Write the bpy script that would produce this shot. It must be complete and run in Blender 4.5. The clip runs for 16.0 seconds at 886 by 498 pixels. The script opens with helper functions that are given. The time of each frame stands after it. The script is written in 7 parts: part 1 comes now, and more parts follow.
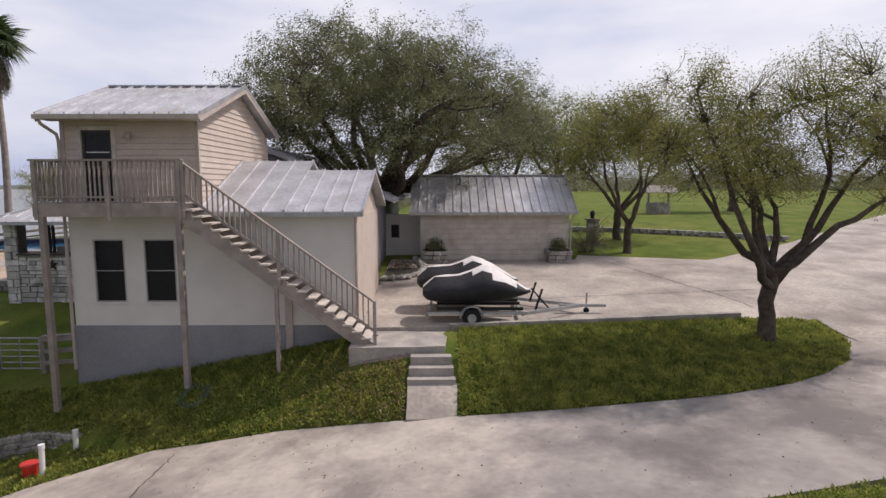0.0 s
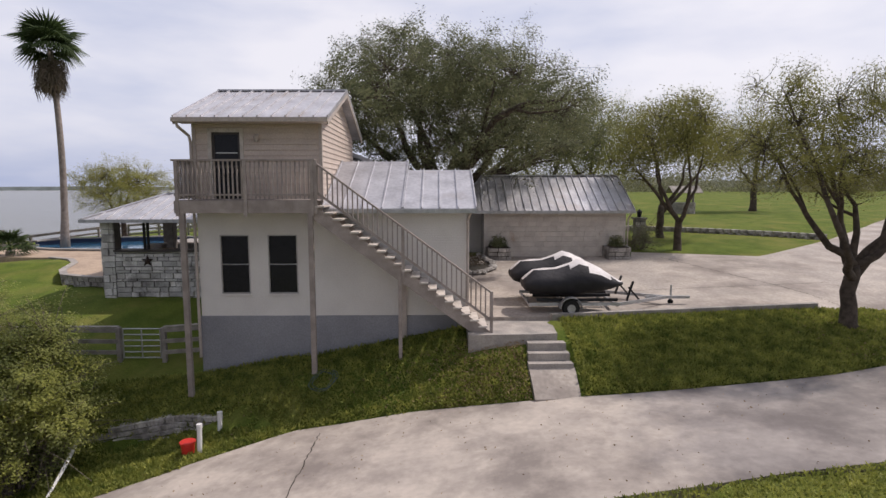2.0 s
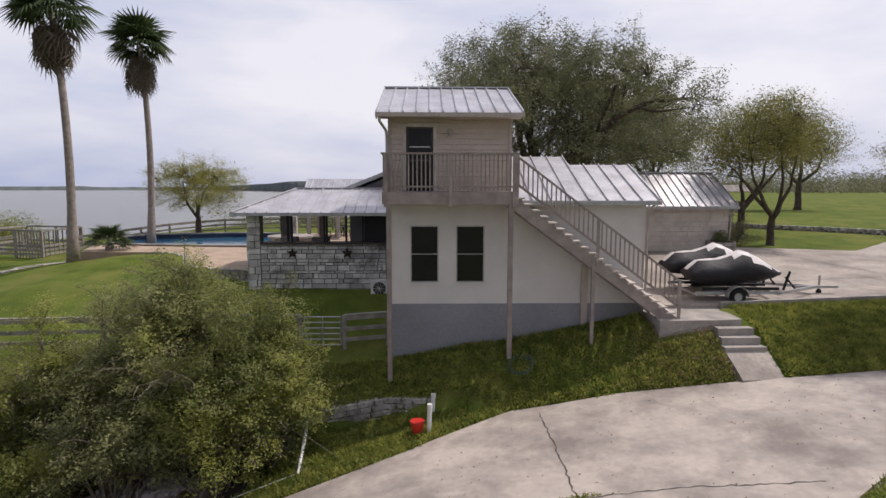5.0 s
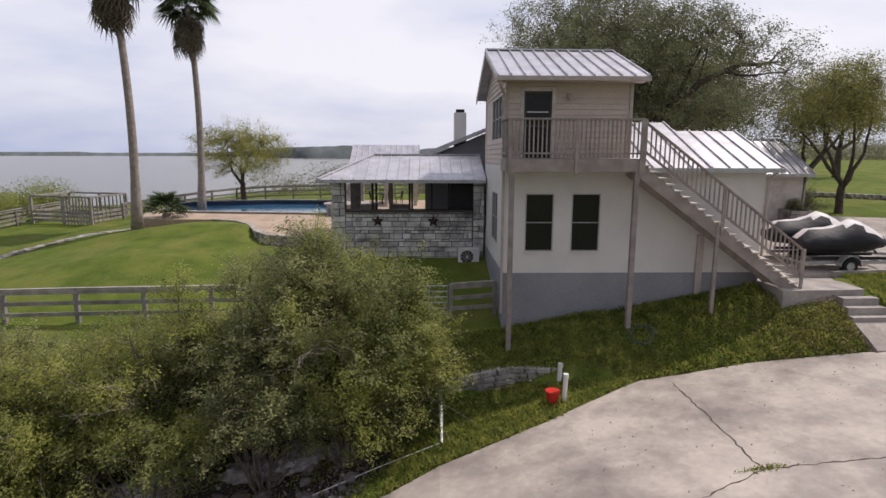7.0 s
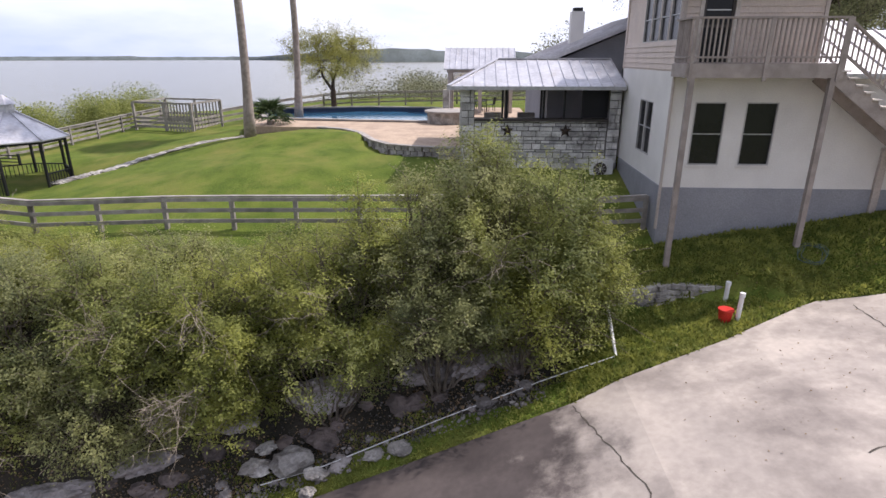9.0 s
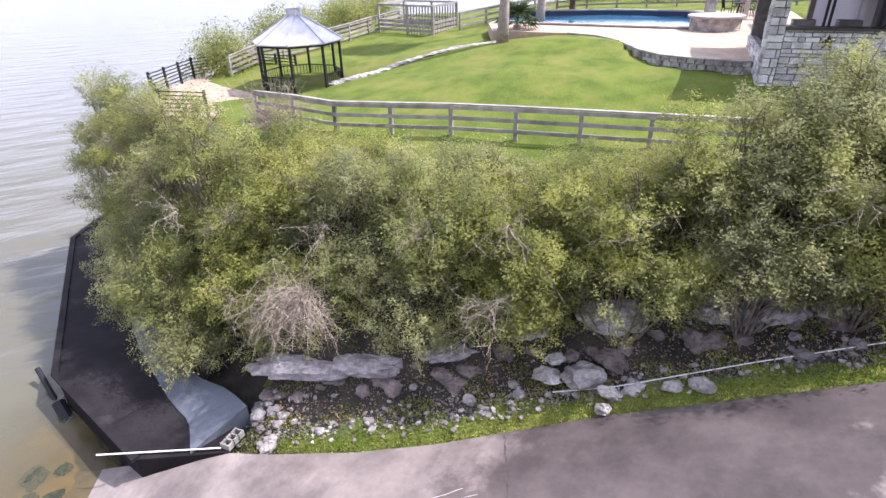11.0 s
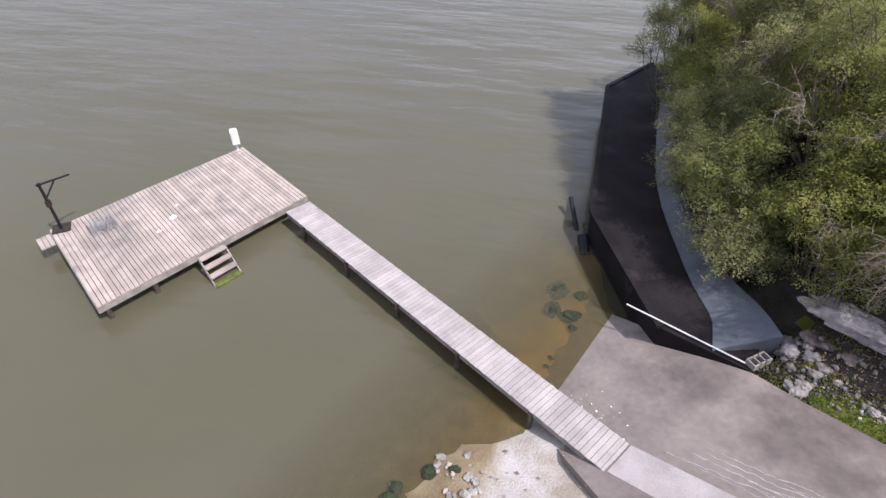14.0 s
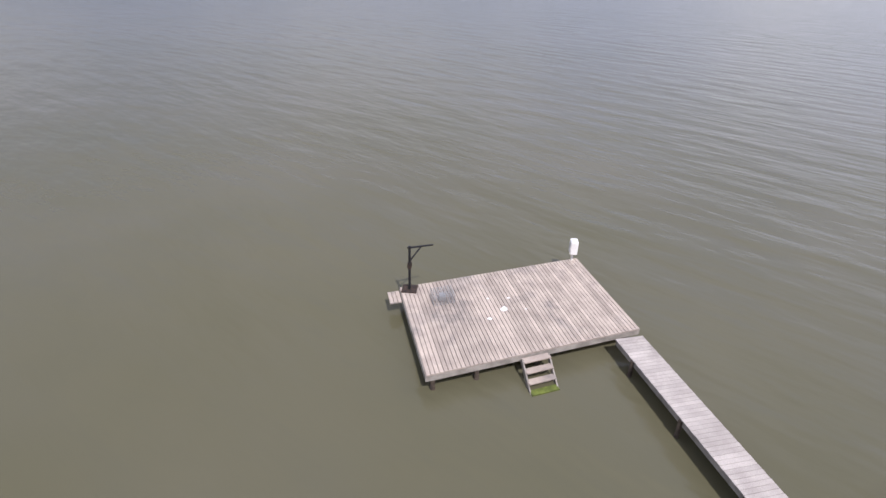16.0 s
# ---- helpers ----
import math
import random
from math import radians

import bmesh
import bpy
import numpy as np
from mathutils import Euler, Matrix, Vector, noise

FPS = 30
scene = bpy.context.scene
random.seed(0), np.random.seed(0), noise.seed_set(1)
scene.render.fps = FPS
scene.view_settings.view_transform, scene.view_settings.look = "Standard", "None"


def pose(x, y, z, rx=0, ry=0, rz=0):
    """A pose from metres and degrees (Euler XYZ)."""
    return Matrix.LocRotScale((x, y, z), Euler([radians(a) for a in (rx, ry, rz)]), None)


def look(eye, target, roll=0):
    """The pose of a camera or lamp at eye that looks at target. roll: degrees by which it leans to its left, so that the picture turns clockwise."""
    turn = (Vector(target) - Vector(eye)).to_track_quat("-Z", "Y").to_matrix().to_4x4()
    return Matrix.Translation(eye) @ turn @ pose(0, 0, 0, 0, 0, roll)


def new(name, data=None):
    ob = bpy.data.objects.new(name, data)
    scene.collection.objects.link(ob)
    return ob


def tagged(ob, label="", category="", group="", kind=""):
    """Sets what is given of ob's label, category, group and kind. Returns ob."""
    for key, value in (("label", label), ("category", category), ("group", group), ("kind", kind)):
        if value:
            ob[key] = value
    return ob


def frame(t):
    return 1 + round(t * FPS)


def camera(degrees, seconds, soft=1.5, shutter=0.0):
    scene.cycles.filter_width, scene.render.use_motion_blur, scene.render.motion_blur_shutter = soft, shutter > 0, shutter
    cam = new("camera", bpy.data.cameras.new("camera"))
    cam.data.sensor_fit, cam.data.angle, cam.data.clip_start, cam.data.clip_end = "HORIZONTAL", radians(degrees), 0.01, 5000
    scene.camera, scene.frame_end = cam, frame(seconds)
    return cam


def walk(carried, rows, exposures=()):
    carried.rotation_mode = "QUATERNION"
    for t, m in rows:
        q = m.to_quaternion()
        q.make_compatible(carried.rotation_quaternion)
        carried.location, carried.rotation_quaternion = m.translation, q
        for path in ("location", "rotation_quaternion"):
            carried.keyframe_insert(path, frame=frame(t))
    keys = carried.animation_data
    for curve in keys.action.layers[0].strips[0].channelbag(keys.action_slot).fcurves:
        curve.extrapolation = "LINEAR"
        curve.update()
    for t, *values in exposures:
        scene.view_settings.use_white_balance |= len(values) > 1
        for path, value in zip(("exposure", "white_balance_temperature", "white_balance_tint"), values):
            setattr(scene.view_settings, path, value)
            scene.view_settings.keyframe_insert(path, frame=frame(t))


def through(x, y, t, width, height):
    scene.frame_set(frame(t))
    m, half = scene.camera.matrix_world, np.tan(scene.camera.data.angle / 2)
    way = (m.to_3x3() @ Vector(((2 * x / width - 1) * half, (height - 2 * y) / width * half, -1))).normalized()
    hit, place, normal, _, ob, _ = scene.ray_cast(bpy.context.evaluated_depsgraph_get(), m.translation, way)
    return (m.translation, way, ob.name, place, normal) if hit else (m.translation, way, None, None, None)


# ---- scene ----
cam = camera(76.9, 16.0)
PATH = [
    (0, (-0.072, -0.145, 4.108), (-0.076, 1.842, 3.883), -0.08),
    (0.5, (-0.769, -0.361, 4.123), (-0.777, 1.627, 3.900), -0.19),
    (1, (-1.499, -0.644, 4.093), (-1.508, 1.344, 3.873), -0.19),
    (1.5, (-2.385, -0.955, 4.056), (-2.381, 1.033, 3.835), -0.19),
    (2, (-3.452, -1.245, 4.028), (-3.435, 0.743, 3.808), -0.09),
    (2.5, (-4.378, -1.487, 4.006), (-4.363, 0.501, 3.787), -0.1),
    (3, (-5.477, -1.771, 3.933), (-5.444, 0.217, 3.716), 0.01),
    (3.5, (-6.524, -1.956, 3.879), (-6.482, 0.031, 3.662), 0.01),
    (4, (-7.475, -2.050, 3.808), (-7.431, -0.062, 3.595), 0.01),
    (6.3, (-11.876, -1.615, 3.778), (-11.827, 0.367, 3.519), 0.09),
    (6.5, (-12.209, -1.584, 3.783), (-12.160, 0.396, 3.505), 0.09),
    (7, (-13.033, -1.524, 3.786), (-12.982, 0.447, 3.452), 0.17),
    (7.5, (-13.836, -1.463, 3.787), (-13.785, 0.493, 3.374), 0.07),
    (8, (-14.719, -1.367, 3.765), (-14.661, 0.571, 3.275), 0.06),
    (8.2, (-15.071, -1.303, 3.758), (-15.023, 0.628, 3.238), 0.15),
    (10.3, (-18.420, -1.294, 3.965), (-18.918, 0.450, 3.122), -1.41),
    (10.5, (-18.816, -1.412, 3.949), (-19.361, 0.306, 3.081), -1.46),
    (11, (-19.797, -1.739, 3.997), (-20.461, -0.100, 3.063), -1.56),
    (11.5, (-20.773, -2.129, 4.019), (-21.601, -0.608, 3.019), -1.32),
    (12, (-21.774, -2.555, 3.996), (-22.784, -1.193, 2.935), -0.89),
    (12.5, (-22.613, -2.982, 4.049), (-23.772, -1.806, 2.921), -1.47),
    (13, (-23.492, -3.650, 3.973), (-24.749, -2.641, 2.789), -0.81),
    (13.5, (-24.118, -4.411, 3.801), (-25.448, -3.568, 2.567), -0.16),
    (14, (-24.613, -5.070, 3.631), (-26.019, -4.408, 2.373), 0.22),
    (14.5, (-25.066, -5.793, 3.438), (-26.556, -5.314, 2.193), 0.74),
    (15, (-25.682, -6.502, 3.337), (-27.244, -6.230, 2.117), 1.3),
    (15.5, (-26.215, -7.333, 3.285), (-27.884, -7.244, 2.187), 1.5),
    (16, (-26.507, -8.174, 3.250), (-28.269, -8.292, 2.311), 1.7),
]
EXPOSURES = [(0.0, -0.41, 6500, 17), (4.0, -0.46, 6500, 17), (7.0, -0.38, 6500, 17), (8.2, -0.09, 6400, 17), (10.4, 0.80, 5930, 22), (11.0, 1.05, 5900, 23), (11.6, 1.04, 5900, 23), (12.2, 0.88, 5930, 22), (13.5, 0.32, 5970, 21), (14.5, 0.03, 6050, 19), (16.0, -0.03, 6100, 18)]
walk(cam, [(t, look(eye, target, roll)) for t, eye, target, roll in PATH], EXPOSURES)

# ---- world and sun ----
SUN_DIR = Vector((0.66, 0.30, 1.0)).normalized()
world = bpy.data.worlds.new("hazy_sky")
scene.world = world
world.use_nodes = True
wn, wl = world.node_tree.nodes, world.node_tree.links
wn.clear()
w_out = wn.new("ShaderNodeOutputWorld")
w_bg = wn.new("ShaderNodeBackground")
w_sky = wn.new("ShaderNodeTexSky")
w_sky.sky_type, w_sky.sun_disc = "NISHITA", False
w_sky.sun_elevation = math.asin(SUN_DIR.z)
w_sky.sun_rotation = math.atan2(SUN_DIR.x, SUN_DIR.y)
w_sky.dust_density, w_sky.air_density = 3.0, 1.0
w_co = wn.new("ShaderNodeTexCoord")
w_map = wn.new("ShaderNodeMapping")
w_map.inputs["Scale"].default_value = (1.0, 1.0, 3.5)
w_noise = wn.new("ShaderNodeTexNoise")
w_noise.inputs["Scale"].default_value, w_noise.inputs["Detail"].default_value = 1.6, 6.0
w_ramp = wn.new("ShaderNodeValToRGB")
w_ramp.color_ramp.elements[0].position, w_ramp.color_ramp.elements[0].color = 0.36, (6.3, 7.5, 10.4, 1)
w_ramp.color_ramp.elements[1].position, w_ramp.color_ramp.elements[1].color = 0.65, (13.2, 13.4, 13.9, 1)
w_mix = wn.new("ShaderNodeMix")
w_mix.data_type = "RGBA"
w_mix.inputs["Factor"].default_value = 0.82
# the haze glows on the sun's side of the sky and thins out away from it
w_dot, w_glow, w_gain = wn.new("ShaderNodeVectorMath"), wn.new("ShaderNodeMapRange"), wn.new("ShaderNodeMath")
w_dot.operation, w_gain.operation = "DOT_PRODUCT", "MULTIPLY"
w_dot.inputs[1].default_value = (0.3, 0.954, 0.0)
w_glow.inputs["From Min"].default_value, w_glow.inputs["From Max"].default_value = -1.0, 0.45
w_glow.inputs["To Min"].default_value, w_glow.inputs["To Max"].default_value = 0.54, 1.0
w_gain.inputs[1].default_value = 0.1
wl.new(w_co.outputs["Generated"], w_dot.inputs[0])
wl.new(w_dot.outputs["Value"], w_glow.inputs["Value"])
wl.new(w_glow.outputs["Result"], w_gain.inputs[0])
wl.new(w_gain.outputs["Value"], w_bg.inputs["Strength"])
wl.new(w_co.outputs["Generated"], w_map.inputs["Vector"])
wl.new(w_map.outputs["Vector"], w_noise.inputs["Vector"])
wl.new(w_noise.outputs["Fac"], w_ramp.inputs["Fac"])
wl.new(w_sky.outputs["Color"], w_mix.inputs["A"])
wl.new(w_ramp.outputs["Color"], w_mix.inputs["B"])
wl.new(w_mix.outputs["Result"], w_bg.inputs["Color"])
wl.new(w_bg.outputs["Background"], w_out.inputs["Surface"])
sun = new("sun", bpy.data.lights.new("sun", "SUN"))
sun.data.energy, sun.data.angle, sun.data.color = 4.4, radians(0.8), (1.0, 0.94, 0.85)
sun.matrix_basis = look((0, 0, 60), Vector((0, 0, 60)) - SUN_DIR)


# ---- materials ----
def mat(name, color, color2=None, rough=0.8, metal=0.0, scale=1.2, fine=25.0, bump=0.25, depth=0.01, per_piece=0.0, stain=None, stain_at=0.62, spec=0.4, grain=0.35):
    """A surface of two noise scales, with optional stains of their own shape and a tint that varies from piece to piece."""
    m = bpy.data.materials.new(name)
    m.use_nodes = True
    n, l = m.node_tree.nodes, m.node_tree.links
    b = n["Principled BSDF"]
    b.inputs["Roughness"].default_value, b.inputs["Metallic"].default_value = rough, metal
    b.inputs["Specular IOR Level"].default_value = spec
    geo = n.new("ShaderNodeNewGeometry")
    big, small = n.new("ShaderNodeTexNoise"), n.new("ShaderNodeTexNoise")
    big.inputs["Scale"].default_value, big.inputs["Detail"].default_value = scale, 5
    small.inputs["Scale"].default_value, small.inputs["Detail"].default_value = fine, 4
    l.new(geo.outputs["Position"], big.inputs["Vector"])
    l.new(geo.outputs["Position"], small.inputs["Vector"])
    c2 = color2 or tuple(c * 0.75 for c in color)
    ramp = n.new("ShaderNodeValToRGB")
    ramp.color_ramp.elements[0].position, ramp.color_ramp.elements[1].position = 0.35, 0.65
    ramp.color_ramp.elements[0].color, ramp.color_ramp.elements[1].color = (*c2, 1), (*color, 1)
    l.new(big.outputs["Fac"], ramp.inputs["Fac"])
    mix = n.new("ShaderNodeMix")
    mix.data_type, mix.blend_type = "RGBA", "OVERLAY"
    mix.inputs["Factor"].default_value = grain
    l.new(ramp.outputs["Color"], mix.inputs["A"])
    l.new(small.outputs["Fac"], mix.inputs["B"])
    last = mix.outputs["Result"]
    if stain:
        st, sr, sm = n.new("ShaderNodeTexNoise"), n.new("ShaderNodeValToRGB"), n.new("ShaderNodeMix")
        st.inputs["Scale"].default_value, st.inputs["Detail"].default_value = scale * 0.45, 9
        st.inputs["Roughness"].default_value = 0.65
        sr.color_ramp.elements[0].position, sr.color_ramp.elements[1].position = stain_at - 0.12, stain_at + 0.06
        sm.data_type = "RGBA"
        l.new(geo.outputs["Position"], st.inputs["Vector"])
        l.new(st.outputs["Fac"], sr.inputs["Fac"])
        l.new(sr.outputs["Color"], sm.inputs["Factor"])
        l.new(last, sm.inputs["A"])
        sm.inputs["B"].default_value = (*stain, 1)
        last = sm.outputs["Result"]
    if per_piece:
        info, hsv, mr = n.new("ShaderNodeObjectInfo"), n.new("ShaderNodeHueSaturation"), n.new("ShaderNodeMapRange")
        mr.inputs["To Min"].default_value, mr.inputs["To Max"].default_value = 1 - per_piece, 1 + per_piece
        l.new(info.outputs["Random"], mr.inputs["Value"])
        l.new(mr.outputs["Result"], hsv.inputs["Value"])
        l.new(last, hsv.inputs["Color"])
        last = hsv.outputs["Color"]
    l.new(last, b.inputs["Base Color"])
    if bump:
        bp = n.new("ShaderNodeBump")
        bp.inputs["Strength"].default_value, bp.inputs["Distance"].default_value = bump, depth
        l.new(small.outputs["Fac"], bp.inputs["Height"])
        l.new(bp.outputs["Normal"], b.inputs["Normal"])
    return m


def leaf_mat(name, dark, light, through=0.35, patch=1.5):
    """Leaves: tint by spray and by leaf, and light that passes through."""
    m = bpy.data.materials.new(name)
    m.use_nodes = True
    n, l = m.node_tree.nodes, m.node_tree.links
    b = n["Principled BSDF"]
    geo, ramp = n.new("ShaderNodeNewGeometry"), n.new("ShaderNodeValToRGB")
    ramp.color_ramp.elements[0].color, ramp.color_ramp.elements[1].color = (*dark, 1), (*light, 1)
    no, mr, mad = n.new("ShaderNodeTexNoise"), n.new("ShaderNodeMapRange"), n.new("ShaderNodeMath")
    no.inputs["Scale"].default_value, no.inputs["Detail"].default_value = patch, 4
    l.new(geo.outputs["Position"], no.inputs["Vector"])
    l.new(no.outputs["Fac"], mr.inputs["Value"])
    mr.inputs["From Min"].default_value, mr.inputs["From Max"].default_value = 0.33, 0.67
    mr.inputs["To Min"].default_value, mr.inputs["To Max"].default_value = 0.0, 0.65
    mad.operation = "MULTIPLY_ADD"
    mad.inputs[1].default_value = 0.35
    l.new(geo.outputs["Random Per Island"], mad.inputs[0])
    l.new(mr.outputs["Result"], mad.inputs[2])
    l.new(mad.outputs["Value"], ramp.inputs["Fac"])
    b.inputs["Roughness"].default_value = 0.6
    b.inputs["Specular IOR Level"].default_value = 0.3
    l.new(ramp.outputs["Color"], b.inputs["Base Color"])
    tr, mx = n.new("ShaderNodeBsdfTranslucent"), n.new("ShaderNodeMixShader")
    l.new(ramp.outputs["Color"], tr.inputs["Color"])
    mx.inputs["Fac"].default_value = through
    l.new(b.outputs["BSDF"], mx.inputs[1])
    l.new(tr.outputs["BSDF"], mx.inputs[2])
    l.new(mx.outputs["Shader"], n["Material Output"].inputs["Surface"])
    return m


M = {
    "grass": mat("lawn_grass", (0.122, 0.156, 0.027), (0.076, 0.11, 0.018), 0.95, scale=0.9, fine=22, bump=0.8, depth=0.05, stain=(0.165, 0.168, 0.042), stain_at=0.59, spec=0.1, grain=0.7),
    "earth": mat("bank_earth", (0.06, 0.05, 0.038), (0.026, 0.024, 0.017), 0.95, scale=1.1, fine=12, bump=0.9, depth=0.05),
    "concrete": mat("drive_concrete", (0.44, 0.385, 0.33), (0.34, 0.30, 0.264), 0.85, scale=0.7, fine=9, bump=0.2, stain=(0.225, 0.19, 0.165), stain_at=0.58, grain=0.45),
    "kerb": mat("kerb_concrete", (0.40, 0.36, 0.32), (0.26, 0.24, 0.22), 0.9, scale=2),
    "brick": mat("white_painted_brick", (0.74, 0.71, 0.67), (0.66, 0.63, 0.595), 0.75, scale=0.9, fine=30, bump=0.2),
    "plinth": mat("grey_painted_plinth", (0.29, 0.29, 0.31), (0.24, 0.24, 0.26), 0.8, scale=0.8, stain=(0.20, 0.20, 0.21), stain_at=0.66),
    "siding": mat("beige_siding", (0.60, 0.50, 0.43), (0.54, 0.45, 0.39), 0.65, scale=2, bump=0.1, per_piece=0.04),
    "roof": mat("galvanised_roof_metal", (0.60, 0.59, 0.61), (0.46, 0.45, 0.47), 0.42, 0.5, scale=1.3, fine=9, bump=0.05, stain=(0.42, 0.38, 0.36), stain_at=0.66),
    "trim": mat("beige_trim_paint", (0.50, 0.43, 0.38), (0.42, 0.36, 0.32), 0.7, scale=3),
    "soffit": mat("soffit_paint", (0.55, 0.47, 0.41), None, 0.8),
    "deckwood": mat("weathered_painted_timber", (0.38, 0.325, 0.29), (0.27, 0.23, 0.205), 0.85, scale=3, fine=40, per_piece=0.12),
    "tread": mat("pale_worn_tread", (0.62, 0.56, 0.50), (0.48, 0.43, 0.38), 0.85, scale=4, per_piece=0.08),
    "glass": mat("dark_screened_glass", (0.012, 0.012, 0.014), (0.008, 0.008, 0.01), 0.25, 0, bump=0, spec=0.35),
    "paleframe": mat("pale_window_frame", (0.46, 0.44, 0.42), (0.38, 0.36, 0.34), 0.5, scale=3, bump=0),
    "winframe": mat("bronze_window_frame", (0.06, 0.05, 0.045), None, 0.5),
    "greywood": mat("grey_weathered_wood", (0.34, 0.31, 0.28), (0.21, 0.19, 0.17), 0.9, scale=2.5, fine=45, per_piece=0.15),
    "dockwood": mat("bleached_dock_board", (0.47, 0.395, 0.34), (0.36, 0.30, 0.26), 0.88, scale=1.4, fine=35, per_piece=0.15, stain=(0.22, 0.195, 0.185), stain_at=0.65),
    "jettywood": mat("pale_jetty_board", (0.45, 0.41, 0.385), (0.35, 0.315, 0.295), 0.88, scale=1.4, fine=35, per_piece=0.10, stain=(0.20, 0.185, 0.17), stain_at=0.73),
    "limestone": mat("pale_limestone", (0.47, 0.44, 0.40), (0.22, 0.20, 0.18), 0.9, scale=2.4, fine=14, bump=0.9, depth=0.05, per_piece=0.26, grain=0.6),
    "outcrop": mat("grey_pink_rock", (0.25, 0.20, 0.18), (0.11, 0.09, 0.082), 0.95, scale=1.8, fine=9, bump=1.0, depth=0.08, per_piece=0.15),
    "gravel": mat("pale_shore_gravel", (0.55, 0.52, 0.48), (0.36, 0.31, 0.24), 0.95, scale=1.2, fine=20, bump=0.9, depth=0.04),
    "ramp": mat("dark_stained_ramp_concrete", (0.30, 0.265, 0.26), (0.20, 0.176, 0.176), 0.85, scale=0.55, fine=16, bump=0.2, stain=(0.125, 0.11, 0.11), stain_at=0.60),
    "bankstone": mat("grey_bank_stone", (0.33, 0.30, 0.28), (0.17, 0.15, 0.14), 0.9, scale=1.6, fine=14, bump=0.6, depth=0.03, per_piece=0.3),
    "mortar": mat("dark_mortar", (0.20, 0.185, 0.17), (0.13, 0.12, 0.11), 0.95, scale=4),
    "flag": mat("tan_flagstone", (0.43, 0.325, 0.235), (0.33, 0.245, 0.18), 0.85, scale=1.1, fine=9, per_piece=0.12),
    "apron": mat("near_black_concrete", (0.022, 0.019, 0.020), (0.012, 0.010, 0.011), 0.8, scale=0.8, fine=10, bump=0.3, stain=(0.075, 0.065, 0.065), stain_at=0.72, spec=0.15),
    "greywall": mat("blue_grey_concrete", (0.12, 0.135, 0.155), (0.09, 0.10, 0.115), 0.8, scale=1),
    "bark": mat("grey_brown_bark", (0.11, 0.085, 0.065), (0.055, 0.042, 0.033), 0.95, scale=6, fine=40, bump=0.8, depth=0.02),
    "palmbark": mat("palm_bark", (0.34, 0.29, 0.255), (0.23, 0.19, 0.165), 0.95, scale=5, fine=30, bump=0.8, depth=0.02),
    "dead": mat("bleached_dead_twigs", (0.34, 0.29, 0.225), (0.18, 0.145, 0.11), 0.9, scale=5),
    "black": mat("black_metal", (0.02, 0.02, 0.022), None, 0.55, 0.2),
    "rust": mat("rusty_dark_steel", (0.07, 0.045, 0.035), (0.03, 0.025, 0.022), 0.8, 0.3, scale=6),
    "white": mat("white_plastic", (0.80, 0.79, 0.77), (0.70, 0.69, 0.67), 0.45, scale=3, bump=0),
    "red": mat("red_plastic", (0.62, 0.035, 0.025), (0.5, 0.03, 0.02), 0.4, scale=3, bump=0),
    "galv": mat("galvanised_steel", (0.52, 0.52, 0.53), (0.4, 0.4, 0.4), 0.45, 0.7, scale=5),
    "rubber": mat("tyre_rubber", (0.018, 0.018, 0.018), None, 0.8),
    "cover_dark": mat("black_cover_cloth", (0.022, 0.020, 0.024), (0.015, 0.014, 0.016), 0.6, scale=3, fine=8, bump=0.5, depth=0.03),
    "cover_light": mat("silver_cover_cloth", (0.72, 0.68, 0.66), (0.62, 0.58, 0.56), 0.55, scale=3, fine=8, bump=0.4, depth=0.03),
    "water_pool": mat("pool_tile_water", (0.05, 0.16, 0.27), (0.04, 0.12, 0.21), 0.05, scale=1, bump=0.1),
    "terracotta": mat("terracotta", (0.45, 0.2, 0.1), None, 0.8),
    "soil": mat("planting_soil", (0.06, 0.045, 0.035), None, 0.95),
    "oakleaf": leaf_mat("live_oak_leaf", (0.065, 0.08, 0.037), (0.29, 0.30, 0.155), 0.4),
    "springleaf": leaf_mat("spring_leaf", (0.125, 0.135, 0.038), (0.36, 0.345, 0.11), 0.5),
    "mesquiteleaf": leaf_mat("mesquite_leaf", (0.17, 0.18, 0.045), (0.50, 0.47, 0.15), 0.55),
    "bushleaf": leaf_mat("bush_leaf", (0.09, 0.118, 0.04), (0.45, 0.465, 0.14), 0.52, 0.9),
    "bushleaf_b": leaf_mat("grey_green_leaf", (0.105, 0.125, 0.058), (0.49, 0.49, 0.20), 0.52, 0.9),
    "bushleaf_c": leaf_mat("yellow_green_leaf", (0.11, 0.14, 0.038), (0.49, 0.495, 0.12), 0.52, 0.9),
    "palmleaf": leaf_mat("palm_leaf", (0.03, 0.055, 0.018), (0.10, 0.14, 0.05), 0.3),
    "deadpalm": leaf_mat("dry_palm_leaf", (0.09, 0.07, 0.045), (0.2, 0.16, 0.11), 0.2),
    # distance haze is mixed into these leaf colours
    "farleaf": leaf_mat("haze_tinted_leaf", (0.13, 0.14, 0.085), (0.30, 0.29, 0.17), 0.3, 0.3),
    "blade": leaf_mat("grass_blade", (0.075, 0.115, 0.02), (0.42, 0.42, 0.10), 0.45, 2.6),
}


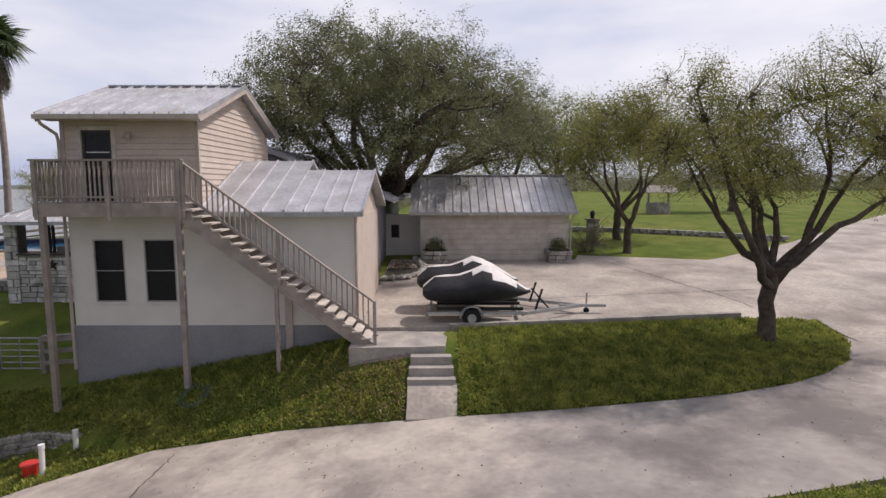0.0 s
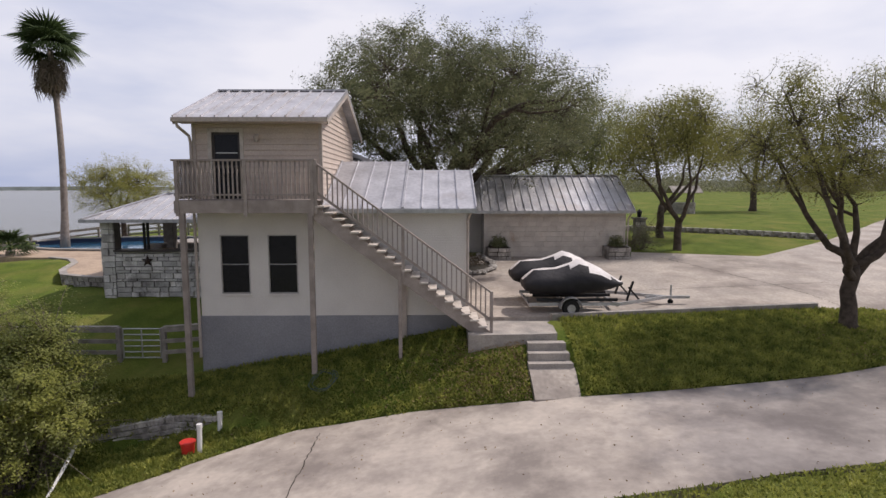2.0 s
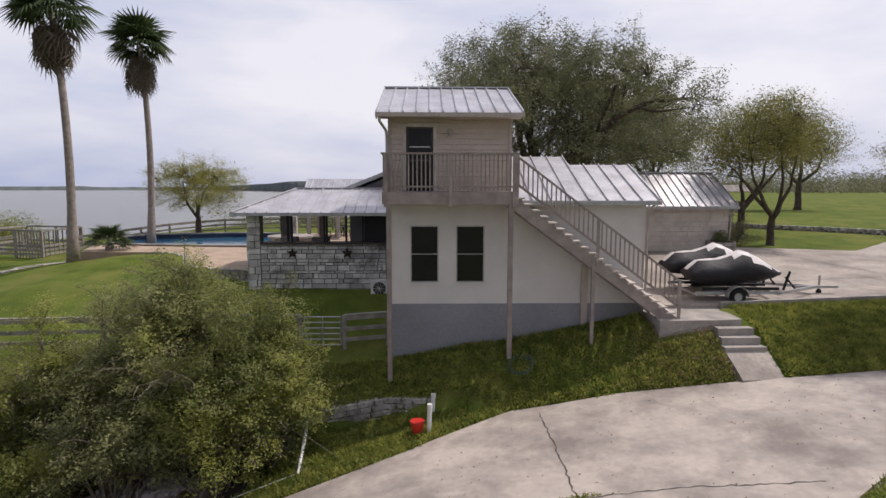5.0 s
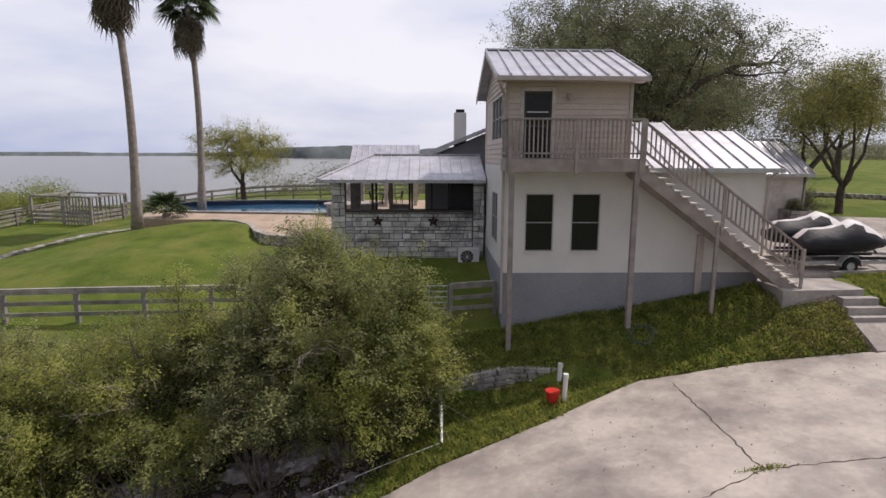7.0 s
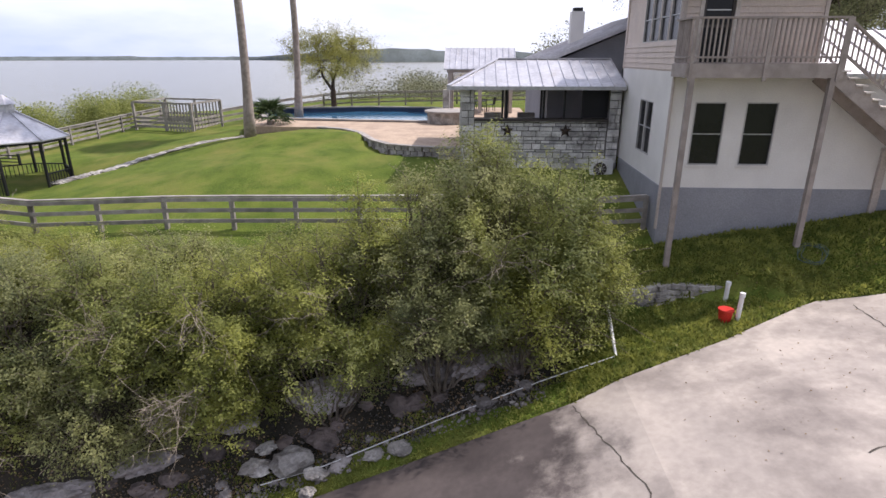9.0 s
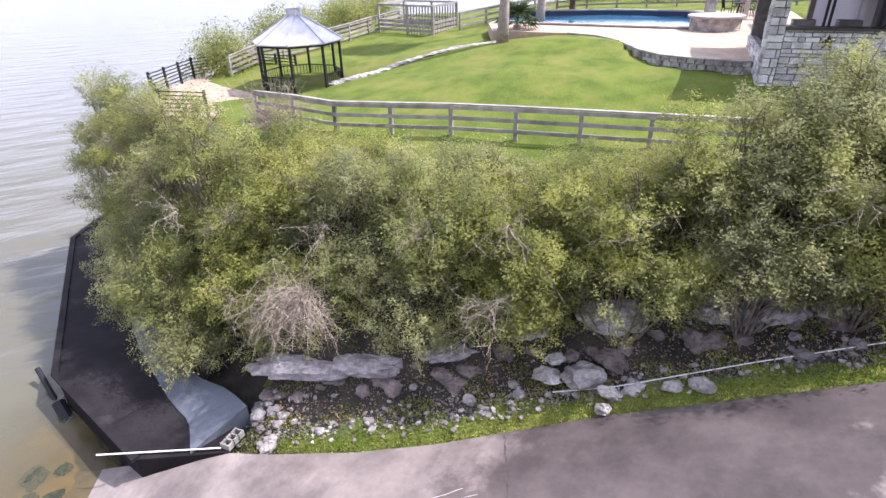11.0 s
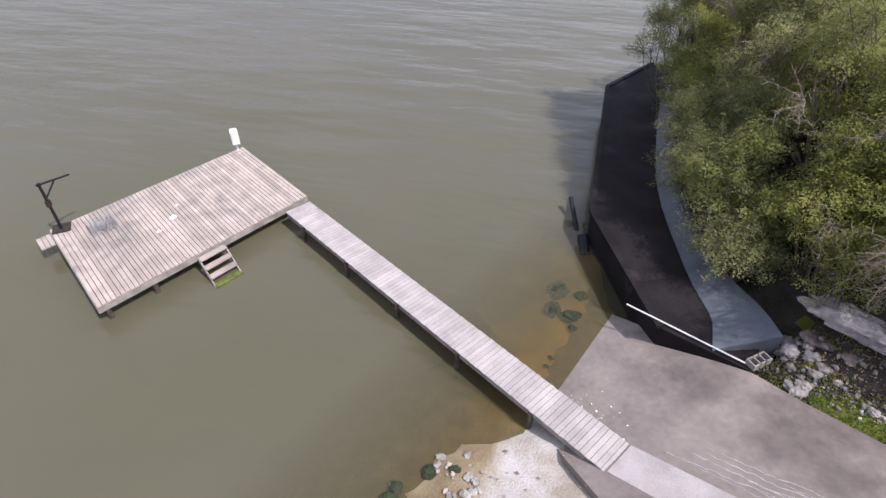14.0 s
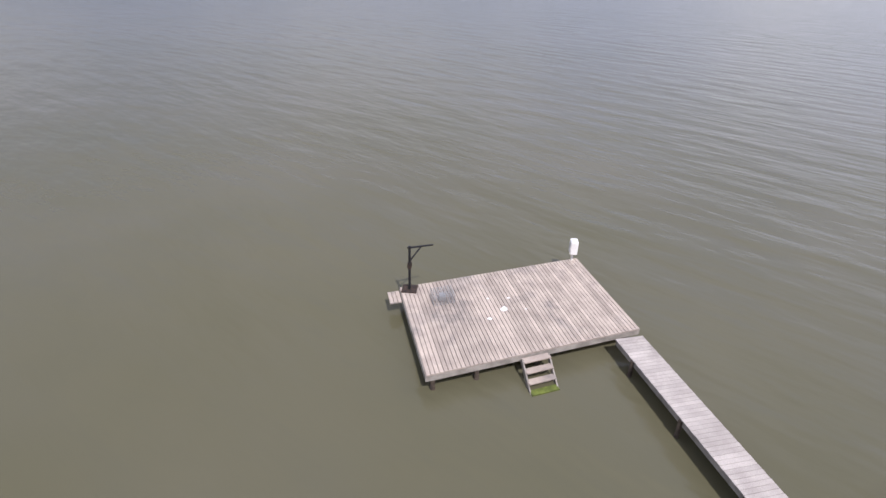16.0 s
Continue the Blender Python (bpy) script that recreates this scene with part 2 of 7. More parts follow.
def course(m, height, length, depth, strength=0.35):
    """Adds the faint relief of laid courses to a wall's material."""
    n, l = m.node_tree.nodes, m.node_tree.links
    geo, sep, add, com, br, bp = (n.new("ShaderNode" + k) for k in ("NewGeometry", "SeparateXYZ", "Math", "CombineXYZ", "TexBrick", "Bump"))
    l.new(geo.outputs["Position"], sep.inputs["Vector"])
    l.new(sep.outputs["X"], add.inputs[0])
    l.new(sep.outputs["Y"], add.inputs[1])
    l.new(add.outputs["Value"], com.inputs["X"])
    l.new(sep.outputs["Z"], com.inputs["Y"])
    l.new(com.outputs["Vector"], br.inputs["Vector"])
    br.inputs["Scale"].default_value = 1.0
    br.inputs["Brick Width"].default_value, br.inputs["Row Height"].default_value = length, height
    br.inputs["Mortar Size"].default_value = 0.007
    br.inputs["Color1"].default_value = br.inputs["Color2"].default_value = (1, 1, 1, 1)
    br.inputs["Mortar"].default_value = (0, 0, 0, 1)
    bp.inputs["Strength"].default_value, bp.inputs["Distance"].default_value = strength, depth
    l.new(br.outputs["Color"], bp.inputs["Height"])
    b = n["Principled BSDF"]
    if b.inputs["Normal"].links:
        l.new(b.inputs["Normal"].links[0].from_socket, bp.inputs["Normal"])
    l.new(bp.outputs["Normal"], b.inputs["Normal"])


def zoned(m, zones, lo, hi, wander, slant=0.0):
    """Repaints a concrete as stretches along x, with wandering borders: old spills, wet, painted tree shade."""
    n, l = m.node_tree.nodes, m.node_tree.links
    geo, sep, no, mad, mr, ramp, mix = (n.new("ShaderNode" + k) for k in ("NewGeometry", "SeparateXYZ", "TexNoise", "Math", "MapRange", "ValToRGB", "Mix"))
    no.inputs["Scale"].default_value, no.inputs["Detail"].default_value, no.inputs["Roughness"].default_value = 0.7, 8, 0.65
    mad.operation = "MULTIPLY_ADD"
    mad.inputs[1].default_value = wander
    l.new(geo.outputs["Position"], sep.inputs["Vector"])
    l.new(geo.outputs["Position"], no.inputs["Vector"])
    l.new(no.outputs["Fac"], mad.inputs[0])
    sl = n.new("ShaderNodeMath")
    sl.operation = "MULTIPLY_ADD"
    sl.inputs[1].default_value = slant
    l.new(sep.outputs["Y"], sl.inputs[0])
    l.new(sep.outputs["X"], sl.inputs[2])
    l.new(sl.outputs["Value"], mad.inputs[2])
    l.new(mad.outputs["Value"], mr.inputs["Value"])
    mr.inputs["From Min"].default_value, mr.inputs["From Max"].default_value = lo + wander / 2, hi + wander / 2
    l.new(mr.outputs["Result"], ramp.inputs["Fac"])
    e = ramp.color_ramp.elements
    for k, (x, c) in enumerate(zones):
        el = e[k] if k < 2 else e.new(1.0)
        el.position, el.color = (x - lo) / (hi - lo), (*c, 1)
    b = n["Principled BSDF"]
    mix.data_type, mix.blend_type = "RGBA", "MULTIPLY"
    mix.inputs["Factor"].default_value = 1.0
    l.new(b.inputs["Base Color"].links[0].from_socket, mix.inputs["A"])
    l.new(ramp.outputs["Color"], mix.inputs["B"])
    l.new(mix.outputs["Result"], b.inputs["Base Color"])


M["slope"] = mat("worn_concrete_with_tree_shade", (0.53, 0.465, 0.40), (0.41, 0.36, 0.315), 0.85, scale=0.9, fine=6, bump=0.12, stain=(0.25, 0.215, 0.19), stain_at=0.56, grain=0.22)
# stretch from x 2.5 to 7.5 is a tree's dappled shadow painted into the colour
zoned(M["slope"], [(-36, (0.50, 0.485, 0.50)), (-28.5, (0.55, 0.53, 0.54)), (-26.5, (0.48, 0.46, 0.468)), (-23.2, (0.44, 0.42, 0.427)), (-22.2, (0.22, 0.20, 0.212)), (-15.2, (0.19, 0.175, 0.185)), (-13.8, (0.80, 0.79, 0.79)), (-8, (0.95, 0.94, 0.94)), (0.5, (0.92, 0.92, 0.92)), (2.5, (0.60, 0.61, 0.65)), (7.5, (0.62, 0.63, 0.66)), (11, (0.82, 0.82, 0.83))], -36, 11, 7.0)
course(M["brick"], 0.075, 0.215, 0.012)


# ---- helpers of this scene ----
def inv_of(parent):
    return parent.matrix_basis.inverted() if parent and parent.parent is None else Matrix()


def obj(name, me, material, parent=None, label="", basis=None):
    ob = new(name, me)
    if material and not me.materials:
        me.materials.append(material)
    if parent:
        ob.parent = parent
        ob.matrix_parent_inverse = inv_of(parent)
    if basis is not None:
        ob.matrix_basis = basis
    if label:
        ob["label"] = label
    return ob


def part(name, bm, material, parent=None, label="", smooth=False):
    me = bpy.data.meshes.new(name)
    bmesh.ops.recalc_face_normals(bm, faces=bm.faces)
    bm.to_mesh(me)
    bm.free()
    if smooth:
        me.shade_smooth()
    return obj(name, me, material, parent, label)


def raw(name, verts, faces, material, parent=None, label="", smooth=False):
    me = bpy.data.meshes.new(name)
    me.from_pydata(verts, [], faces)
    if smooth:
        me.shade_smooth()
    return obj(name, me, material, parent, label)


def thing(name, at, label, category, group="", kind=""):
    ob = new(name)
    ob.matrix_basis = Matrix.Translation(at)
    ob.empty_display_size = 0.2
    return tagged(ob, label, category, group, kind)


CUBES = {}


def cube_mesh(material):
    if material.name not in CUBES:
        bm = bmesh.new()
        bmesh.ops.create_cube(bm, size=1)
        me = bpy.data.meshes.new("block_" + material.name)
        bm.to_mesh(me)
        bm.free()
        me.materials.append(material)
        CUBES[material.name] = me
    return CUBES[material.name]


def beam(name, p, q, w, h, material, parent, label="", roll=0.0):
    """A squared bar from p to q, w across and h high."""
    p, q = Vector(p), Vector(q)
    d = q - p
    rot = d.to_track_quat("X", "Z").to_matrix().to_4x4()
    m = Matrix.Translation((p + q) / 2) @ rot @ Matrix.Rotation(roll, 4, "X") @ Matrix.Diagonal((d.length, w, h, 1))
    return obj(name, cube_mesh(material), None, parent, label, m)


def block(name, x0, x1, y0, y1, z0, z1, material, parent, label=""):
    m = Matrix.Translation(((x0 + x1) / 2, (y0 + y1) / 2, (z0 + z1) / 2)) @ Matrix.Diagonal((x1 - x0, y1 - y0, z1 - z0, 1))
    return obj(name, cube_mesh(material), None, parent, label, m)


def add_box(bm, x0, x1, y0, y1, z0, z1, bevel=0.0):
    r = bmesh.ops.create_cube(bm, size=1, matrix=Matrix.Translation(((x0 + x1) / 2, (y0 + y1) / 2, (z0 + z1) / 2)) @ Matrix.Diagonal((x1 - x0, y1 - y0, z1 - z0, 1)))
    if bevel:
        es = list({e for v in r["verts"] for e in v.link_edges})
        bmesh.ops.bevel(bm, geom=es, offset=bevel, segments=2, affect="EDGES")


def tube(bm, pts, radii, sides=8):
    """A tapered tube along points."""
    pts = [Vector(p) for p in pts]
    rings = []
    for i, p in enumerate(pts):
        d = (pts[min(i + 1, len(pts) - 1)] - pts[max(i - 1, 0)]).normalized()
        u = d.orthogonal().normalized() if i == 0 else (u - d * u.dot(d)).normalized()
        v = d.cross(u)
        rings.append([bm.verts.new(p + (u * math.cos(a) + v * math.sin(a)) * radii[i]) for a in (2 * math.pi * k / sides for k in range(sides))])
    for a, b in zip(rings, rings[1:]):
        for k in range(sides):
            bm.faces.new((a[k], a[(k + 1) % sides], b[(k + 1) % sides], b[k]))
    bm.faces.new(rings[0][::-1])
    bm.faces.new(rings[-1])


def prism(bm, outline, z0, z1):
    """An upright prism on an outline in the plan."""
    lo = [bm.verts.new((x, y, z0)) for x, y in outline]
    hi = [bm.verts.new((x, y, z1)) for x, y in outline]
    bm.faces.new(lo[::-1])
    bm.faces.new(hi)
    n = len(outline)
    for i in range(n):
        bm.faces.new((lo[i], lo[(i + 1) % n], hi[(i + 1) % n], hi[i]))


# ---- ground, drive, lake ----
WATER = -9.3


def lerp_knots(v, xs, ys):
    return np.interp(v, xs, ys)


def drive_z(x):
    return lerp_knots(x, [-60, -45, -36, -30, -20, -12.8, -9.5, -6.2, -4.4, -3, -1, 1.4, 2.8, 6, 10.8, 14, 20, 60], [-16, -12.6, -10.2, -8.55, -5.75, -3.2, -2.5, -2.05, -1.76, -1.58, -1.28, -1.08, -0.94, -0.7, -0.34, 0.0, 0.4, 1.5])


def north_edge(x):
    return lerp_knots(x, [-50, -48, -46.5, -44, -37.3, -33, -30, -29.7, -28.4, -23.9, -20, -14, -9.9, -7.3, -4, -2.6, -0.86, 0.3, 2.8, 5.45, 6.84, 8.38, 9.54, 10.66, 11.67, 11.95, 12.3, 60], [700, 60, 22, 16.2, 10.1, 7.8, 8.2, 6.3, 6.5, 7.54, 8.85, 9.9, 11.45, 12.9, 12.98, 12.85, 12.57, 12.57, 12.43, 12.52, 12.64, 12.98, 13.49, 14.27, 15.58, 16.6, 17.6, 17.6])


def south_edge(x):
    return lerp_knots(x, [-36, -27.5, -25.5, -20, -10, -4, -1.85, -0.55, 2.2, 5, 7.3, 20, 60], [1.2, 0.6, 0.8, 2.0, 4.2, 5.8, 7.13, 7.84, 8.08, 8.28, 8.61, 9.8, 13])


def shore_x(y):
    return lerp_knots(y, [-30, -6, -3.9, -1.9, -0.6, 0.3, 3.4, 6.5], [-19, -28.4, -30.1, -31.6, -31.5, -31.2, -33.4, -35.4])


def ramp_z(x, y):
    """The ramp's foot is cross-sloped."""
    return drive_z(x) + np.clip(-0.23 + 0.147 * (y - 2.0), -0.6, 0.4) * np.clip((-26.0 - x) / 4.5, 0, 1)


def court_z(y):
    return lerp_knots(y, [15, 16, 26, 40, 70, 120, 400], [0.12, 0.18, 0.92, 1.9, 3.1, 3.6, 3.0])


def west_z(y):
    return lerp_knots(y, [10, 14, 16.4, 21, 24.6, 27, 29.5, 35, 42, 60, 150, 700], [-2.6, -1.95, -1.25, -0.05, 0.2, 0.65, 0.5, 0.5, 0.75, 0.9, 0.5, -2])


def yard_low(x):
    return lerp_knots(x, [-2.6, 0.05, 9.15, 11.9, 12.0, 12.001, 60], [15.9, 15.95, 16.9, 17.6, 17.6, 9.2, 13])


def yard_high(x):
    return lerp_knots(x, [-2.6, 6.3, 6.5, 12.6, 19.65, 26.4, 38.5, 60], [26.4, 26.4, 27.6, 26.2, 31.5, 37.5, 48.8, 68])


def smooth(v):
    v = np.clip(v, 0, 1)
    return v * v * (3 - 2 * v)


def fall_off(x, y):
    """How far the land and all that stands on it sinks towards the back of the plot."""
    w = np.clip((x + 32.0) / 6.0, 0, 1)
    return 0.0145 * (np.clip(y, 0, 60) * w + np.clip(y - 8.0, 0, 52) * (1 - w))


def sunk(z, x, y):
    return z - float(fall_off(x, y))


def ground_z(x, y):
    """Height of the land (numpy arrays or numbers)."""
    x, y = np.asarray(x, float), np.asarray(y, float)
    w = np.clip((x + 11.0) / 8.5, 0, 1)
    dip = lerp_knots(x, [-50, -44, -36, -26], [2.1, 2.0, 1.7, 0.0]) * lerp_knots(y, [15, 17, 21, 28, 36, 60], [0.2, 0.4, 1.0, 0.9, 0.6, 0.3])
    fall = smooth((y - lerp_knots(x, [-48, -40, -30, -20, -5, 15], [42, 49, 57, 74, 112, 210])) / 14.0)
    up = (west_z(y) - dip) * (1 - w) + court_z(y) * w
    up = up - np.where(x < 15, 14.0 * fall, 0)
    s = y - north_edge(x)
    d = np.where(x < -29.8, -8.25, drive_z(x))
    # front bank before the house and the lawn island
    east = lerp_knots(s, [0, 0.12, 1.7, 3.2], [0.0, 0.08, 0.82, 1.0])
    island = lerp_knots(s, [0, 0.12, 2.4, 3.4], [0.0, 0.08, 0.80, 1.0])
    yw = lerp_knots(x, [-13.6, -12, -10.7, -9, -7.7], [13.35, 13.6, 13.75, 13.5, 13.0])
    sw = np.maximum(yw - north_edge(x), 0.3)
    terr = np.where(s < 0.12, s * 0.4, np.where(s < sw - 0.1, 0.05 + 0.13 * s / sw, np.where(s < sw + 0.15, 0.18 + (s - sw + 0.1) * 2.2, np.clip(0.73 + (s - sw - 0.15) * 0.2, 0, 1))))
    kw = np.clip((-7.4 - x) / 0.8, 0, 1)
    east = east * (1 - kw) + terr * kw
    kk = np.clip((x - 0.2) / 1.5, 0, 1)
    east = east * (1 - kk) + island * kk
    cliff = lerp_knots(s, [0, 1.5, 2.3, 2.9, 6.6], [0.0, 0.10, 0.22, 0.48, 1.0])
    k = np.clip((x + 14.5) / 3.0, 0, 1)
    f = np.where(s > 0, east * k + cliff * (1 - k), 0)
    h = d + (up - d) * f
    # right of the island the drive runs up into the yard
    kx = smooth((x - 12.0) / 8.0)
    mix = kx * smooth((y - 9.0) / 9.0) + (1 - kx) * smooth((y - 15.5) / 4.5)
    yard = drive_z(x) * (1 - mix) + court_z(y) * mix
    h = np.where(x > 12.0, yard, h)
    ky = smooth((x - 9.0) / 3.0)
    h = np.where((x > 9.0) & (x <= 12.0) & (y > yard_low(x) - 0.3), h * (1 - ky) + yard * ky, h)
    # the land below the drive, and the lake bed
    so = south_edge(x) - y
    h = np.where((so > 0) & (x > -29.0), d + 0.05 * np.clip(so, 0, 2), h)
    off = x - shore_x(y)
    shoal = np.where(off > 0, -9.27 + 0.2 * off, np.clip(-9.34 + 0.10 * np.maximum(off, -4) + 0.4 * np.minimum(off + 4, 0), -13, 0))
    shoal_s = np.maximum(shoal, np.where(x > -31.5, ramp_z(x, south_edge(x)) - 0.06 - 0.22 * np.maximum(so, 0), -20))
    h = np.where((y < 1.2) & (off < 6), np.minimum(h, shoal_s), h)
    h = np.where((s < 0) & (x < -29.0), np.minimum(h, np.maximum(drive_z(x) - 0.1, -12.5)), h)
    h = np.where((s < 0) & (off < 0) & (y >= 1.2) & (y < 7.5) & (x > -46), shoal, h)
    return h - fall_off(x, y)


def slab_z(x, y):
    return ground_z(x, y) + 0.03


def gz(x, y):
    return float(ground_z(x, y))


def axis(lo, hi, step, far_lo, far_hi):
    mid = list(np.arange(lo, hi + 1e-6, step))
    out, v, g = [], hi, step
    while v < far_hi:
        g *= 1.35
        v += g
        out.append(v)
    back, v, g = [], lo, step
    while v > far_lo:
        g *= 1.35
        v -= g
        back.append(v)
    return np.array(back[::-1] + mid + out)


def on_concrete(x, y):
    drive = (y > south_edge(x)) & (y < north_edge(x)) & (x > np.maximum(-36, shore_x(y) - 0.3))
    walkway = (x > -1.05) & (x < 0.32) & (y > 12.4) & (y < 14.2)
    yard = (x > -2.6) & (y > yard_low(x)) & (y < yard_high(x))
    walkway = walkway | ((x > -2.6) & (x < -0.1) & (y > 14.5) & (y < 16.2))
    return drive | yard | walkway


PATIO = [(-29.4, 30.2), (-25.1, 29.9), (-23.4, 29.0), (-22.3, 27.6), (-21.2, 25.0), (-20.2, 23.6), (-18.6, 22.9), (-17.0, 22.7), (-13.0, 26.6), (-13.0, 43.4), (-19.4, 43.4), (-20.0, 41.0), (-30.5, 41.0), (-30.8, 34.0)]


def on_patio(x, y):
    """True inside the patio's outline, a little way in from its edge."""
    hit = np.zeros(np.shape(x), bool)
    for (xa, ya), (xb, yb) in zip(PATIO, PATIO[1:] + PATIO[:1]):
        cross = ((ya > y) != (yb > y)) & (x < (xb - xa) * (y - ya) / ((yb - ya) or 1e-9) + xa)
        hit ^= cross
    return hit


xs, ys = axis(-52, 22, 0.4, -60, 1500), axis(-14, 40, 0.4, -400, 1600)
X, Y = np.meshgrid(xs, ys)
Z = ground_z(X, Y)
bumps = np.array([[noise.noise((a * 0.35, b * 0.35, 0.0)) for a in xs] for b in ys])
shore_bumps = np.array([[noise.noise((a * 1.3, b * 1.3, 5.0)) + 0.5 * noise.noise((a * 3.1, b * 3.1, 8.0)) if -36 < a < -25 and -10 < b < 3 else 0.0 for a in xs] for b in ys])
inside = on_concrete(X, Y)
Z = Z + np.where(inside, -0.22, 0.05 * bumps) - np.where(on_patio(X, Y), 0.5, 0.0) + np.where(inside, 0.0, 0.09 * shore_bumps)
nx, ny = len(xs), len(ys)
ground = raw("ground", np.stack([X, Y, Z], -1).reshape(-1, 3).tolist(),
             [(j * nx + i, j * nx + i + 1, (j + 1) * nx + i + 1, (j + 1) * nx + i) for j in range(ny - 1) for i in range(nx - 1)], M["grass"], smooth=True)
tagged(ground, "green lawn falling in a steep bank to the lake", "ground", kind="structure")
ground.data.materials.append(M["earth"])
ground.data.materials.append(M["gravel"])
M["bed"] = mat("lake_bed_mud", (0.36, 0.275, 0.14), (0.20, 0.16, 0.075), 0.95, scale=0.5)
zoned(M["gravel"], [(-36, (0.42, 0.36, 0.22)), (-33.4, (0.50, 0.42, 0.27)), (-31.8, (0.60, 0.51, 0.36)), (-31.0, (0.95, 0.95, 0.96)), (-28, (1, 1, 1))], -36, -28, 1.8, 0.93)
ground.data.materials.append(M["bed"])
for p in ground.data.polygons:
    cx, cy, cz = p.center
    if (cx < -36 and 0 < cy - north_edge(cx) < 6) or (cx < -13.5 and cy < 13.9 and cy > north_edge(cx) + 0.9 + 0.5 * noise.noise((cx, cy, 2.0))) or cz < -8.0 or (cx < -16 and cy < south_edge(cx)):
        p.material_index = 2 if (cx < -24 and -9 < cy < 1.6 and cz > -10) else 3 if cz < WATER - (0.25 if cy > 12 or cx > -28 else -0.1) else 1


def strip(name, xs_, lo, hi, n, parent_label):
    """A concrete slab between two edges in the plan, with a skirt."""
    v, f = [], []
    cols = []
    for x in xs_:
        a, b = float(lo(x)), float(hi(x))
        col = []
        for k in range(n + 1):
            y = a + (b - a) * k / n
            col.append(len(v))
            v.append((x, y, float(slab_z(x, y)) if name != "ramp" else sunk(float(ramp_z(x, y)), x, y) + 0.03))
        cols.append(col)
    for c, e in zip(cols, cols[1:]):
        for k in range(n):
            f.append((c[k], e[k], e[k + 1], c[k + 1]))
    for side in (0, n):
        low = []
        for c in cols:
            low.append(len(v))
            x, y, z = v[c[side]]
            v.append((x, y, z - 0.25))
        for i in range(len(cols) - 1):
            a, b = cols[i][side], cols[i + 1][side]
            f.append((a, low[i], low[i + 1], b) if side == 0 else (a, b, low[i + 1], low[i]))
    ob = raw(name, v, f, M["concrete"], smooth=False)
    return tagged(ob, parent_label, name.split("_")[0], kind="structure")


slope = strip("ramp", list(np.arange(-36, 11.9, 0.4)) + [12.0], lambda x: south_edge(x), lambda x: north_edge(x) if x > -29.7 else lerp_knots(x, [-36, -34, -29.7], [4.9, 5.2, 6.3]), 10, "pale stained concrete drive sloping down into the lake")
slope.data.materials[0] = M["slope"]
strip("pavement", list(np.arange(-2.6, 11.9, 0.4)) + [12.0], yard_low, yard_high, 14, "pale stained concrete yard before the garage")
strip("road", [12.001] + list(np.arange(12.5, 60, 0.75)), lambda x: south_edge(x), yard_high, 24, "pale stained concrete drive running off beside the lawn")


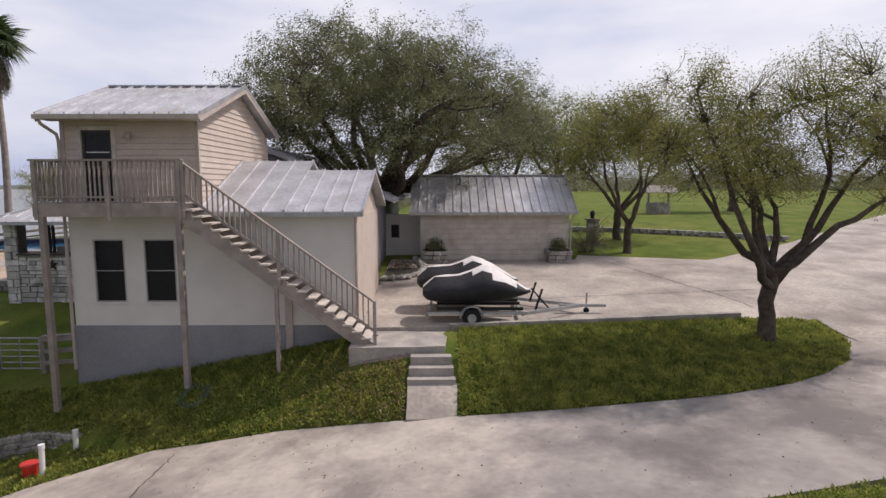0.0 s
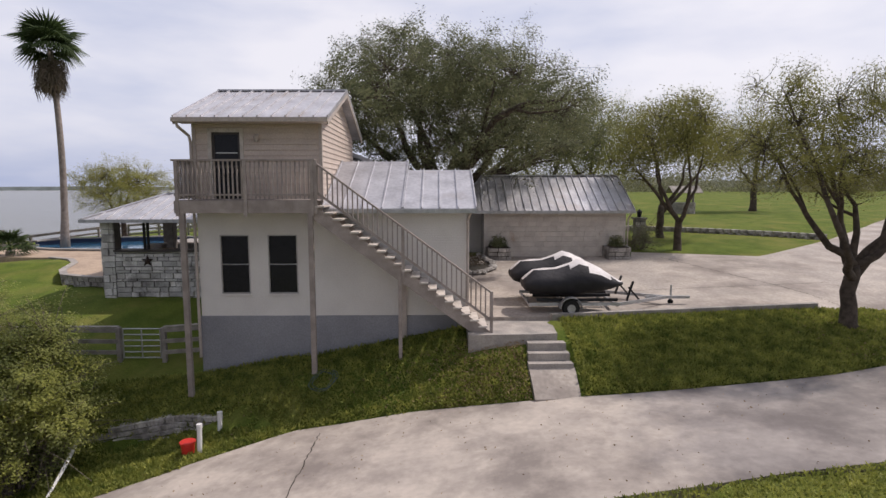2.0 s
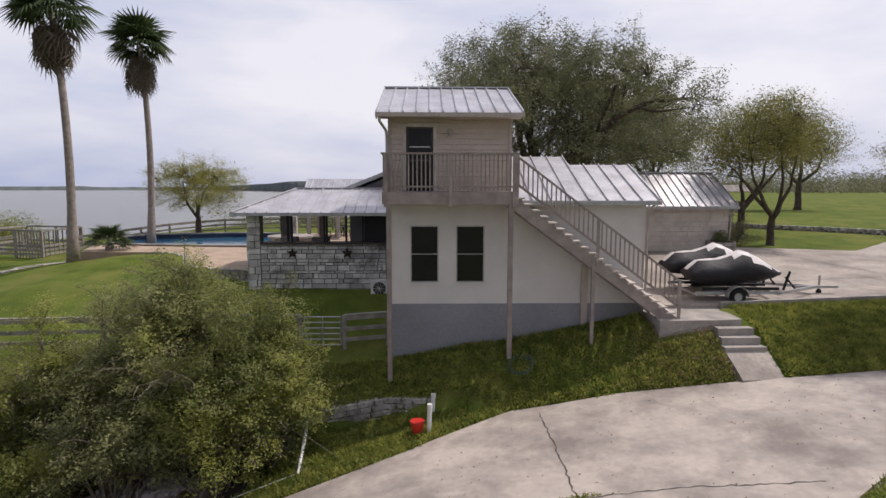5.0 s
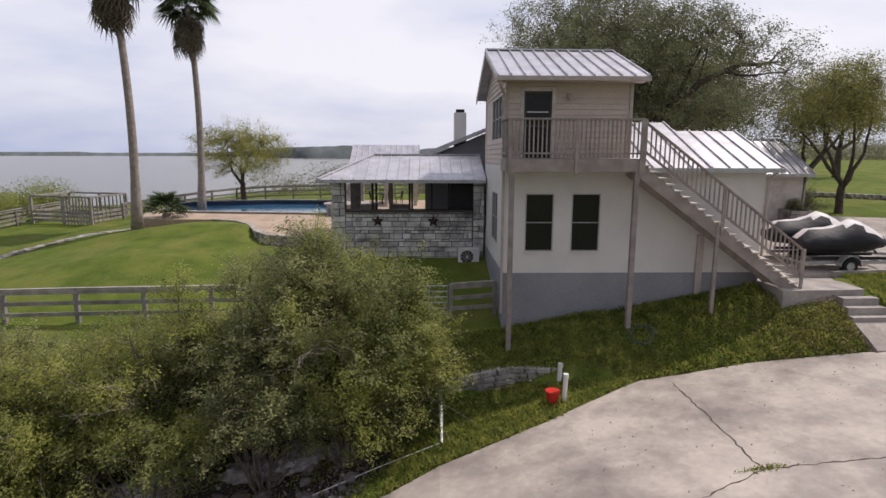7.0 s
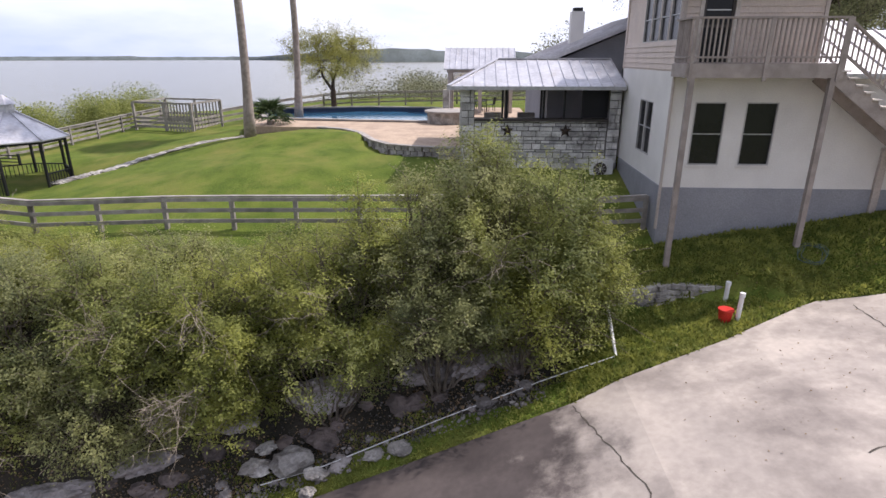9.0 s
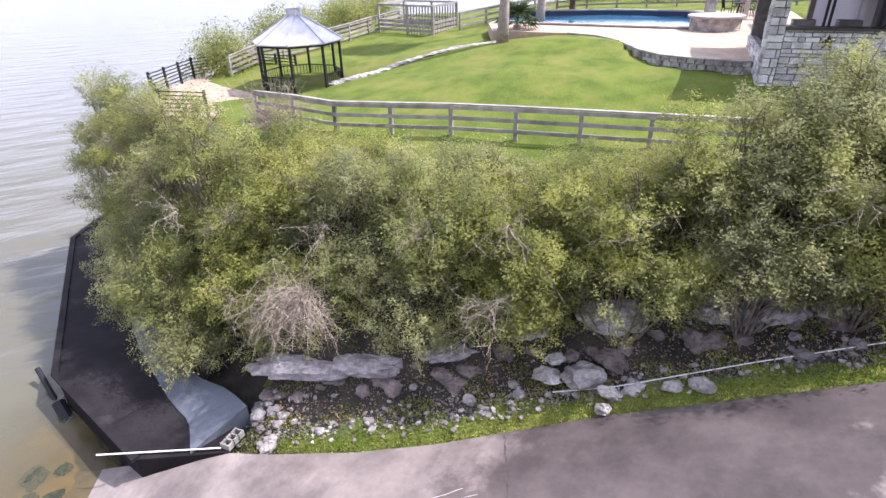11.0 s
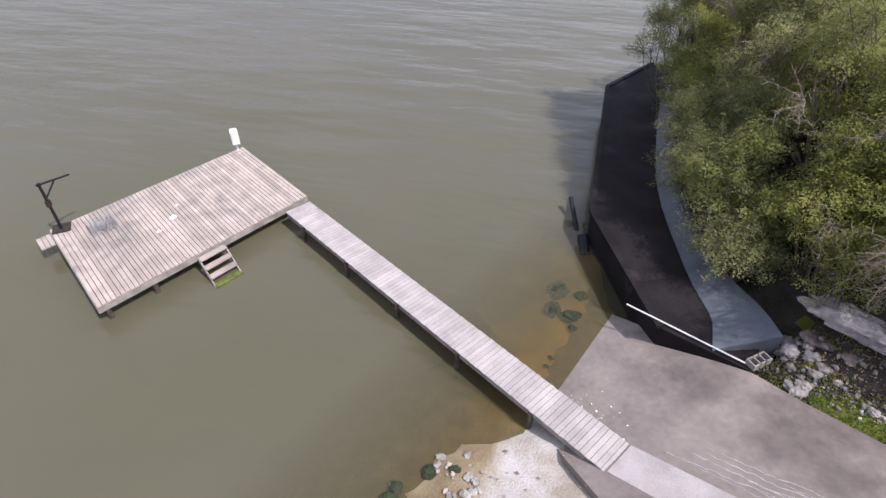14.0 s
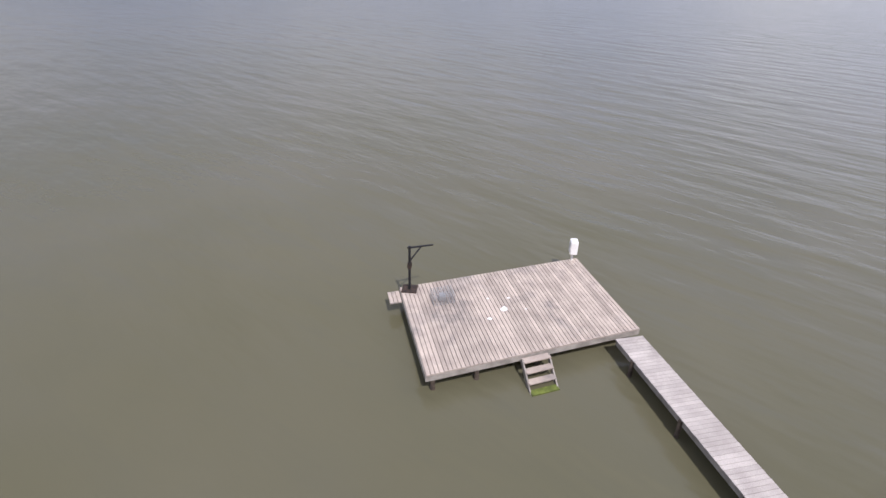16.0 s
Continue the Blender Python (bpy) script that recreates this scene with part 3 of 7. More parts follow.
# lake
def water_material():
    m = bpy.data.materials.new("murky_lake_water")
    m.use_nodes = True
    n, l = m.node_tree.nodes, m.node_tree.links
    b = n["Principled BSDF"]
    geo = n.new("ShaderNodeNewGeometry")
    big = n.new("ShaderNodeTexNoise")
    big.inputs["Scale"].default_value, big.inputs["Detail"].default_value = 0.06, 3
    ramp = n.new("ShaderNodeValToRGB")
    ramp.color_ramp.elements[0].position, ramp.color_ramp.elements[1].position = 0.3, 0.7
    ramp.color_ramp.elements[0].color, ramp.color_ramp.elements[1].color = (0.107, 0.102, 0.058, 1), (0.125, 0.118, 0.08, 1)
    l.new(geo.outputs["Position"], big.inputs["Vector"])
    l.new(big.outputs["Fac"], ramp.inputs["Fac"])
    l.new(ramp.outputs["Color"], b.inputs["Base Color"])
    b.inputs["Roughness"].default_value = 0.16
    b.inputs["IOR"].default_value = 1.4
    rot = n.new("ShaderNodeMapping")
    rot.vector_type = "TEXTURE"
    rot.inputs["Rotation"].default_value = (0, 0, radians(-38))
    rot.inputs["Scale"].default_value = (1.0, 3.2, 1.0)
    l.new(geo.outputs["Position"], rot.inputs["Vector"])
    w1, w2 = n.new("ShaderNodeTexNoise"), n.new("ShaderNodeTexNoise")
    w1.inputs["Scale"].default_value, w1.inputs["Detail"].default_value = 0.42, 3
    w2.inputs["Scale"].default_value, w2.inputs["Detail"].default_value = 4.0, 3
    l.new(rot.outputs["Vector"], w1.inputs["Vector"])
    l.new(rot.outputs["Vector"], w2.inputs["Vector"])
    b1, b2 = n.new("ShaderNodeBump"), n.new("ShaderNodeBump")
    b1.inputs["Strength"].default_value, b1.inputs["Distance"].default_value = 0.9, 0.30
    b2.inputs["Strength"].default_value, b2.inputs["Distance"].default_value = 0.32, 0.028
    l.new(w1.outputs["Fac"], b1.inputs["Height"])
    l.new(w2.outputs["Fac"], b2.inputs["Height"])
    l.new(b1.outputs["Normal"], b2.inputs["Normal"])
    l.new(b2.outputs["Normal"], b.inputs["Normal"])
    tr, mx = n.new("ShaderNodeBsdfTransparent"), n.new("ShaderNodeMixShader")
    tr.inputs["Color"].default_value = (0.75, 0.65, 0.42, 1)
    mx.inputs["Fac"].default_value = 0.22
    sx, sh = n.new("ShaderNodeSeparateXYZ"), n.new("ShaderNodeMapRange")
    l.new(geo.outputs["Position"], sx.inputs["Vector"])
    sa = n.new("ShaderNodeMath")
    sa.operation = "MULTIPLY_ADD"
    sa.inputs[1].default_value = 0.5
    lim = n.new("ShaderNodeMath")
    lim.operation = "MINIMUM"
    lim.inputs[1].default_value = 6.0
    l.new(sx.outputs["Y"], lim.inputs[0])
    l.new(lim.outputs["Value"], sa.inputs[0])
    l.new(sx.outputs["X"], sa.inputs[2])
    l.new(sa.outputs["Value"], sh.inputs["Value"])
    sh.inputs["From Min"].default_value, sh.inputs["From Max"].default_value = -36.5, -32.3
    sh.inputs["To Min"].default_value, sh.inputs["To Max"].default_value = 0.12, 0.62
    l.new(sh.outputs["Result"], mx.inputs["Fac"])
    l.new(b.outputs["BSDF"], mx.inputs[1])
    l.new(tr.outputs["BSDF"], mx.inputs[2])
    l.new(mx.outputs["Shader"], n["Material Output"].inputs["Surface"])
    return m


M["water"] = water_material()
lake = raw("water", [(-4600, -2600, WATER), (500, -2600, WATER), (500, 4600, WATER), (-4600, 4600, WATER)], [(0, 1, 2, 3)], M["water"])
tagged(lake, "wide murky olive-brown lake with small ripples", "water", kind="structure")
bed = raw("lake_bed", [(-4600, -2600, -13.1), (-40, -2600, -13.1), (-40, 4600, -13.1), (-4600, 4600, -13.1)], [(0, 1, 2, 3)], M["bed"])
tagged(bed, "muddy brown bed under the lake", "lake bed", kind="structure")

# far shore: low wooded rise along the horizon, haze painted in as blue-grey
M["farshore"] = mat("haze_tinted_shore", (0.13, 0.15, 0.15), (0.09, 0.105, 0.10), 1.0, scale=0.02, fine=0.2, bump=0)
fv, ff = [], []
for i in range(241):
    a = radians(60 + i * 0.75)
    near = float(smooth((114 - math.degrees(a)) / 12.0))
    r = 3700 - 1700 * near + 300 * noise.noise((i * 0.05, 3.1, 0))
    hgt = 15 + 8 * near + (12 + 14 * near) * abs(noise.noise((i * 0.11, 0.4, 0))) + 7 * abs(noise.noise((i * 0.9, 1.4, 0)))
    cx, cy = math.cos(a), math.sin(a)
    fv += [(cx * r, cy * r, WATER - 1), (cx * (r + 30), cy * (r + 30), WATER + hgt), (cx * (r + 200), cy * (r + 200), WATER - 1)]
for i in range(240):
    for k in range(2):
        ff.append((3 * i + k, 3 * i + k + 1, 3 * i + k + 4, 3 * i + k + 3))
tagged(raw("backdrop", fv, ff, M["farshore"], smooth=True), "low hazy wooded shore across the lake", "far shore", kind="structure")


# ---- buildings ----
def roof_slope(parent, x0, x1, y0, z0, y1, z1, seam=0.42, skew=0.0, label="pale standing-seam metal roof"):
    """One sheet-metal slope from the eave (y0, z0) to the ridge (y1, z1), with its seams."""
    bm = bmesh.new()
    t = 0.07
    vs = [(x0, y0, z0), (x1, y0, z0), (x1 - skew, y1, z1), (x0 + skew, y1, z1)]
    top = [bm.verts.new(v) for v in vs]
    low = [bm.verts.new((v[0], v[1], v[2] - t)) for v in vs]
    bm.faces.new(top)
    bm.faces.new(low[::-1])
    for i in range(4):
        bm.faces.new((top[i], low[i], low[(i + 1) % 4], top[(i + 1) % 4]))
    sl = part("roof_slope", bm, M["roof"], parent, label)
    n = max(2, round((x1 - x0) / seam))
    for i in range(n + 1):
        x = x0 + 0.02 + (x1 - x0 - 0.04) * i / n
        f = 1.0
        if skew:
            f = min(1.0, min(x - x0, x1 - x) / skew)
        if f > 0.03:
            p = Vector((x, y0, z0 + 0.015))
            q = p + (Vector((x, y1, z1 + 0.015)) - p) * f
            beam("seam", p, q, 0.035, 0.08, M["roof"], sl)
    return sl


def wall_with_holes(parent, name, axis_, at, u0, u1, z0, z1, holes, material, thick=0.2, inward=1, label="", top=None):
    """An upright wall in the plane axis_ = at, its openings cut through; top: height at u for a gable."""
    us = sorted({u0, u1, *[h[0] for h in holes], *[h[1] for h in holes]} | ({(u0 + u1) / 2} if top else set()))
    bm = bmesh.new()

    def put(u, z, dpt):
        return (at + dpt * inward, u, z) if axis_ == "x" else (u, at + dpt * inward, z)

    for a, b in zip(us, us[1:]):
        zs = [z0]
        for h in holes:
            if h[0] <= a + 1e-6 and h[1] >= b - 1e-6:
                zs += [h[2], h[3]]
        zs = sorted(zs)
        bands = []
        zs2 = zs + [None]
        for k in range(0, len(zs2), 2):
            bands.append((zs2[k], zs2[k + 1]))
        for lo, hi in bands:
            ha = hi if hi is not None else (top(a) if top else z1)
            hb = hi if hi is not None else (top(b) if top else z1)
            if ha - lo < 1e-4 and hb - lo < 1e-4:
                continue
            v = [bm.verts.new(put(u, z, dd)) for dd in (0, thick) for u, z in ((a, lo), (b, lo), (b, hb), (a, ha))]
            for q in ((0, 1, 2, 3), (7, 6, 5, 4), (0, 4, 5, 1), (1, 5, 6, 2), (2, 6, 7, 3), (3, 7, 4, 0)):
                bm.faces.new([v[i] for i in q])
    bmesh.ops.remove_doubles(bm, verts=bm.verts, dist=0.0005)
    return part(name, bm, material, parent, label)


def window(parent, axis_, at, u0, u1, z0, z1, out=-1, bars=1, name="window", label="dark sash window with a pale frame"):
    """A sash window in a wall's opening: frame, meeting rail, panes and sill."""
    bm = bmesh.new()

    def bx(a, b, lo, hi, d0, d1):
        lo_d, hi_d = sorted((at - out * d0, at - out * d1))
        if axis_ == "y":
            add_box(bm, a, b, lo_d, hi_d, lo, hi)
        else:
            add_box(bm, lo_d, hi_d, a, b, lo, hi)
    w = 0.032
    bx(u0, u0 + w, z0, z1, -0.012, 0.09)
    bx(u1 - w, u1, z0, z1, -0.012, 0.09)
    bx(u0 + w, u1 - w, z0, z0 + w, -0.012, 0.09)
    bx(u0 + w, u1 - w, z1 - w, z1, -0.012, 0.09)
    win = part(name, bm, M["paleframe"], parent, label)
    bm = bmesh.new()
    for k in range(bars):
        z = z0 + (z1 - z0) * (k + 1) / (bars + 1)
        bx(u0 + w, u1 - w, z - 0.011, z + 0.011, -0.002, 0.06)
    part("meeting_rail", bm, M["galv"], win, "pale thin meeting rail")
    for k in range(bars + 1):
        lo, hi = z0 + (z1 - z0) * k / (bars + 1), z0 + (z1 - z0) * (k + 1) / (bars + 1)
        bm = bmesh.new()
        bx(u0 + w, u1 - w, lo + 0.02, hi - 0.02, 0.045, 0.055)
        part("pane", bm, M["glass"], win)
    return win


house = thing("house", (-7, 18, -1.2), "white painted brick house with beige sided tower and pale metal roofs", "house")
FX0, FX1, FY = -10.7, -2.6, 15.6
W1, W2 = (-10.05, -9.17, 1.07, 2.87), (-8.61, -7.72, 1.07, 2.87)
wall_with_holes(house, "front_wall", "y", FY, FX0, FX1, 0.38, 3.6, [W1, W2], M["brick"], label="white painted brick wall")
bm = bmesh.new()
add_box(bm, FX0 - 0.03, FX1 + 0.03, FY - 0.03, FY + 0.3, -2.0, 0.38, 0.01)
part("plinth", bm, M["plinth"], house, "grey painted concrete plinth")
bm = bmesh.new()
add_box(bm, FX0 - 0.03, FX0 + 0.3, FY + 0.3, 21.0, -2.0, 0.38, 0.01)
part("plinth", bm, M["plinth"], house, "grey painted concrete plinth")
for w in (W1, W2):
    window(house, "y", FY, *w)
    bm = bmesh.new()
    add_box(bm, w[0] - 0.04, w[1] + 0.04, FY - 0.04, FY + 0.05, w[2] - 0.07, w[2] - 0.005, 0.01)
    part("window_sill", bm, M["brick"], house)
# west wall of the tower, both storeys, with its windows
SIDE_UP = [(15.95 + 0.0, 16.75, 4.55, 5.95), (16.85, 17.65, 4.55, 5.95), (17.75, 18.55, 4.55, 5.95), (18.65, 19.45, 4.55, 5.95)]
SIDE_LO = [(17.35, 18.05, 1.05, 2.75), (18.12, 18.82, 1.05, 2.75)]
TY1 = 21.8
RIDGE_Y, RIDGE_Z, EAVE_Z = 18.7, 7.62, 6.3


def gable(u):
    return 6.25 + (RIDGE_Z - 0.1 - 6.25) * (1 - abs(u - RIDGE_Y) / (RIDGE_Y - FY))


wall_with_holes(house, "side_wall", "x", FX0, FY + 0.2, TY1, 0.38, 3.7, SIDE_LO, M["brick"], label="white painted brick wall")
wall_with_holes(house, "tower_side_wall", "x", FX0 + 0.03, FY + 0.2, TY1, 3.7, 6.3, SIDE_UP, M["siding"], top=gable, label="beige boarded gable wall")
wall_with_holes(house, "tower_side_wall", "x", -6.95, FY + 0.2, TY1, 3.3, 6.3, [], M["siding"], inward=-1, top=gable, label="beige boarded gable wall")
DOOR = (-10.17, -9.33, 3.95, 5.92)
wall_with_holes(house, "tower_front_wall", "y", FY + 0.03, FX0 + 0.03, -6.95, 3.6, 6.3, [DOOR], M["siding"], label="beige boarded wall")
wall_with_holes(house, "tower_back_wall", "y", TY1, FX0, -6.95, 0.38, 6.3, [], M["siding"], inward=-1)
for w in SIDE_UP:
    window(house, "x", FX0 + 0.03, *w, out=-1)
for w in SIDE_LO:
    window(house, "x", FX0, *w, out=-1)
# lap siding boards, each one a piece
for k in range(16):
    z = 3.75 + k * 0.165
    for a, b in ((FX0 + 0.03, DOOR[0] - 0.1), (DOOR[1] + 0.1, -6.95)) if z < 6.0 else ((FX0 + 0.03, -6.95),):
        beam("siding_board", (a, FY + 0.018, z + 0.08), (b, FY + 0.012, z + 0.08), 0.02, 0.17, M["siding"], house, roll=-0.16)
for k in range(24):
    z = 3.75 + k * 0.165
    half = RIDGE_Y - FY if z < 6.1 else max(0.0, (RIDGE_Z - 0.15 - z) / (RIDGE_Z - 6.25) * (RIDGE_Y - FY))
    if half > 0.15:
        beam("siding_board", (-6.94, RIDGE_Y - half, z + 0.08), (-6.94, RIDGE_Y + half, z + 0.08), 0.02, 0.17, M["siding"], house, roll=-0.16)
        if z > 5.98 or z < 4.45:
            beam("siding_board", (FX0 + 0.02, RIDGE_Y - half, z + 0.08), (FX0 + 0.02, RIDGE_Y + half, z + 0.08), 0.02, 0.17, M["siding"], house, roll=0.16)
for x, y in ((FX0 + 0.02, FY + 0.01), (-6.94, FY + 0.01)):
    block("corner_board", x - 0.05, x + 0.05, y - 0.045, y + 0.05, 3.6, 6.3, M["trim"], house)
# tower door with its surround
door = part("door", (lambda b: (add_box(b, DOOR[0], DOOR[1], FY + 0.06, FY + 0.11, DOOR[2], DOOR[3]), b)[1])(bmesh.new()), M["glass"], house, "dark glazed storm door, closed")
for a, b, lo, hi in ((DOOR[0], DOOR[0] + 0.07, DOOR[2], DOOR[3]), (DOOR[1] - 0.07, DOOR[1], DOOR[2], DOOR[3]), (DOOR[0], DOOR[1], DOOR[3] - 0.07, DOOR[3]), (DOOR[0], DOOR[1], DOOR[2] + 0.92, DOOR[2] + 0.99)):
    block("door_frame", a, b, FY + 0.035, FY + 0.075, lo, hi, M["winframe"], door)
block("door_bar", DOOR[0] + 0.1, DOOR[1] - 0.1, FY + 0.04, FY + 0.06, 5.3, 5.33, M["white"], door)
for a, b, lo, hi in ((DOOR[0] - 0.11, DOOR[0], DOOR[2], DOOR[3] + 0.11), (DOOR[1], DOOR[1] + 0.11, DOOR[2], DOOR[3] + 0.11), (DOOR[0], DOOR[1], DOOR[3], DOOR[3] + 0.11)):
    block("door_casing", a, b, FY - 0.02, FY + 0.04, lo, hi, M["tread"], house)
bm = bmesh.new()
bmesh.ops.create_cone(bm, cap_ends=True, segments=12, radius1=0.05, radius2=0.09, depth=0.16, matrix=Matrix.Translation((-8.82, FY - 0.08, 5.72)))
add_box(bm, -8.87, -8.77, FY - 0.06, FY + 0.01, 5.74, 5.86)
part("wall_lamp", bm, M["trim"], house, "small beige wall lantern by the door")
# tower roof
roof_slope(house, -11.06, -6.6, 15.08, EAVE_Z, RIDGE_Y, RIDGE_Z)
roof_slope(house, -11.06, -6.6, 22.3, EAVE_Z, RIDGE_Y, RIDGE_Z)
beam("ridge_cap", (-11.06, RIDGE_Y, RIDGE_Z + 0.02), (-6.6, RIDGE_Y, RIDGE_Z + 0.02), 0.25, 0.05, M["roof"], house)
for x in (-11.04, -6.62):
    for y in (15.08, 22.3):
        beam("barge_board", (x, y, EAVE_Z - 0.13), (x, RIDGE_Y, RIDGE_Z - 0.13), 0.03, 0.16, M["trim"], house)
block("gutter", -11.06, -6.6, 14.98, 15.1, EAVE_Z - 0.14, EAVE_Z - 0.02, M["trim"], house, "beige metal gutter")
block("soffit", -11.0, -6.66, 15.1, FY, EAVE_Z - 0.14, EAVE_Z - 0.1, M["soffit"], house)
bm = bmesh.new()
tube(bm, [(-10.95, 15.05, 6.2), (-10.95, 15.15, 6.05), (-10.78, 15.5, 5.8), (-10.76, 15.54, 5.6), (-10.76, 15.54, 0.4), (-10.76, 15.54, -0.9)], [0.045] * 6, 8)
part("downpipe", bm, M["trim"], house)
# low wing
WZ = 3.67
bm = bmesh.new()
add_box(bm, -6.9, FX1 - 0.01, FY + 0.2, 21.0, 0.0, 3.55)
part("wing_body", bm, M["brick"], house, "white painted brick wing")
block("wing_side", FX1 - 0.01, FX1 + 0.015, FY + 0.25, 20.9, 0.1, 3.5, M["siding"], house, "beige wing side wall")
roof_slope(house, -6.9, -4.5, 15.25, WZ, 19.0, 5.21, 0.55, label="weathered standing-seam metal roof")
roof_slope(house, -6.9, -4.5, 22.7, WZ, 19.0, 5.21)
roof_slope(house, -4.5, -2.3, 15.25, WZ, 18.2, 4.88, 0.55, label="weathered standing-seam metal roof")
roof_slope(house, -4.5, -2.3, 21.2, WZ, 18.2, 4.88)
block("gutter", -6.9, -2.3, 15.14, 15.26, WZ - 0.14, WZ - 0.02, M["galv"], house, "grey metal gutter")
bm = bmesh.new()
v = [bm.verts.new(p) for p in ((FX1, 15.6, 3.5), (FX1, 20.8, 3.5), (FX1, 18.2, 4.75))]
w_ = [bm.verts.new((p.co.x - 0.15, p.co.y, p.co.z)) for p in v]
bm.faces.new(v), bm.faces.new(w_[::-1])
for i in range(3):
    bm.faces.new((v[i], w_[i], w_[(i + 1) % 3], v[(i + 1) % 3]))
part("wing_gable", bm, M["siding"], house)
bm = bmesh.new()
tube(bm, [(-2.5, 15.2, 3.55), (-2.56, 15.5, 3.3), (-2.56, 15.52, 0.25)], [0.04] * 3, 8)
part("downpipe", bm, M["trim"], house)
block("pilaster", -4.62, -4.42, FY - 0.1, FY, -0.6, 1.6, M["trim"], house, "beige boxed pilaster under the stair")

# main house behind: a long roof with its ridge towards the lake lawn, and a chimney
main_house = thing("house", (-9, 30, 0.5), "long low house with a pale metal roof and a square chimney", "house")
bm = bmesh.new()
add_box(bm, -13.2, -3.0, 24.4, 36.0, 0.0, 4.0)
part("wall", bm, M["plinth"], main_house)
bm = bmesh.new()
v = [bm.verts.new(p) for p in ((-13.2, 24.4, 4.0), (-3.0, 24.4, 4.0), (-8.1, 24.4, 6.1), (-13.2, 36, 4.0), (-3.0, 36, 4.0), (-8.1, 36, 6.1))]
for q in ((0, 1, 2), (5, 4, 3), (0, 3, 4, 1), (1, 4, 5, 2), (2, 5, 3, 0)):
    bm.faces.new([v[i] for i in q])
part("gable", bm, M["plinth"], main_house)
for sg in (-1, 1):
    bm = bmesh.new()
    q = [(-8.1, 23.9, 6.3), (-8.1, 36.4, 6.3), (-8.1 + sg * 5.9, 36.4, 3.95), (-8.1 + sg * 5.9, 23.9, 3.95)]
    top = [bm.verts.new(p) for p in q]
    low = [bm.verts.new((p[0], p[1], p[2] - 0.14)) for p in q]
    bm.faces.new(top), bm.faces.new(low[::-1])
    for i in range(4):
        bm.faces.new((top[i], low[i], low[(i + 1) % 4], top[(i + 1) % 4]))
    sl = part("roof_slope", bm, M["roof"], main_house)
    for k in range(28):
        y = 24.0 + k * 0.45
        beam("seam", (-8.1, y, 6.32), (-8.1 + sg * 5.9, y, 3.97), 0.03, 0.05, M["roof"], sl)
bm = bmesh.new()
add_box(bm, -11.65, -11.0, 29.2, 29.85, 4.3, 6.45, 0.02)
part("chimney", bm, M["brick"], main_house, "pale square chimney stack")
bm = bmesh.new()
add_box(bm, -11.55, -11.1, 29.3, 29.75, 6.45, 6.62)
part("chimney_cap", bm, M["black"], main_house)
annexe = thing("pavilion", (-16.1, 40.5, 0.7), "open pavilion with a pale ribbed metal roof on square posts", "pavilion")
for x in (-18.2, -16.1, -14.0):
    for y in (38.7, 42.3):
        block("post", x - 0.12, x + 0.12, y - 0.12, y + 0.12, 0.1, 3.68, M["trim"], annexe)
for y in (38.7, 42.3):
    block("beam", -18.4, -13.8, y - 0.07, y + 0.07, 3.44, 3.66, M["trim"], annexe)
roof_slope(annexe, -18.6, -13.7, 38.3, 3.69, 40.5, 5.05)
roof_slope(annexe, -18.6, -13.7, 42.7, 3.69, 40.5, 5.05)

# garage
garage = thing("garage", (2.4, 27, 0.9), "pale limestone garage under a ribbed metal roof", "garage")
bm = bmesh.new()
add_box(bm, -1.2, 5.85, 26.35, 31.6, 0.4, 3.25)
part("wall", bm, M["brick"], garage, "pale stone-block wall")
roof_slope(garage, -1.7, 6.2, 26.0, 3.28, 29.0, 5.03)
roof_slope(garage, -1.7, 6.2, 32.0, 3.28, 29.0, 5.03)
beam("ridge_cap", (-1.7, 29, 5.05), (6.2, 29, 5.05), 0.25, 0.05, M["roof"], garage)
block("gutter", -1.7, 6.2, 25.9, 26.02, 3.14, 3.26, M["galv"], garage)
bm = bmesh.new()
for x in (-1.2, 5.65):
    v = [bm.verts.new(p) for p in ((x, 26.35, 3.2), (x, 31.6, 3.2), (x, 29, 4.9), (x + 0.2, 26.35, 3.2), (x + 0.2, 31.6, 3.2), (x + 0.2, 29, 4.9))]
    for q in ((0, 1, 2), (5, 4, 3), (0, 3, 4, 1), (1, 4, 5, 2), (2, 5, 3, 0)):
        bm.faces.new([v[i] for i in q])
part("gable", bm, M["siding"], garage)
bm = bmesh.new()
tube(bm, [(6.0, 25.95, 3.15), (5.95, 26.25, 2.85), (5.93, 26.3, 1.0)], [0.04] * 3, 8)
part("downpipe", bm, M["trim"], garage)
link = thing("garden_wall", (-2.2, 27.6, 0.9), "plain white wall with a small dark window between house and garage", "wall")
wall_with_holes(link, "wall", "y", 27.8, -5.5, -1.2, 0.6, 3.1, [(-2.75, -2.3, 1.9, 2.6)], M["brick"])
window(link, "y", 27.8, -2.75, -2.3, 1.9, 2.6, bars=0)

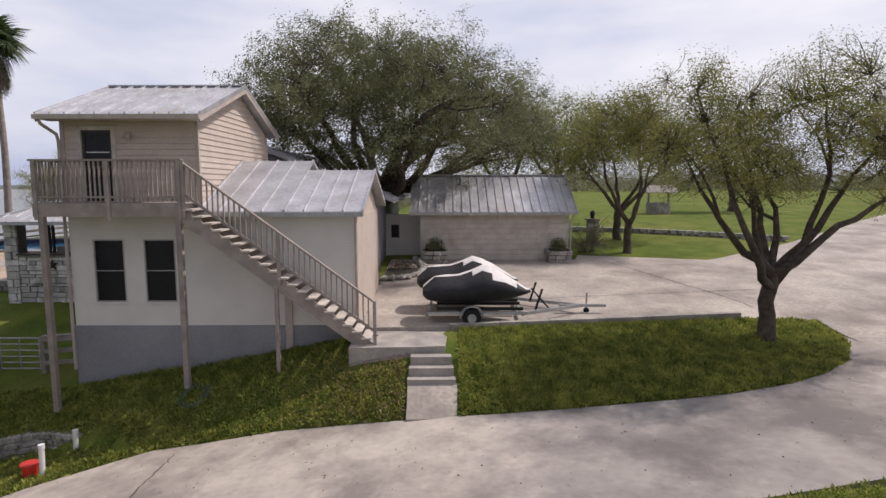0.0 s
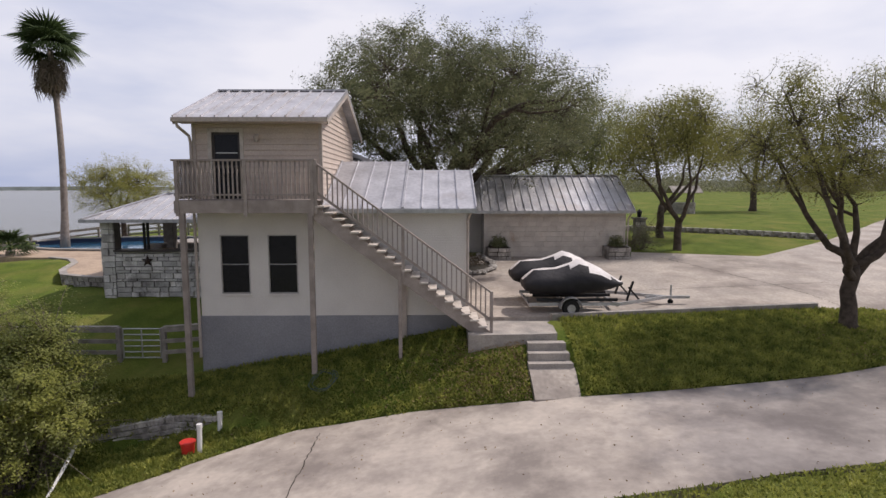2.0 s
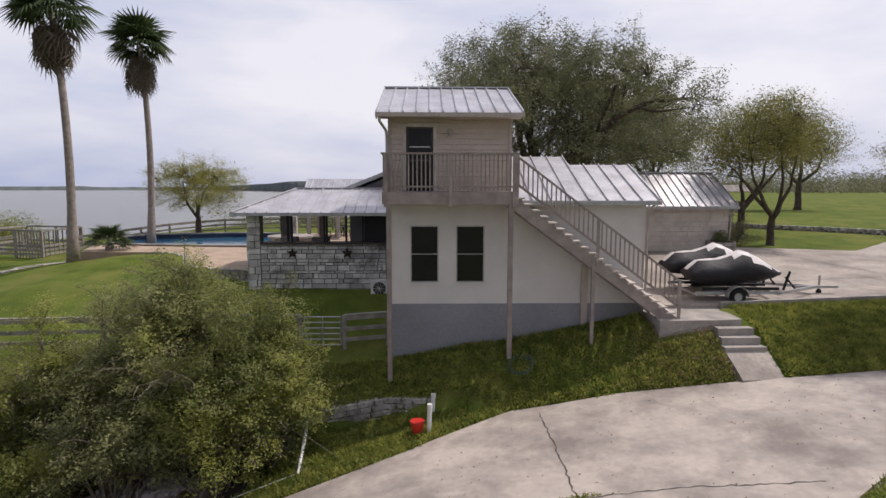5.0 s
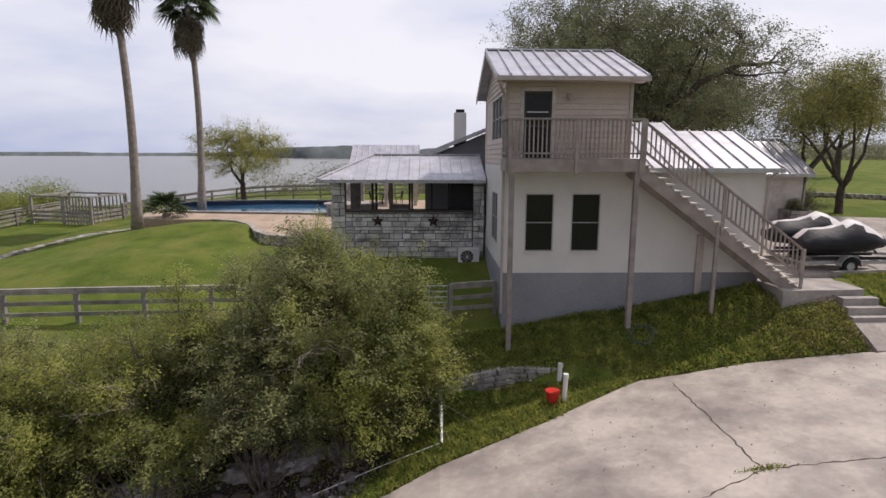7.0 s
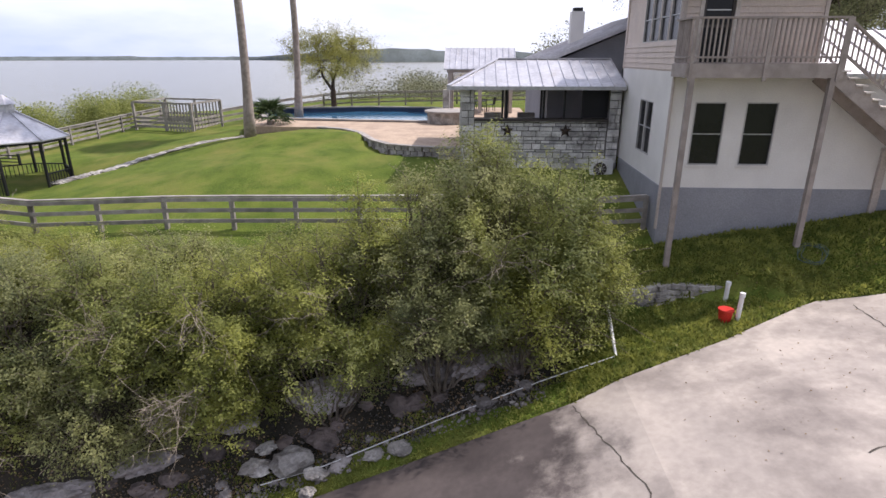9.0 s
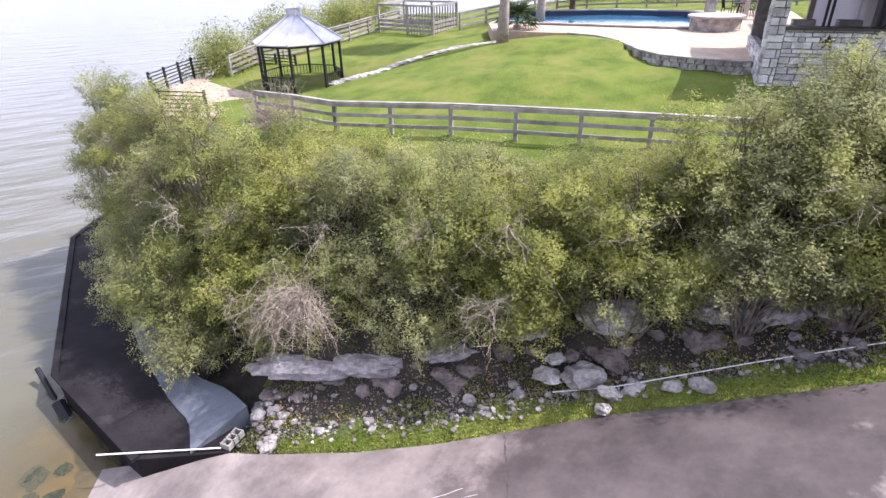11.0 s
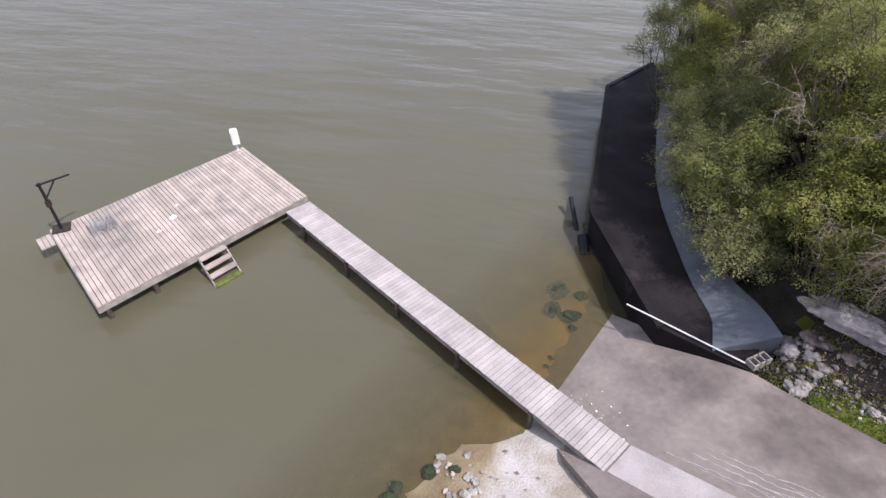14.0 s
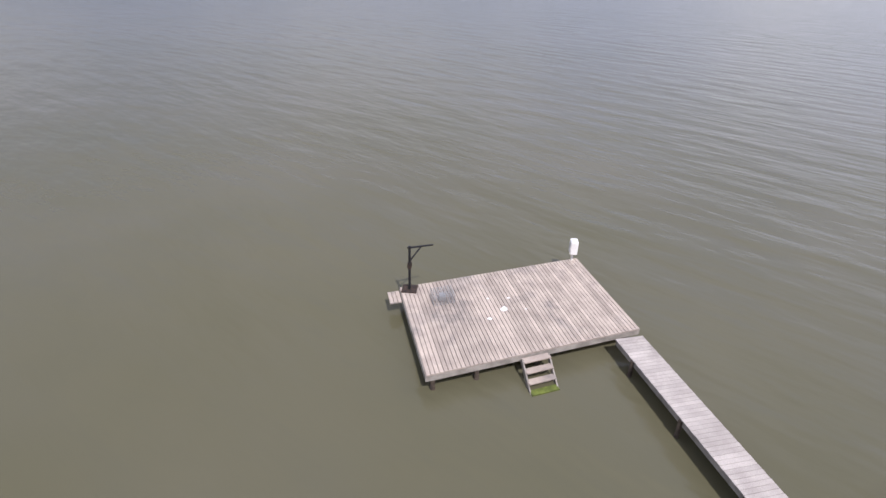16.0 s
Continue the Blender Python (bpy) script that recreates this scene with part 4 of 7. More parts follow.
# open cabana
cab = thing("cabana", (-14, 22, 0), "open whitewashed stone cabana with a hipped metal roof", "cabana")
CX0, CX1, CY0, CY1 = -17.0, -10.75, 21.0, 26.5
block("core", CX0 + 0.15, CX1, CY0 + 0.15, CY0 + 0.35, -0.6, 1.8, M["mortar"], cab)
block("core", CX0 + 0.15, CX0 + 0.35, CY0 + 0.35, CY1, -0.6, 1.0, M["mortar"], cab)
for x0, x1, y0, y1 in ((CX0 + 0.12, CX0 + 0.58, CY0 + 0.12, CY0 + 0.58), (CX1 - 0.46, CX1 - 0.02, CY0 + 0.12, CY0 + 0.58), (CX0 + 0.12, CX0 + 0.58, CY1 - 0.46, CY1)):
    block("pier", x0, x1, y0, y1, -0.6, 2.98, M["mortar"], cab)
block("counter", CX0 + 0.6, CX1 - 0.5, CY0 - 0.06, CY0 + 0.6, 1.8, 1.88, M["winframe"], cab, "dark counter top along the stone wall")
for x in (-15.35, -15.2, -13.85, -13.75, -12.95, -12.25):
    block("post", x, x + 0.08, CY0 + 0.25, CY0 + 0.33, 1.88, 2.98, M["black"], cab)
for x in (-15.0, -12.0):
    block("post", x, x + 0.2, CY1 - 0.3, CY1 - 0.1, 0.4, 2.98, M["deckwood"], cab)
block("screen", -12.15, -11.2, CY0 + 0.4, CY0 + 0.45, 1.9, 2.95, M["black"], cab, "dark mesh screen panel")
block("back_wall", -13.2, -10.75, CY1 - 0.1, CY1, 0.2, 2.98, M["plinth"], cab)
for x in (-12.9, -12.35):
    block("door_leaf", x, x + 0.25, CY1 - 0.14, CY1 - 0.11, 0.45, 2.6, M["white"], cab)
for x in (-16.0, -14.6):
    block("cupboard", x, x + 0.7, CY0 + 1.6, CY0 + 2.1, 0.42, 1.95, M["greywood"], cab)
block("floor", CX0 + 0.36, CX1, CY0 + 0.36, CY1 - 0.14, 0.3, 0.42, M["flag"], cab)
block("wall_plate", CX0 - 0.05, CX1, CY0 - 0.02, CY0 + 0.2, 2.98, 3.06, M["winframe"], cab)
HX, HY0, HY1, HZ0, HZ1 = -15.45, 20.65, 26.8, 3.12, 4.08
RYC = 23.7


def sheet(name, pts, parent, t=0.06):
    bm = bmesh.new()
    top = [bm.verts.new(p) for p in pts]
    low = [bm.verts.new((p[0], p[1], p[2] - t)) for p in pts]
    bm.faces.new(top), bm.faces.new(low[::-1])
    n = len(pts)
    for i in range(n):
        bm.faces.new((top[i], low[i], low[(i + 1) % n], top[(i + 1) % n]))
    return part(name, bm, M["roof"], parent)


f_sl = sheet("roof_slope", [(-17.4, HY0, HZ0), (CX1 - 0.02, HY0, HZ0), (CX1 - 0.02, RYC, HZ1), (HX, RYC, HZ1)], cab)
b_sl = sheet("roof_slope", [(CX1 - 0.02, HY1, HZ0), (-17.4, HY1, HZ0), (HX, RYC, HZ1), (CX1 - 0.02, RYC, HZ1)], cab)
l_sl = sheet("roof_slope", [(-17.4, HY1, HZ0), (-17.4, HY0, HZ0), (HX, RYC, HZ1)], cab)
for k in range(16):
    x = -17.3 + k * 0.435
    f = min(1.0, (x + 17.4) / (HX + 17.4))
    if f > 0.05:
        beam("seam", (x, HY0, HZ0 + 0.015), (x, HY0 + (RYC - HY0) * f, HZ0 + (HZ1 - HZ0) * f + 0.015), 0.03, 0.05, M["roof"], f_sl)
for k in range(13):
    y = HY0 + 0.25 + k * 0.46
    f = 1 - abs(y - RYC) / (RYC - HY0)
    if f > 0.05:
        beam("seam", (-17.4, y, HZ0 + 0.015), (-17.4 + (HX + 17.4) * f, y, HZ0 + (HZ1 - HZ0) * f + 0.015), 0.03, 0.05, M["roof"], l_sl)
beam("hip_cap", (-17.4, HY0, HZ0 + 0.02), (HX, RYC, HZ1 + 0.02), 0.16, 0.05, M["roof"], cab)
beam("ridge_cap", (HX, RYC, HZ1 + 0.02), (CX1 - 0.02, RYC, HZ1 + 0.02), 0.2, 0.05, M["roof"], cab)
block("gutter", -17.45, CX1 - 0.02, HY0 - 0.1, HY0, HZ0 - 0.13, HZ0, M["galv"], cab)
STONES = random.Random(4)


def stone_face(parent, axis_, at, u0, u1, z0, z1, out, row=(0.14, 0.26), length=(0.25, 0.75), material=None):
    """Rough squared stones in courses on an upright face."""
    z = z0
    while z < z1 - 0.05:
        h = min(STONES.uniform(*row), z1 - z)
        a = u0
        while a < u1 - 0.04:
            w = min(STONES.uniform(*length), u1 - a)
            if u1 - a - w < 0.12:
                w = u1 - a
            plain = material is not None and material is M.get("garagestone")
            d = STONES.uniform(0.05, 0.054) if plain else STONES.uniform(0.06, 0.12)
            lo, hi = sorted((at, at + out * d))
            if axis_ == "y":
                gap = 0.25 if plain else 1.0
                block("stone", a + 0.014 * gap, a + w - STONES.uniform(0.01, 0.03) * gap, lo, hi, z + STONES.uniform(0.008, 0.022) * gap, z + h - STONES.uniform(0.008, 0.022) * gap, material or M["whitestone"], parent)
            else:
                block("stone", lo, hi, a + 0.008, a + w - 0.008, z + 0.008, z + h - 0.008, material or M["whitestone"], parent)
            a += w
        z += h


M["whitestone"] = mat("whitewashed_stone", (0.72, 0.70, 0.67), (0.52, 0.50, 0.475), 0.9, scale=2.5, fine=16, bump=0.9, depth=0.05, per_piece=0.3, stain=(0.24, 0.225, 0.215), stain_at=0.62)
stone_face(cab, "y", CY0 + 0.15, CX0 + 0.6, CX1 - 0.5, -0.5, 1.8, -1, (0.09, 0.24), (0.18, 0.62))
stone_face(cab, "y", CY0 + 0.12, CX0 + 0.1, CX0 + 0.6, -0.5, 2.98, -1, (0.2, 0.32), (0.22, 0.5))
stone_face(cab, "y", CY0 + 0.12, CX1 - 0.48, CX1 - 0.03, -0.5, 2.98, -1, (0.2, 0.32), (0.22, 0.5))
stone_face(cab, "x", CX0 + 0.12, CY0 + 0.12, CY0 + 0.6, -0.5, 2.98, -1, (0.2, 0.32), (0.22, 0.5))
stone_face(cab, "x", CX0 + 0.15, CY0 + 0.6, CY1, -0.4, 1.0, -1, (0.16, 0.3), (0.3, 0.8))
M["garagestone"] = mat("pale_patched_limestone", (0.60, 0.55, 0.49), (0.50, 0.45, 0.40), 0.9, scale=2.2, fine=20, bump=0.5, depth=0.02, per_piece=0.07, stain=(0.40, 0.27, 0.18), stain_at=0.71)
stone_face(garage, "y", 26.35, -1.2, 5.85, 0.75, 3.15, -1, (0.22, 0.28), (0.4, 0.8), M["garagestone"])
STARS = []
for sx in (-12.85, -15.1):
    star = thing("wall_star", (sx, 21.0, 1.4), "dark metal five-point star hung on the stone wall", "ornament", "stars on the stone wall")
    bm = bmesh.new()
    cen = bm.verts.new((sx, 20.96, 1.42))
    ring = [bm.verts.new((sx + math.sin(math.pi * k / 5) * (0.26 if k % 2 == 0 else 0.11), 21.02, 1.42 + math.cos(math.pi * k / 5) * (0.26 if k % 2 == 0 else 0.11))) for k in range(10)]
    back = bm.verts.new((sx, 21.03, 1.42))
    for k in range(10):
        bm.faces.new((cen, ring[k], ring[(k + 1) % 10]))
        bm.faces.new((back, ring[(k + 1) % 10], ring[k]))
    part("star", bm, M["rust"], star)
    STARS.append(star)
ac = thing("air_conditioner", (-11.4, 20.7, -0.4), "white outdoor air-conditioning unit with a round fan grille", "air conditioner")
bm = bmesh.new()
add_box(bm, -11.85, -11.0, 20.5, 20.85, -0.32, 0.38, 0.02)
part("casing", bm, M["white"], ac)
bm = bmesh.new()
bmesh.ops.create_cone(bm, cap_ends=True, segments=28, radius1=0.26, radius2=0.25, depth=0.02, matrix=Matrix.Translation((-11.5, 20.49, 0.03)) @ Matrix.Rotation(radians(90), 4, "X"))
part("fan_grille", bm, M["winframe"], ac)
for k in range(5):
    beam("grille_bar", (-11.5 + 0.26 * math.cos(k * math.pi / 5), 20.475, 0.03 + 0.26 * math.sin(k * math.pi / 5)), (-11.5 - 0.26 * math.cos(k * math.pi / 5), 20.475, 0.03 - 0.26 * math.sin(k * math.pi / 5)), 0.012, 0.012, M["white"], ac)
for x in (-11.75, -11.1):
    block("foot", x - 0.05, x + 0.05, 20.5, 20.85, -0.62, -0.32, M["kerb"], ac)


# ---- deck and stair on the house ----
deck = thing("balcony", (-8.9, 15, 3.9), "weathered timber balcony with a slatted railing", "balcony")
DX0, DX1, DY = -10.8, -6.95, 14.5
for k in range(8):
    y = DY + 0.07 + k * 0.14
    block("floor_board", DX0, DX1, y - 0.066, y + 0.066, 3.86, 3.9, M["deckwood"], deck)
block("fascia", DX0 - 0.04, DX1 + 0.04, DY - 0.05, DY, 3.53, 3.88, M["deckwood"], deck)
block("fascia", DX0 - 0.045, DX0, DY, FY, 3.53, 3.88, M["deckwood"], deck)
for k in range(7):
    x = DX0 + 0.1 + k * 0.6
    block("joist", x, x + 0.05, DY, FY - 0.005, 3.62, 3.855, M["deckwood"], deck)
for x in (DX0 + 0.02, (DX0 + DX1) / 2, DX1 - 0.07):
    block("rail_post", x, x + 0.09, DY - 0.09, DY - 0.05, 3.45, 5.0, M["deckwood"], deck)
for y0, y1, x0, x1 in ((DY - 0.07, DY + 0.06, DX0 - 0.06, DX1 + 0.06), (DY + 0.06, FY, DX0 - 0.06, DX0 + 0.06)):
    block("handrail", x0, x1, y0, y1, 4.98, 5.03, M["deckwood"], deck)
    block("bottom_rail", x0 + 0.03, x1 - 0.03, y0 + 0.03, y1 - 0.03, 4.02, 4.07, M["deckwood"], deck)
n = 30
for k in range(n):
    x = DX0 + 0.12 + (DX1 - DX0 - 0.24) * k / (n - 1)
    block("baluster", x - 0.019, x + 0.019, DY - 0.02, DY + 0.018, 3.92, 4.98, M["deckwood"], deck)
for k in range(8):
    y = DY + 0.14 + k * 0.125
    block("baluster", DX0 - 0.02, DX0 + 0.018, y - 0.019, y + 0.019, 3.92, 4.98, M["deckwood"], deck)
for x, zb in ((DX0 + 0.15, -1.65), (DX1 - 0.1, -0.98)):
    block("post", x - 0.07, x + 0.07, DY - 0.05, DY + 0.09, zb - 0.15, 3.53, M["deckwood"], deck, "tall square timber post")

stair = thing("outdoor_staircase", (-2, 14.5, 0.05), "straight weathered timber stair with pale treads and railings", "staircase")
SX0, SX1, SZ0, SZ1 = -6.9, -2.05, 3.9, 0.08
N = 20
for k in range(N):
    x = SX0 + (SX1 - SX0) * (k + 0.5) / N
    z = SZ0 + (SZ1 - SZ0) * (k + 1) / (N + 1)
    block("tread", x - 0.128, x + 0.128, DY - 0.07, FY - 0.12, z - 0.04, z, M["tread"], stair)
for y in (DY + 0.02, FY - 0.2):
    beam("stringer", (SX0 - 0.05, y, SZ0 - 0.36), (SX1 + 0.12, y, SZ1 - 0.22), 0.05, 0.34, M["deckwood"], stair)
    k0 = 0
    for k in range(N):
        x = SX0 + (SX1 - SX0) * (k + 0.5) / N
        z = SZ0 + (SZ1 - SZ0) * (k + 1) / (N + 1)
        block("bracket", x - 0.13, x + 0.06, y - 0.024, y + 0.024, z - 0.2, z - 0.04, M["deckwood"], stair)
for y in (DY,):
    beam("handrail", (SX0, y, 4.93), (SX1 + 0.16, y, 1.2), 0.11, 0.05, M["deckwood"], stair)
    beam("bottom_rail", (SX0, y, 4.13), (SX1 + 0.16, y, 0.4), 0.04, 0.07, M["deckwood"], stair)
    for k in range(36):
        f = (k + 0.5) / 36
        x, z = SX0 + (SX1 + 0.16 - SX0) * f, 4.93 + (1.2 - 4.93) * f
        block("baluster", x - 0.018, x + 0.018, y - 0.018, y + 0.018, z - 0.8, z - 0.02, M["deckwood"], stair)
    for x, lo, hi in ((SX0 + 0.02, 3.5, 5.0), (-4.45, 1.7, 3.1), (SX1 + 0.12, 0.08, 1.27)):
        block("rail_post", x - 0.045, x + 0.045, y - 0.065, y - 0.02, lo, hi, M["deckwood"], stair)
block("post", -4.6, -4.5, DY - 0.03, DY + 0.07, gz(-4.5, DY) - 0.3, 1.95, M["deckwood"], stair, "square timber post")
landing = thing("landing", (-1.2, 15, 0), "concrete landing slab with three steps down to a short path", "steps")
bm = bmesh.new()
prism(bm, [(-2.6, 14.2), (-0.95, 14.25), (-0.05, 14.35), (0.05, 15.95), (-2.6, 15.9)], -0.75, 0.08)
part("slab", bm, M["kerb"], landing)
for k, (y0, y1, z) in enumerate(((13.95, 14.24, -0.10), (13.68, 13.96, -0.31), (13.42, 13.69, -0.52))):
    bm = bmesh.new()
    prism(bm, [(-0.95 - 0.03 * k, y0), (0.12 + 0.05 * k, y0 + 0.02), (0.1 + 0.05 * k, y1), (-0.95 - 0.03 * k, y1)], z - 0.5, z)
    part("step", bm, M["kerb"], landing)
pv = []
for y, z, x0, x1 in ((12.5, -1.19, -0.98, 0.22), (12.9, -0.96, -0.98, 0.24), (13.44, -0.66, -1.0, 0.26)):
    pv += [(x0, y, z), (x1, y + 0.03, z), (x0, y, z - 0.4), (x1, y + 0.03, z - 0.4)]
path = raw("pavement_path", pv, [f for k in (0, 4) for f in ((k, k + 1, k + 5, k + 4), (k + 2, k, k + 4, k + 6), (k + 1, k + 3, k + 7, k + 5))] + [(1, 0, 2, 3)], M["concrete"])
tagged(path, "short sloping concrete path from the drive to the steps", "path", kind="structure")
kerb = thing("kerb_edge", (4.6, 16.4, 0.1), "low dark concrete kerb along the yard above the lawn", "kerb")
for k in range(6):
    xa, xb = 0.1 + 1.5 * k, 0.1 + 1.5 * (k + 1) - 0.02
    ya, yb = float(yard_low(xa)) - 0.05, float(yard_low(xb)) - 0.05
    beam("kerb_stone", (xa, ya, 0.16 + 0.02 * k), (xb, yb, 0.18 + 0.02 * k), 0.2, 0.32, M["kerb"], kerb)


# ---- jetty and dock ----
DZ = -8.6
dk_a, dk_c, dk_d = Vector((-40.15, -9.5, DZ)), Vector((-48.6, -3.7, DZ)), Vector((-45.2, -11.1, DZ))
dk_b = dk_a + (dk_c - dk_d)
platform = thing("dock", (-44.4, -6.6, WATER), "square bleached timber swimming dock on piles in the lake", "dock")
u = (dk_b - dk_a).normalized()
v = (dk_d - dk_a).normalized()
side, run = (dk_b - dk_a).length, (dk_d - dk_a).length
nb = 54
for k in range(nb):
    p = dk_a + u * (side * (k + 0.5) / nb)
    beam("plank", p - v * 0.02, p + v * (run + 0.02), side / nb - 0.02, 0.045, M["dockwood"], platform)
for f in (0.004, 0.34, 0.67, 0.996):
    p = dk_a + v * (run * f) - Vector((0, 0, 0.14))
    beam("joist", p, p + u * side, 0.06, 0.22, M["greywood"], platform)
for f in (0.0, 1.0):
    p = dk_a + u * (side * f) - Vector((0, 0, 0.14))
    beam("joist", p, p + v * run, 0.05, 0.2, M["greywood"], platform)
for fu in (0.03, 0.22, 0.5, 0.93):
    for fv_ in (0.02, 0.98):
        bm = bmesh.new()
        q = dk_a + u * (side * fu) + v * (run * fv_)
        tube(bm, [(q.x, q.y, -12.7), (q.x, q.y, DZ - 0.03)], [0.09, 0.085], 10)
        # dark bark colour stands in for the shade on the piles
        part("pile", bm, M["bark"], platform)
jetty = thing("jetty", (-36, 0, WATER), "long narrow bleached timber jetty to the dock", "jetty")
j0 = (Vector((-42.68, -3.1, DZ)) + Vector((-43.2, -2.1, DZ))) / 2
j1 = Vector((-29.3, 1.774, DZ + 0.03))
jd = (j1 - j0).normalized()
jn = Vector((-jd.y, jd.x, 0)).normalized()
np_ = 92
for k in range(np_):
    p = j0 + (j1 - j0) * ((k + 0.5) / np_)
    wob = 0.006 * math.sin(k * 2.3)
    beam("plank", p - jn * (0.53 + wob), p + jn * (0.53 - wob), (j1 - j0).length / np_ - 0.012, 0.04, M["jettywood"], jetty)
foot_end = Vector((-27.0, 2.51, sunk(float(ramp_z(-27.0, 2.51)), -27.0, 2.51) + 0.09))
beam("gangplank", j1 + Vector((0, 0, 0.035)), foot_end, 1.0, 0.05, M["jettywood"], jetty, "smooth pale plank from the jetty up the ramp")
for sgn in (-0.45, 0.45):
    beam("stringer", j0 + jn * sgn - Vector((0, 0, 0.14)), j1 + jn * sgn - Vector((0, 0, 0.14)), 0.06, 0.2, M["greywood"], jetty)
for k in range(5):
    p = j0 + (j1 - j0) * (0.08 + 0.19 * k)
    for sgn in (-0.5, 0.5):
        bm = bmesh.new()
        q = p + jn * sgn
        tube(bm, [(q.x, q.y, -12.7), (q.x, q.y, DZ - 0.05)], [0.08, 0.075], 10)
        # jetty piles too carry their shade as a dark bark colour
        part("pile", bm, M["bark"], jetty)
for k, (fu, fv_, r) in enumerate(((0.45, 0.5, 0.16), (0.36, 0.42, 0.10), (0.5, 0.62, 0.07), (0.4, 0.66, 0.06), (0.55, 0.45, 0.05))):
    q = dk_a + u * (side * fu) + v * (run * fv_)
    rr_ = random.Random(k)
    bm = bmesh.new()
    bm.faces.new([bm.verts.new((q.x + r * rr_.uniform(0.5, 1.2) * math.cos(a * 0.628), q.y + r * rr_.uniform(0.5, 1.2) * math.sin(a * 0.628), DZ + 0.0265)) for a in range(10)])
    tagged(part("bird_dropping", bm, M["white"], None), "dried white bird dropping on the dock boards", "stain", "droppings on the dock")
# swimming steps
steps = thing("swim_steps", (-41.2, -5.9, WATER), "short timber swimming steps, the lowest tread green with algae", "steps")
M["algae"] = mat("algae_green_wood", (0.14, 0.17, 0.03), (0.08, 0.10, 0.02), 0.7, scale=5)
s0 = Vector((-41.62, -5.97, DZ))
so = Vector((v.x, v.y, 0)) * -1
for k in range(4):
    p = s0 + so * (0.1 + 0.3 * k) - Vector((0, 0, 0.08 + 0.2 * k))
    beam("tread", p - u * 0.5, p + u * 0.5, 0.25, 0.04, M["algae"] if k == 3 else M["dockwood"], steps)
for sgn in (-0.5, 0.5):
    beam("stringer", s0 + u * sgn - Vector((0, 0, 0.1)), s0 + u * sgn + so * 1.2 - Vector((0, 0, 0.95)), 0.05, 0.2, M["greywood"], steps)
side_step = thing("dock_side_shelf", (-45.4, -11.3, DZ), "low timber shelf fixed to the dock's edge", "shelf")
for k in range(3):
    p = dk_d - u * (0.12 + 0.16 * k) - v * 0.05 - Vector((0, 0, 0.12))
    beam("plank", p - v * 0.75, p + v * 0.05, 0.14, 0.04, M["dockwood"], side_step)
# davit
davit = thing("davit", (-45.2, -10.75, DZ), "dark steel davit crane with a square rusty foot plate", "davit")
dp = Vector((-45.15, -10.7, DZ))
bm = bmesh.new()
add_box(bm, dp.x - 0.3, dp.x + 0.3, dp.y - 0.3, dp.y + 0.3, DZ + 0.022, DZ + 0.06, 0.01)
part("foot_plate", bm, M["rust"], davit)
bm = bmesh.new()
tube(bm, [dp, dp + Vector((0, 0, 1.95))], [0.055, 0.05], 10)
part("mast", bm, M["black"], davit)
arm = (u * 0.95 + v * 0.25) * 1.05
bm = bmesh.new()
tube(bm, [dp + Vector((0, 0, 1.9)) - arm * 0.08, dp + arm + Vector((0, 0, 1.72))], [0.04, 0.035], 8)
part("arm", bm, M["black"], davit)
bm = bmesh.new()
tube(bm, [dp + Vector((0, 0, 1.3)), dp + arm * 0.5 + Vector((0, 0, 1.8))], [0.03, 0.03], 8)
part("brace", bm, M["black"], davit)
bm = bmesh.new()
add_box(bm, dp.x - 0.1, dp.x + 0.1, dp.y - 0.08, dp.y + 0.08, DZ + 1.0, DZ + 1.25, 0.02)
part("winch", bm, M["rust"], davit)
# wire trap
trap = thing("wire_trap", (-44.55, -9.35, DZ), "grey wire fish trap resting on the boards", "trap")
tc = Vector((-44.55, -9.35, DZ + 0.03))
tu, tv = u * 0.42, v * 0.36
for k in range(7):
    f = k / 3 - 1
    for a, b in ((tu * f - tv, tu * f + tv), (tv * f - tu, tv * f + tu)):
        beam("wire", tc + a + Vector((0, 0, 0.34)), tc + b + Vector((0, 0, 0.34)), 0.012, 0.012, M["galv"], trap)
        beam("wire", tc + a + Vector((0, 0, 0.02)), tc + b + Vector((0, 0, 0.02)), 0.012, 0.012, M["galv"], trap)
    for a in (tu * f - tv, tu * f + tv, tv * f - tu, tv * f + tu):
        beam("wire", tc + a, tc + a + Vector((0, 0, 0.34)), 0.012, 0.012, M["galv"], trap)
block("bait_box", tc.x - 0.15, tc.x + 0.15, tc.y - 0.12, tc.y + 0.12, tc.z + 0.02, tc.z + 0.22, M["galv"], trap)
# dock light
lamp = thing("dock_light", (-48.45, -3.95, DZ), "white box-shaped floodlight on a short post", "lamp")
lp = Vector((-48.4, -3.95, DZ))
bm = bmesh.new()
tube(bm, [lp + Vector((0, 0, 0.02)), lp + Vector((0, 0, 0.4))], [0.05, 0.05], 8)
part("post", bm, M["white"], lamp)
bm = bmesh.new()
add_box(bm, lp.x - 0.22, lp.x + 0.22, lp.y - 0.16, lp.y + 0.16, DZ + 0.38, DZ + 1.0, 0.03)
part("housing", bm, M["white"], lamp)

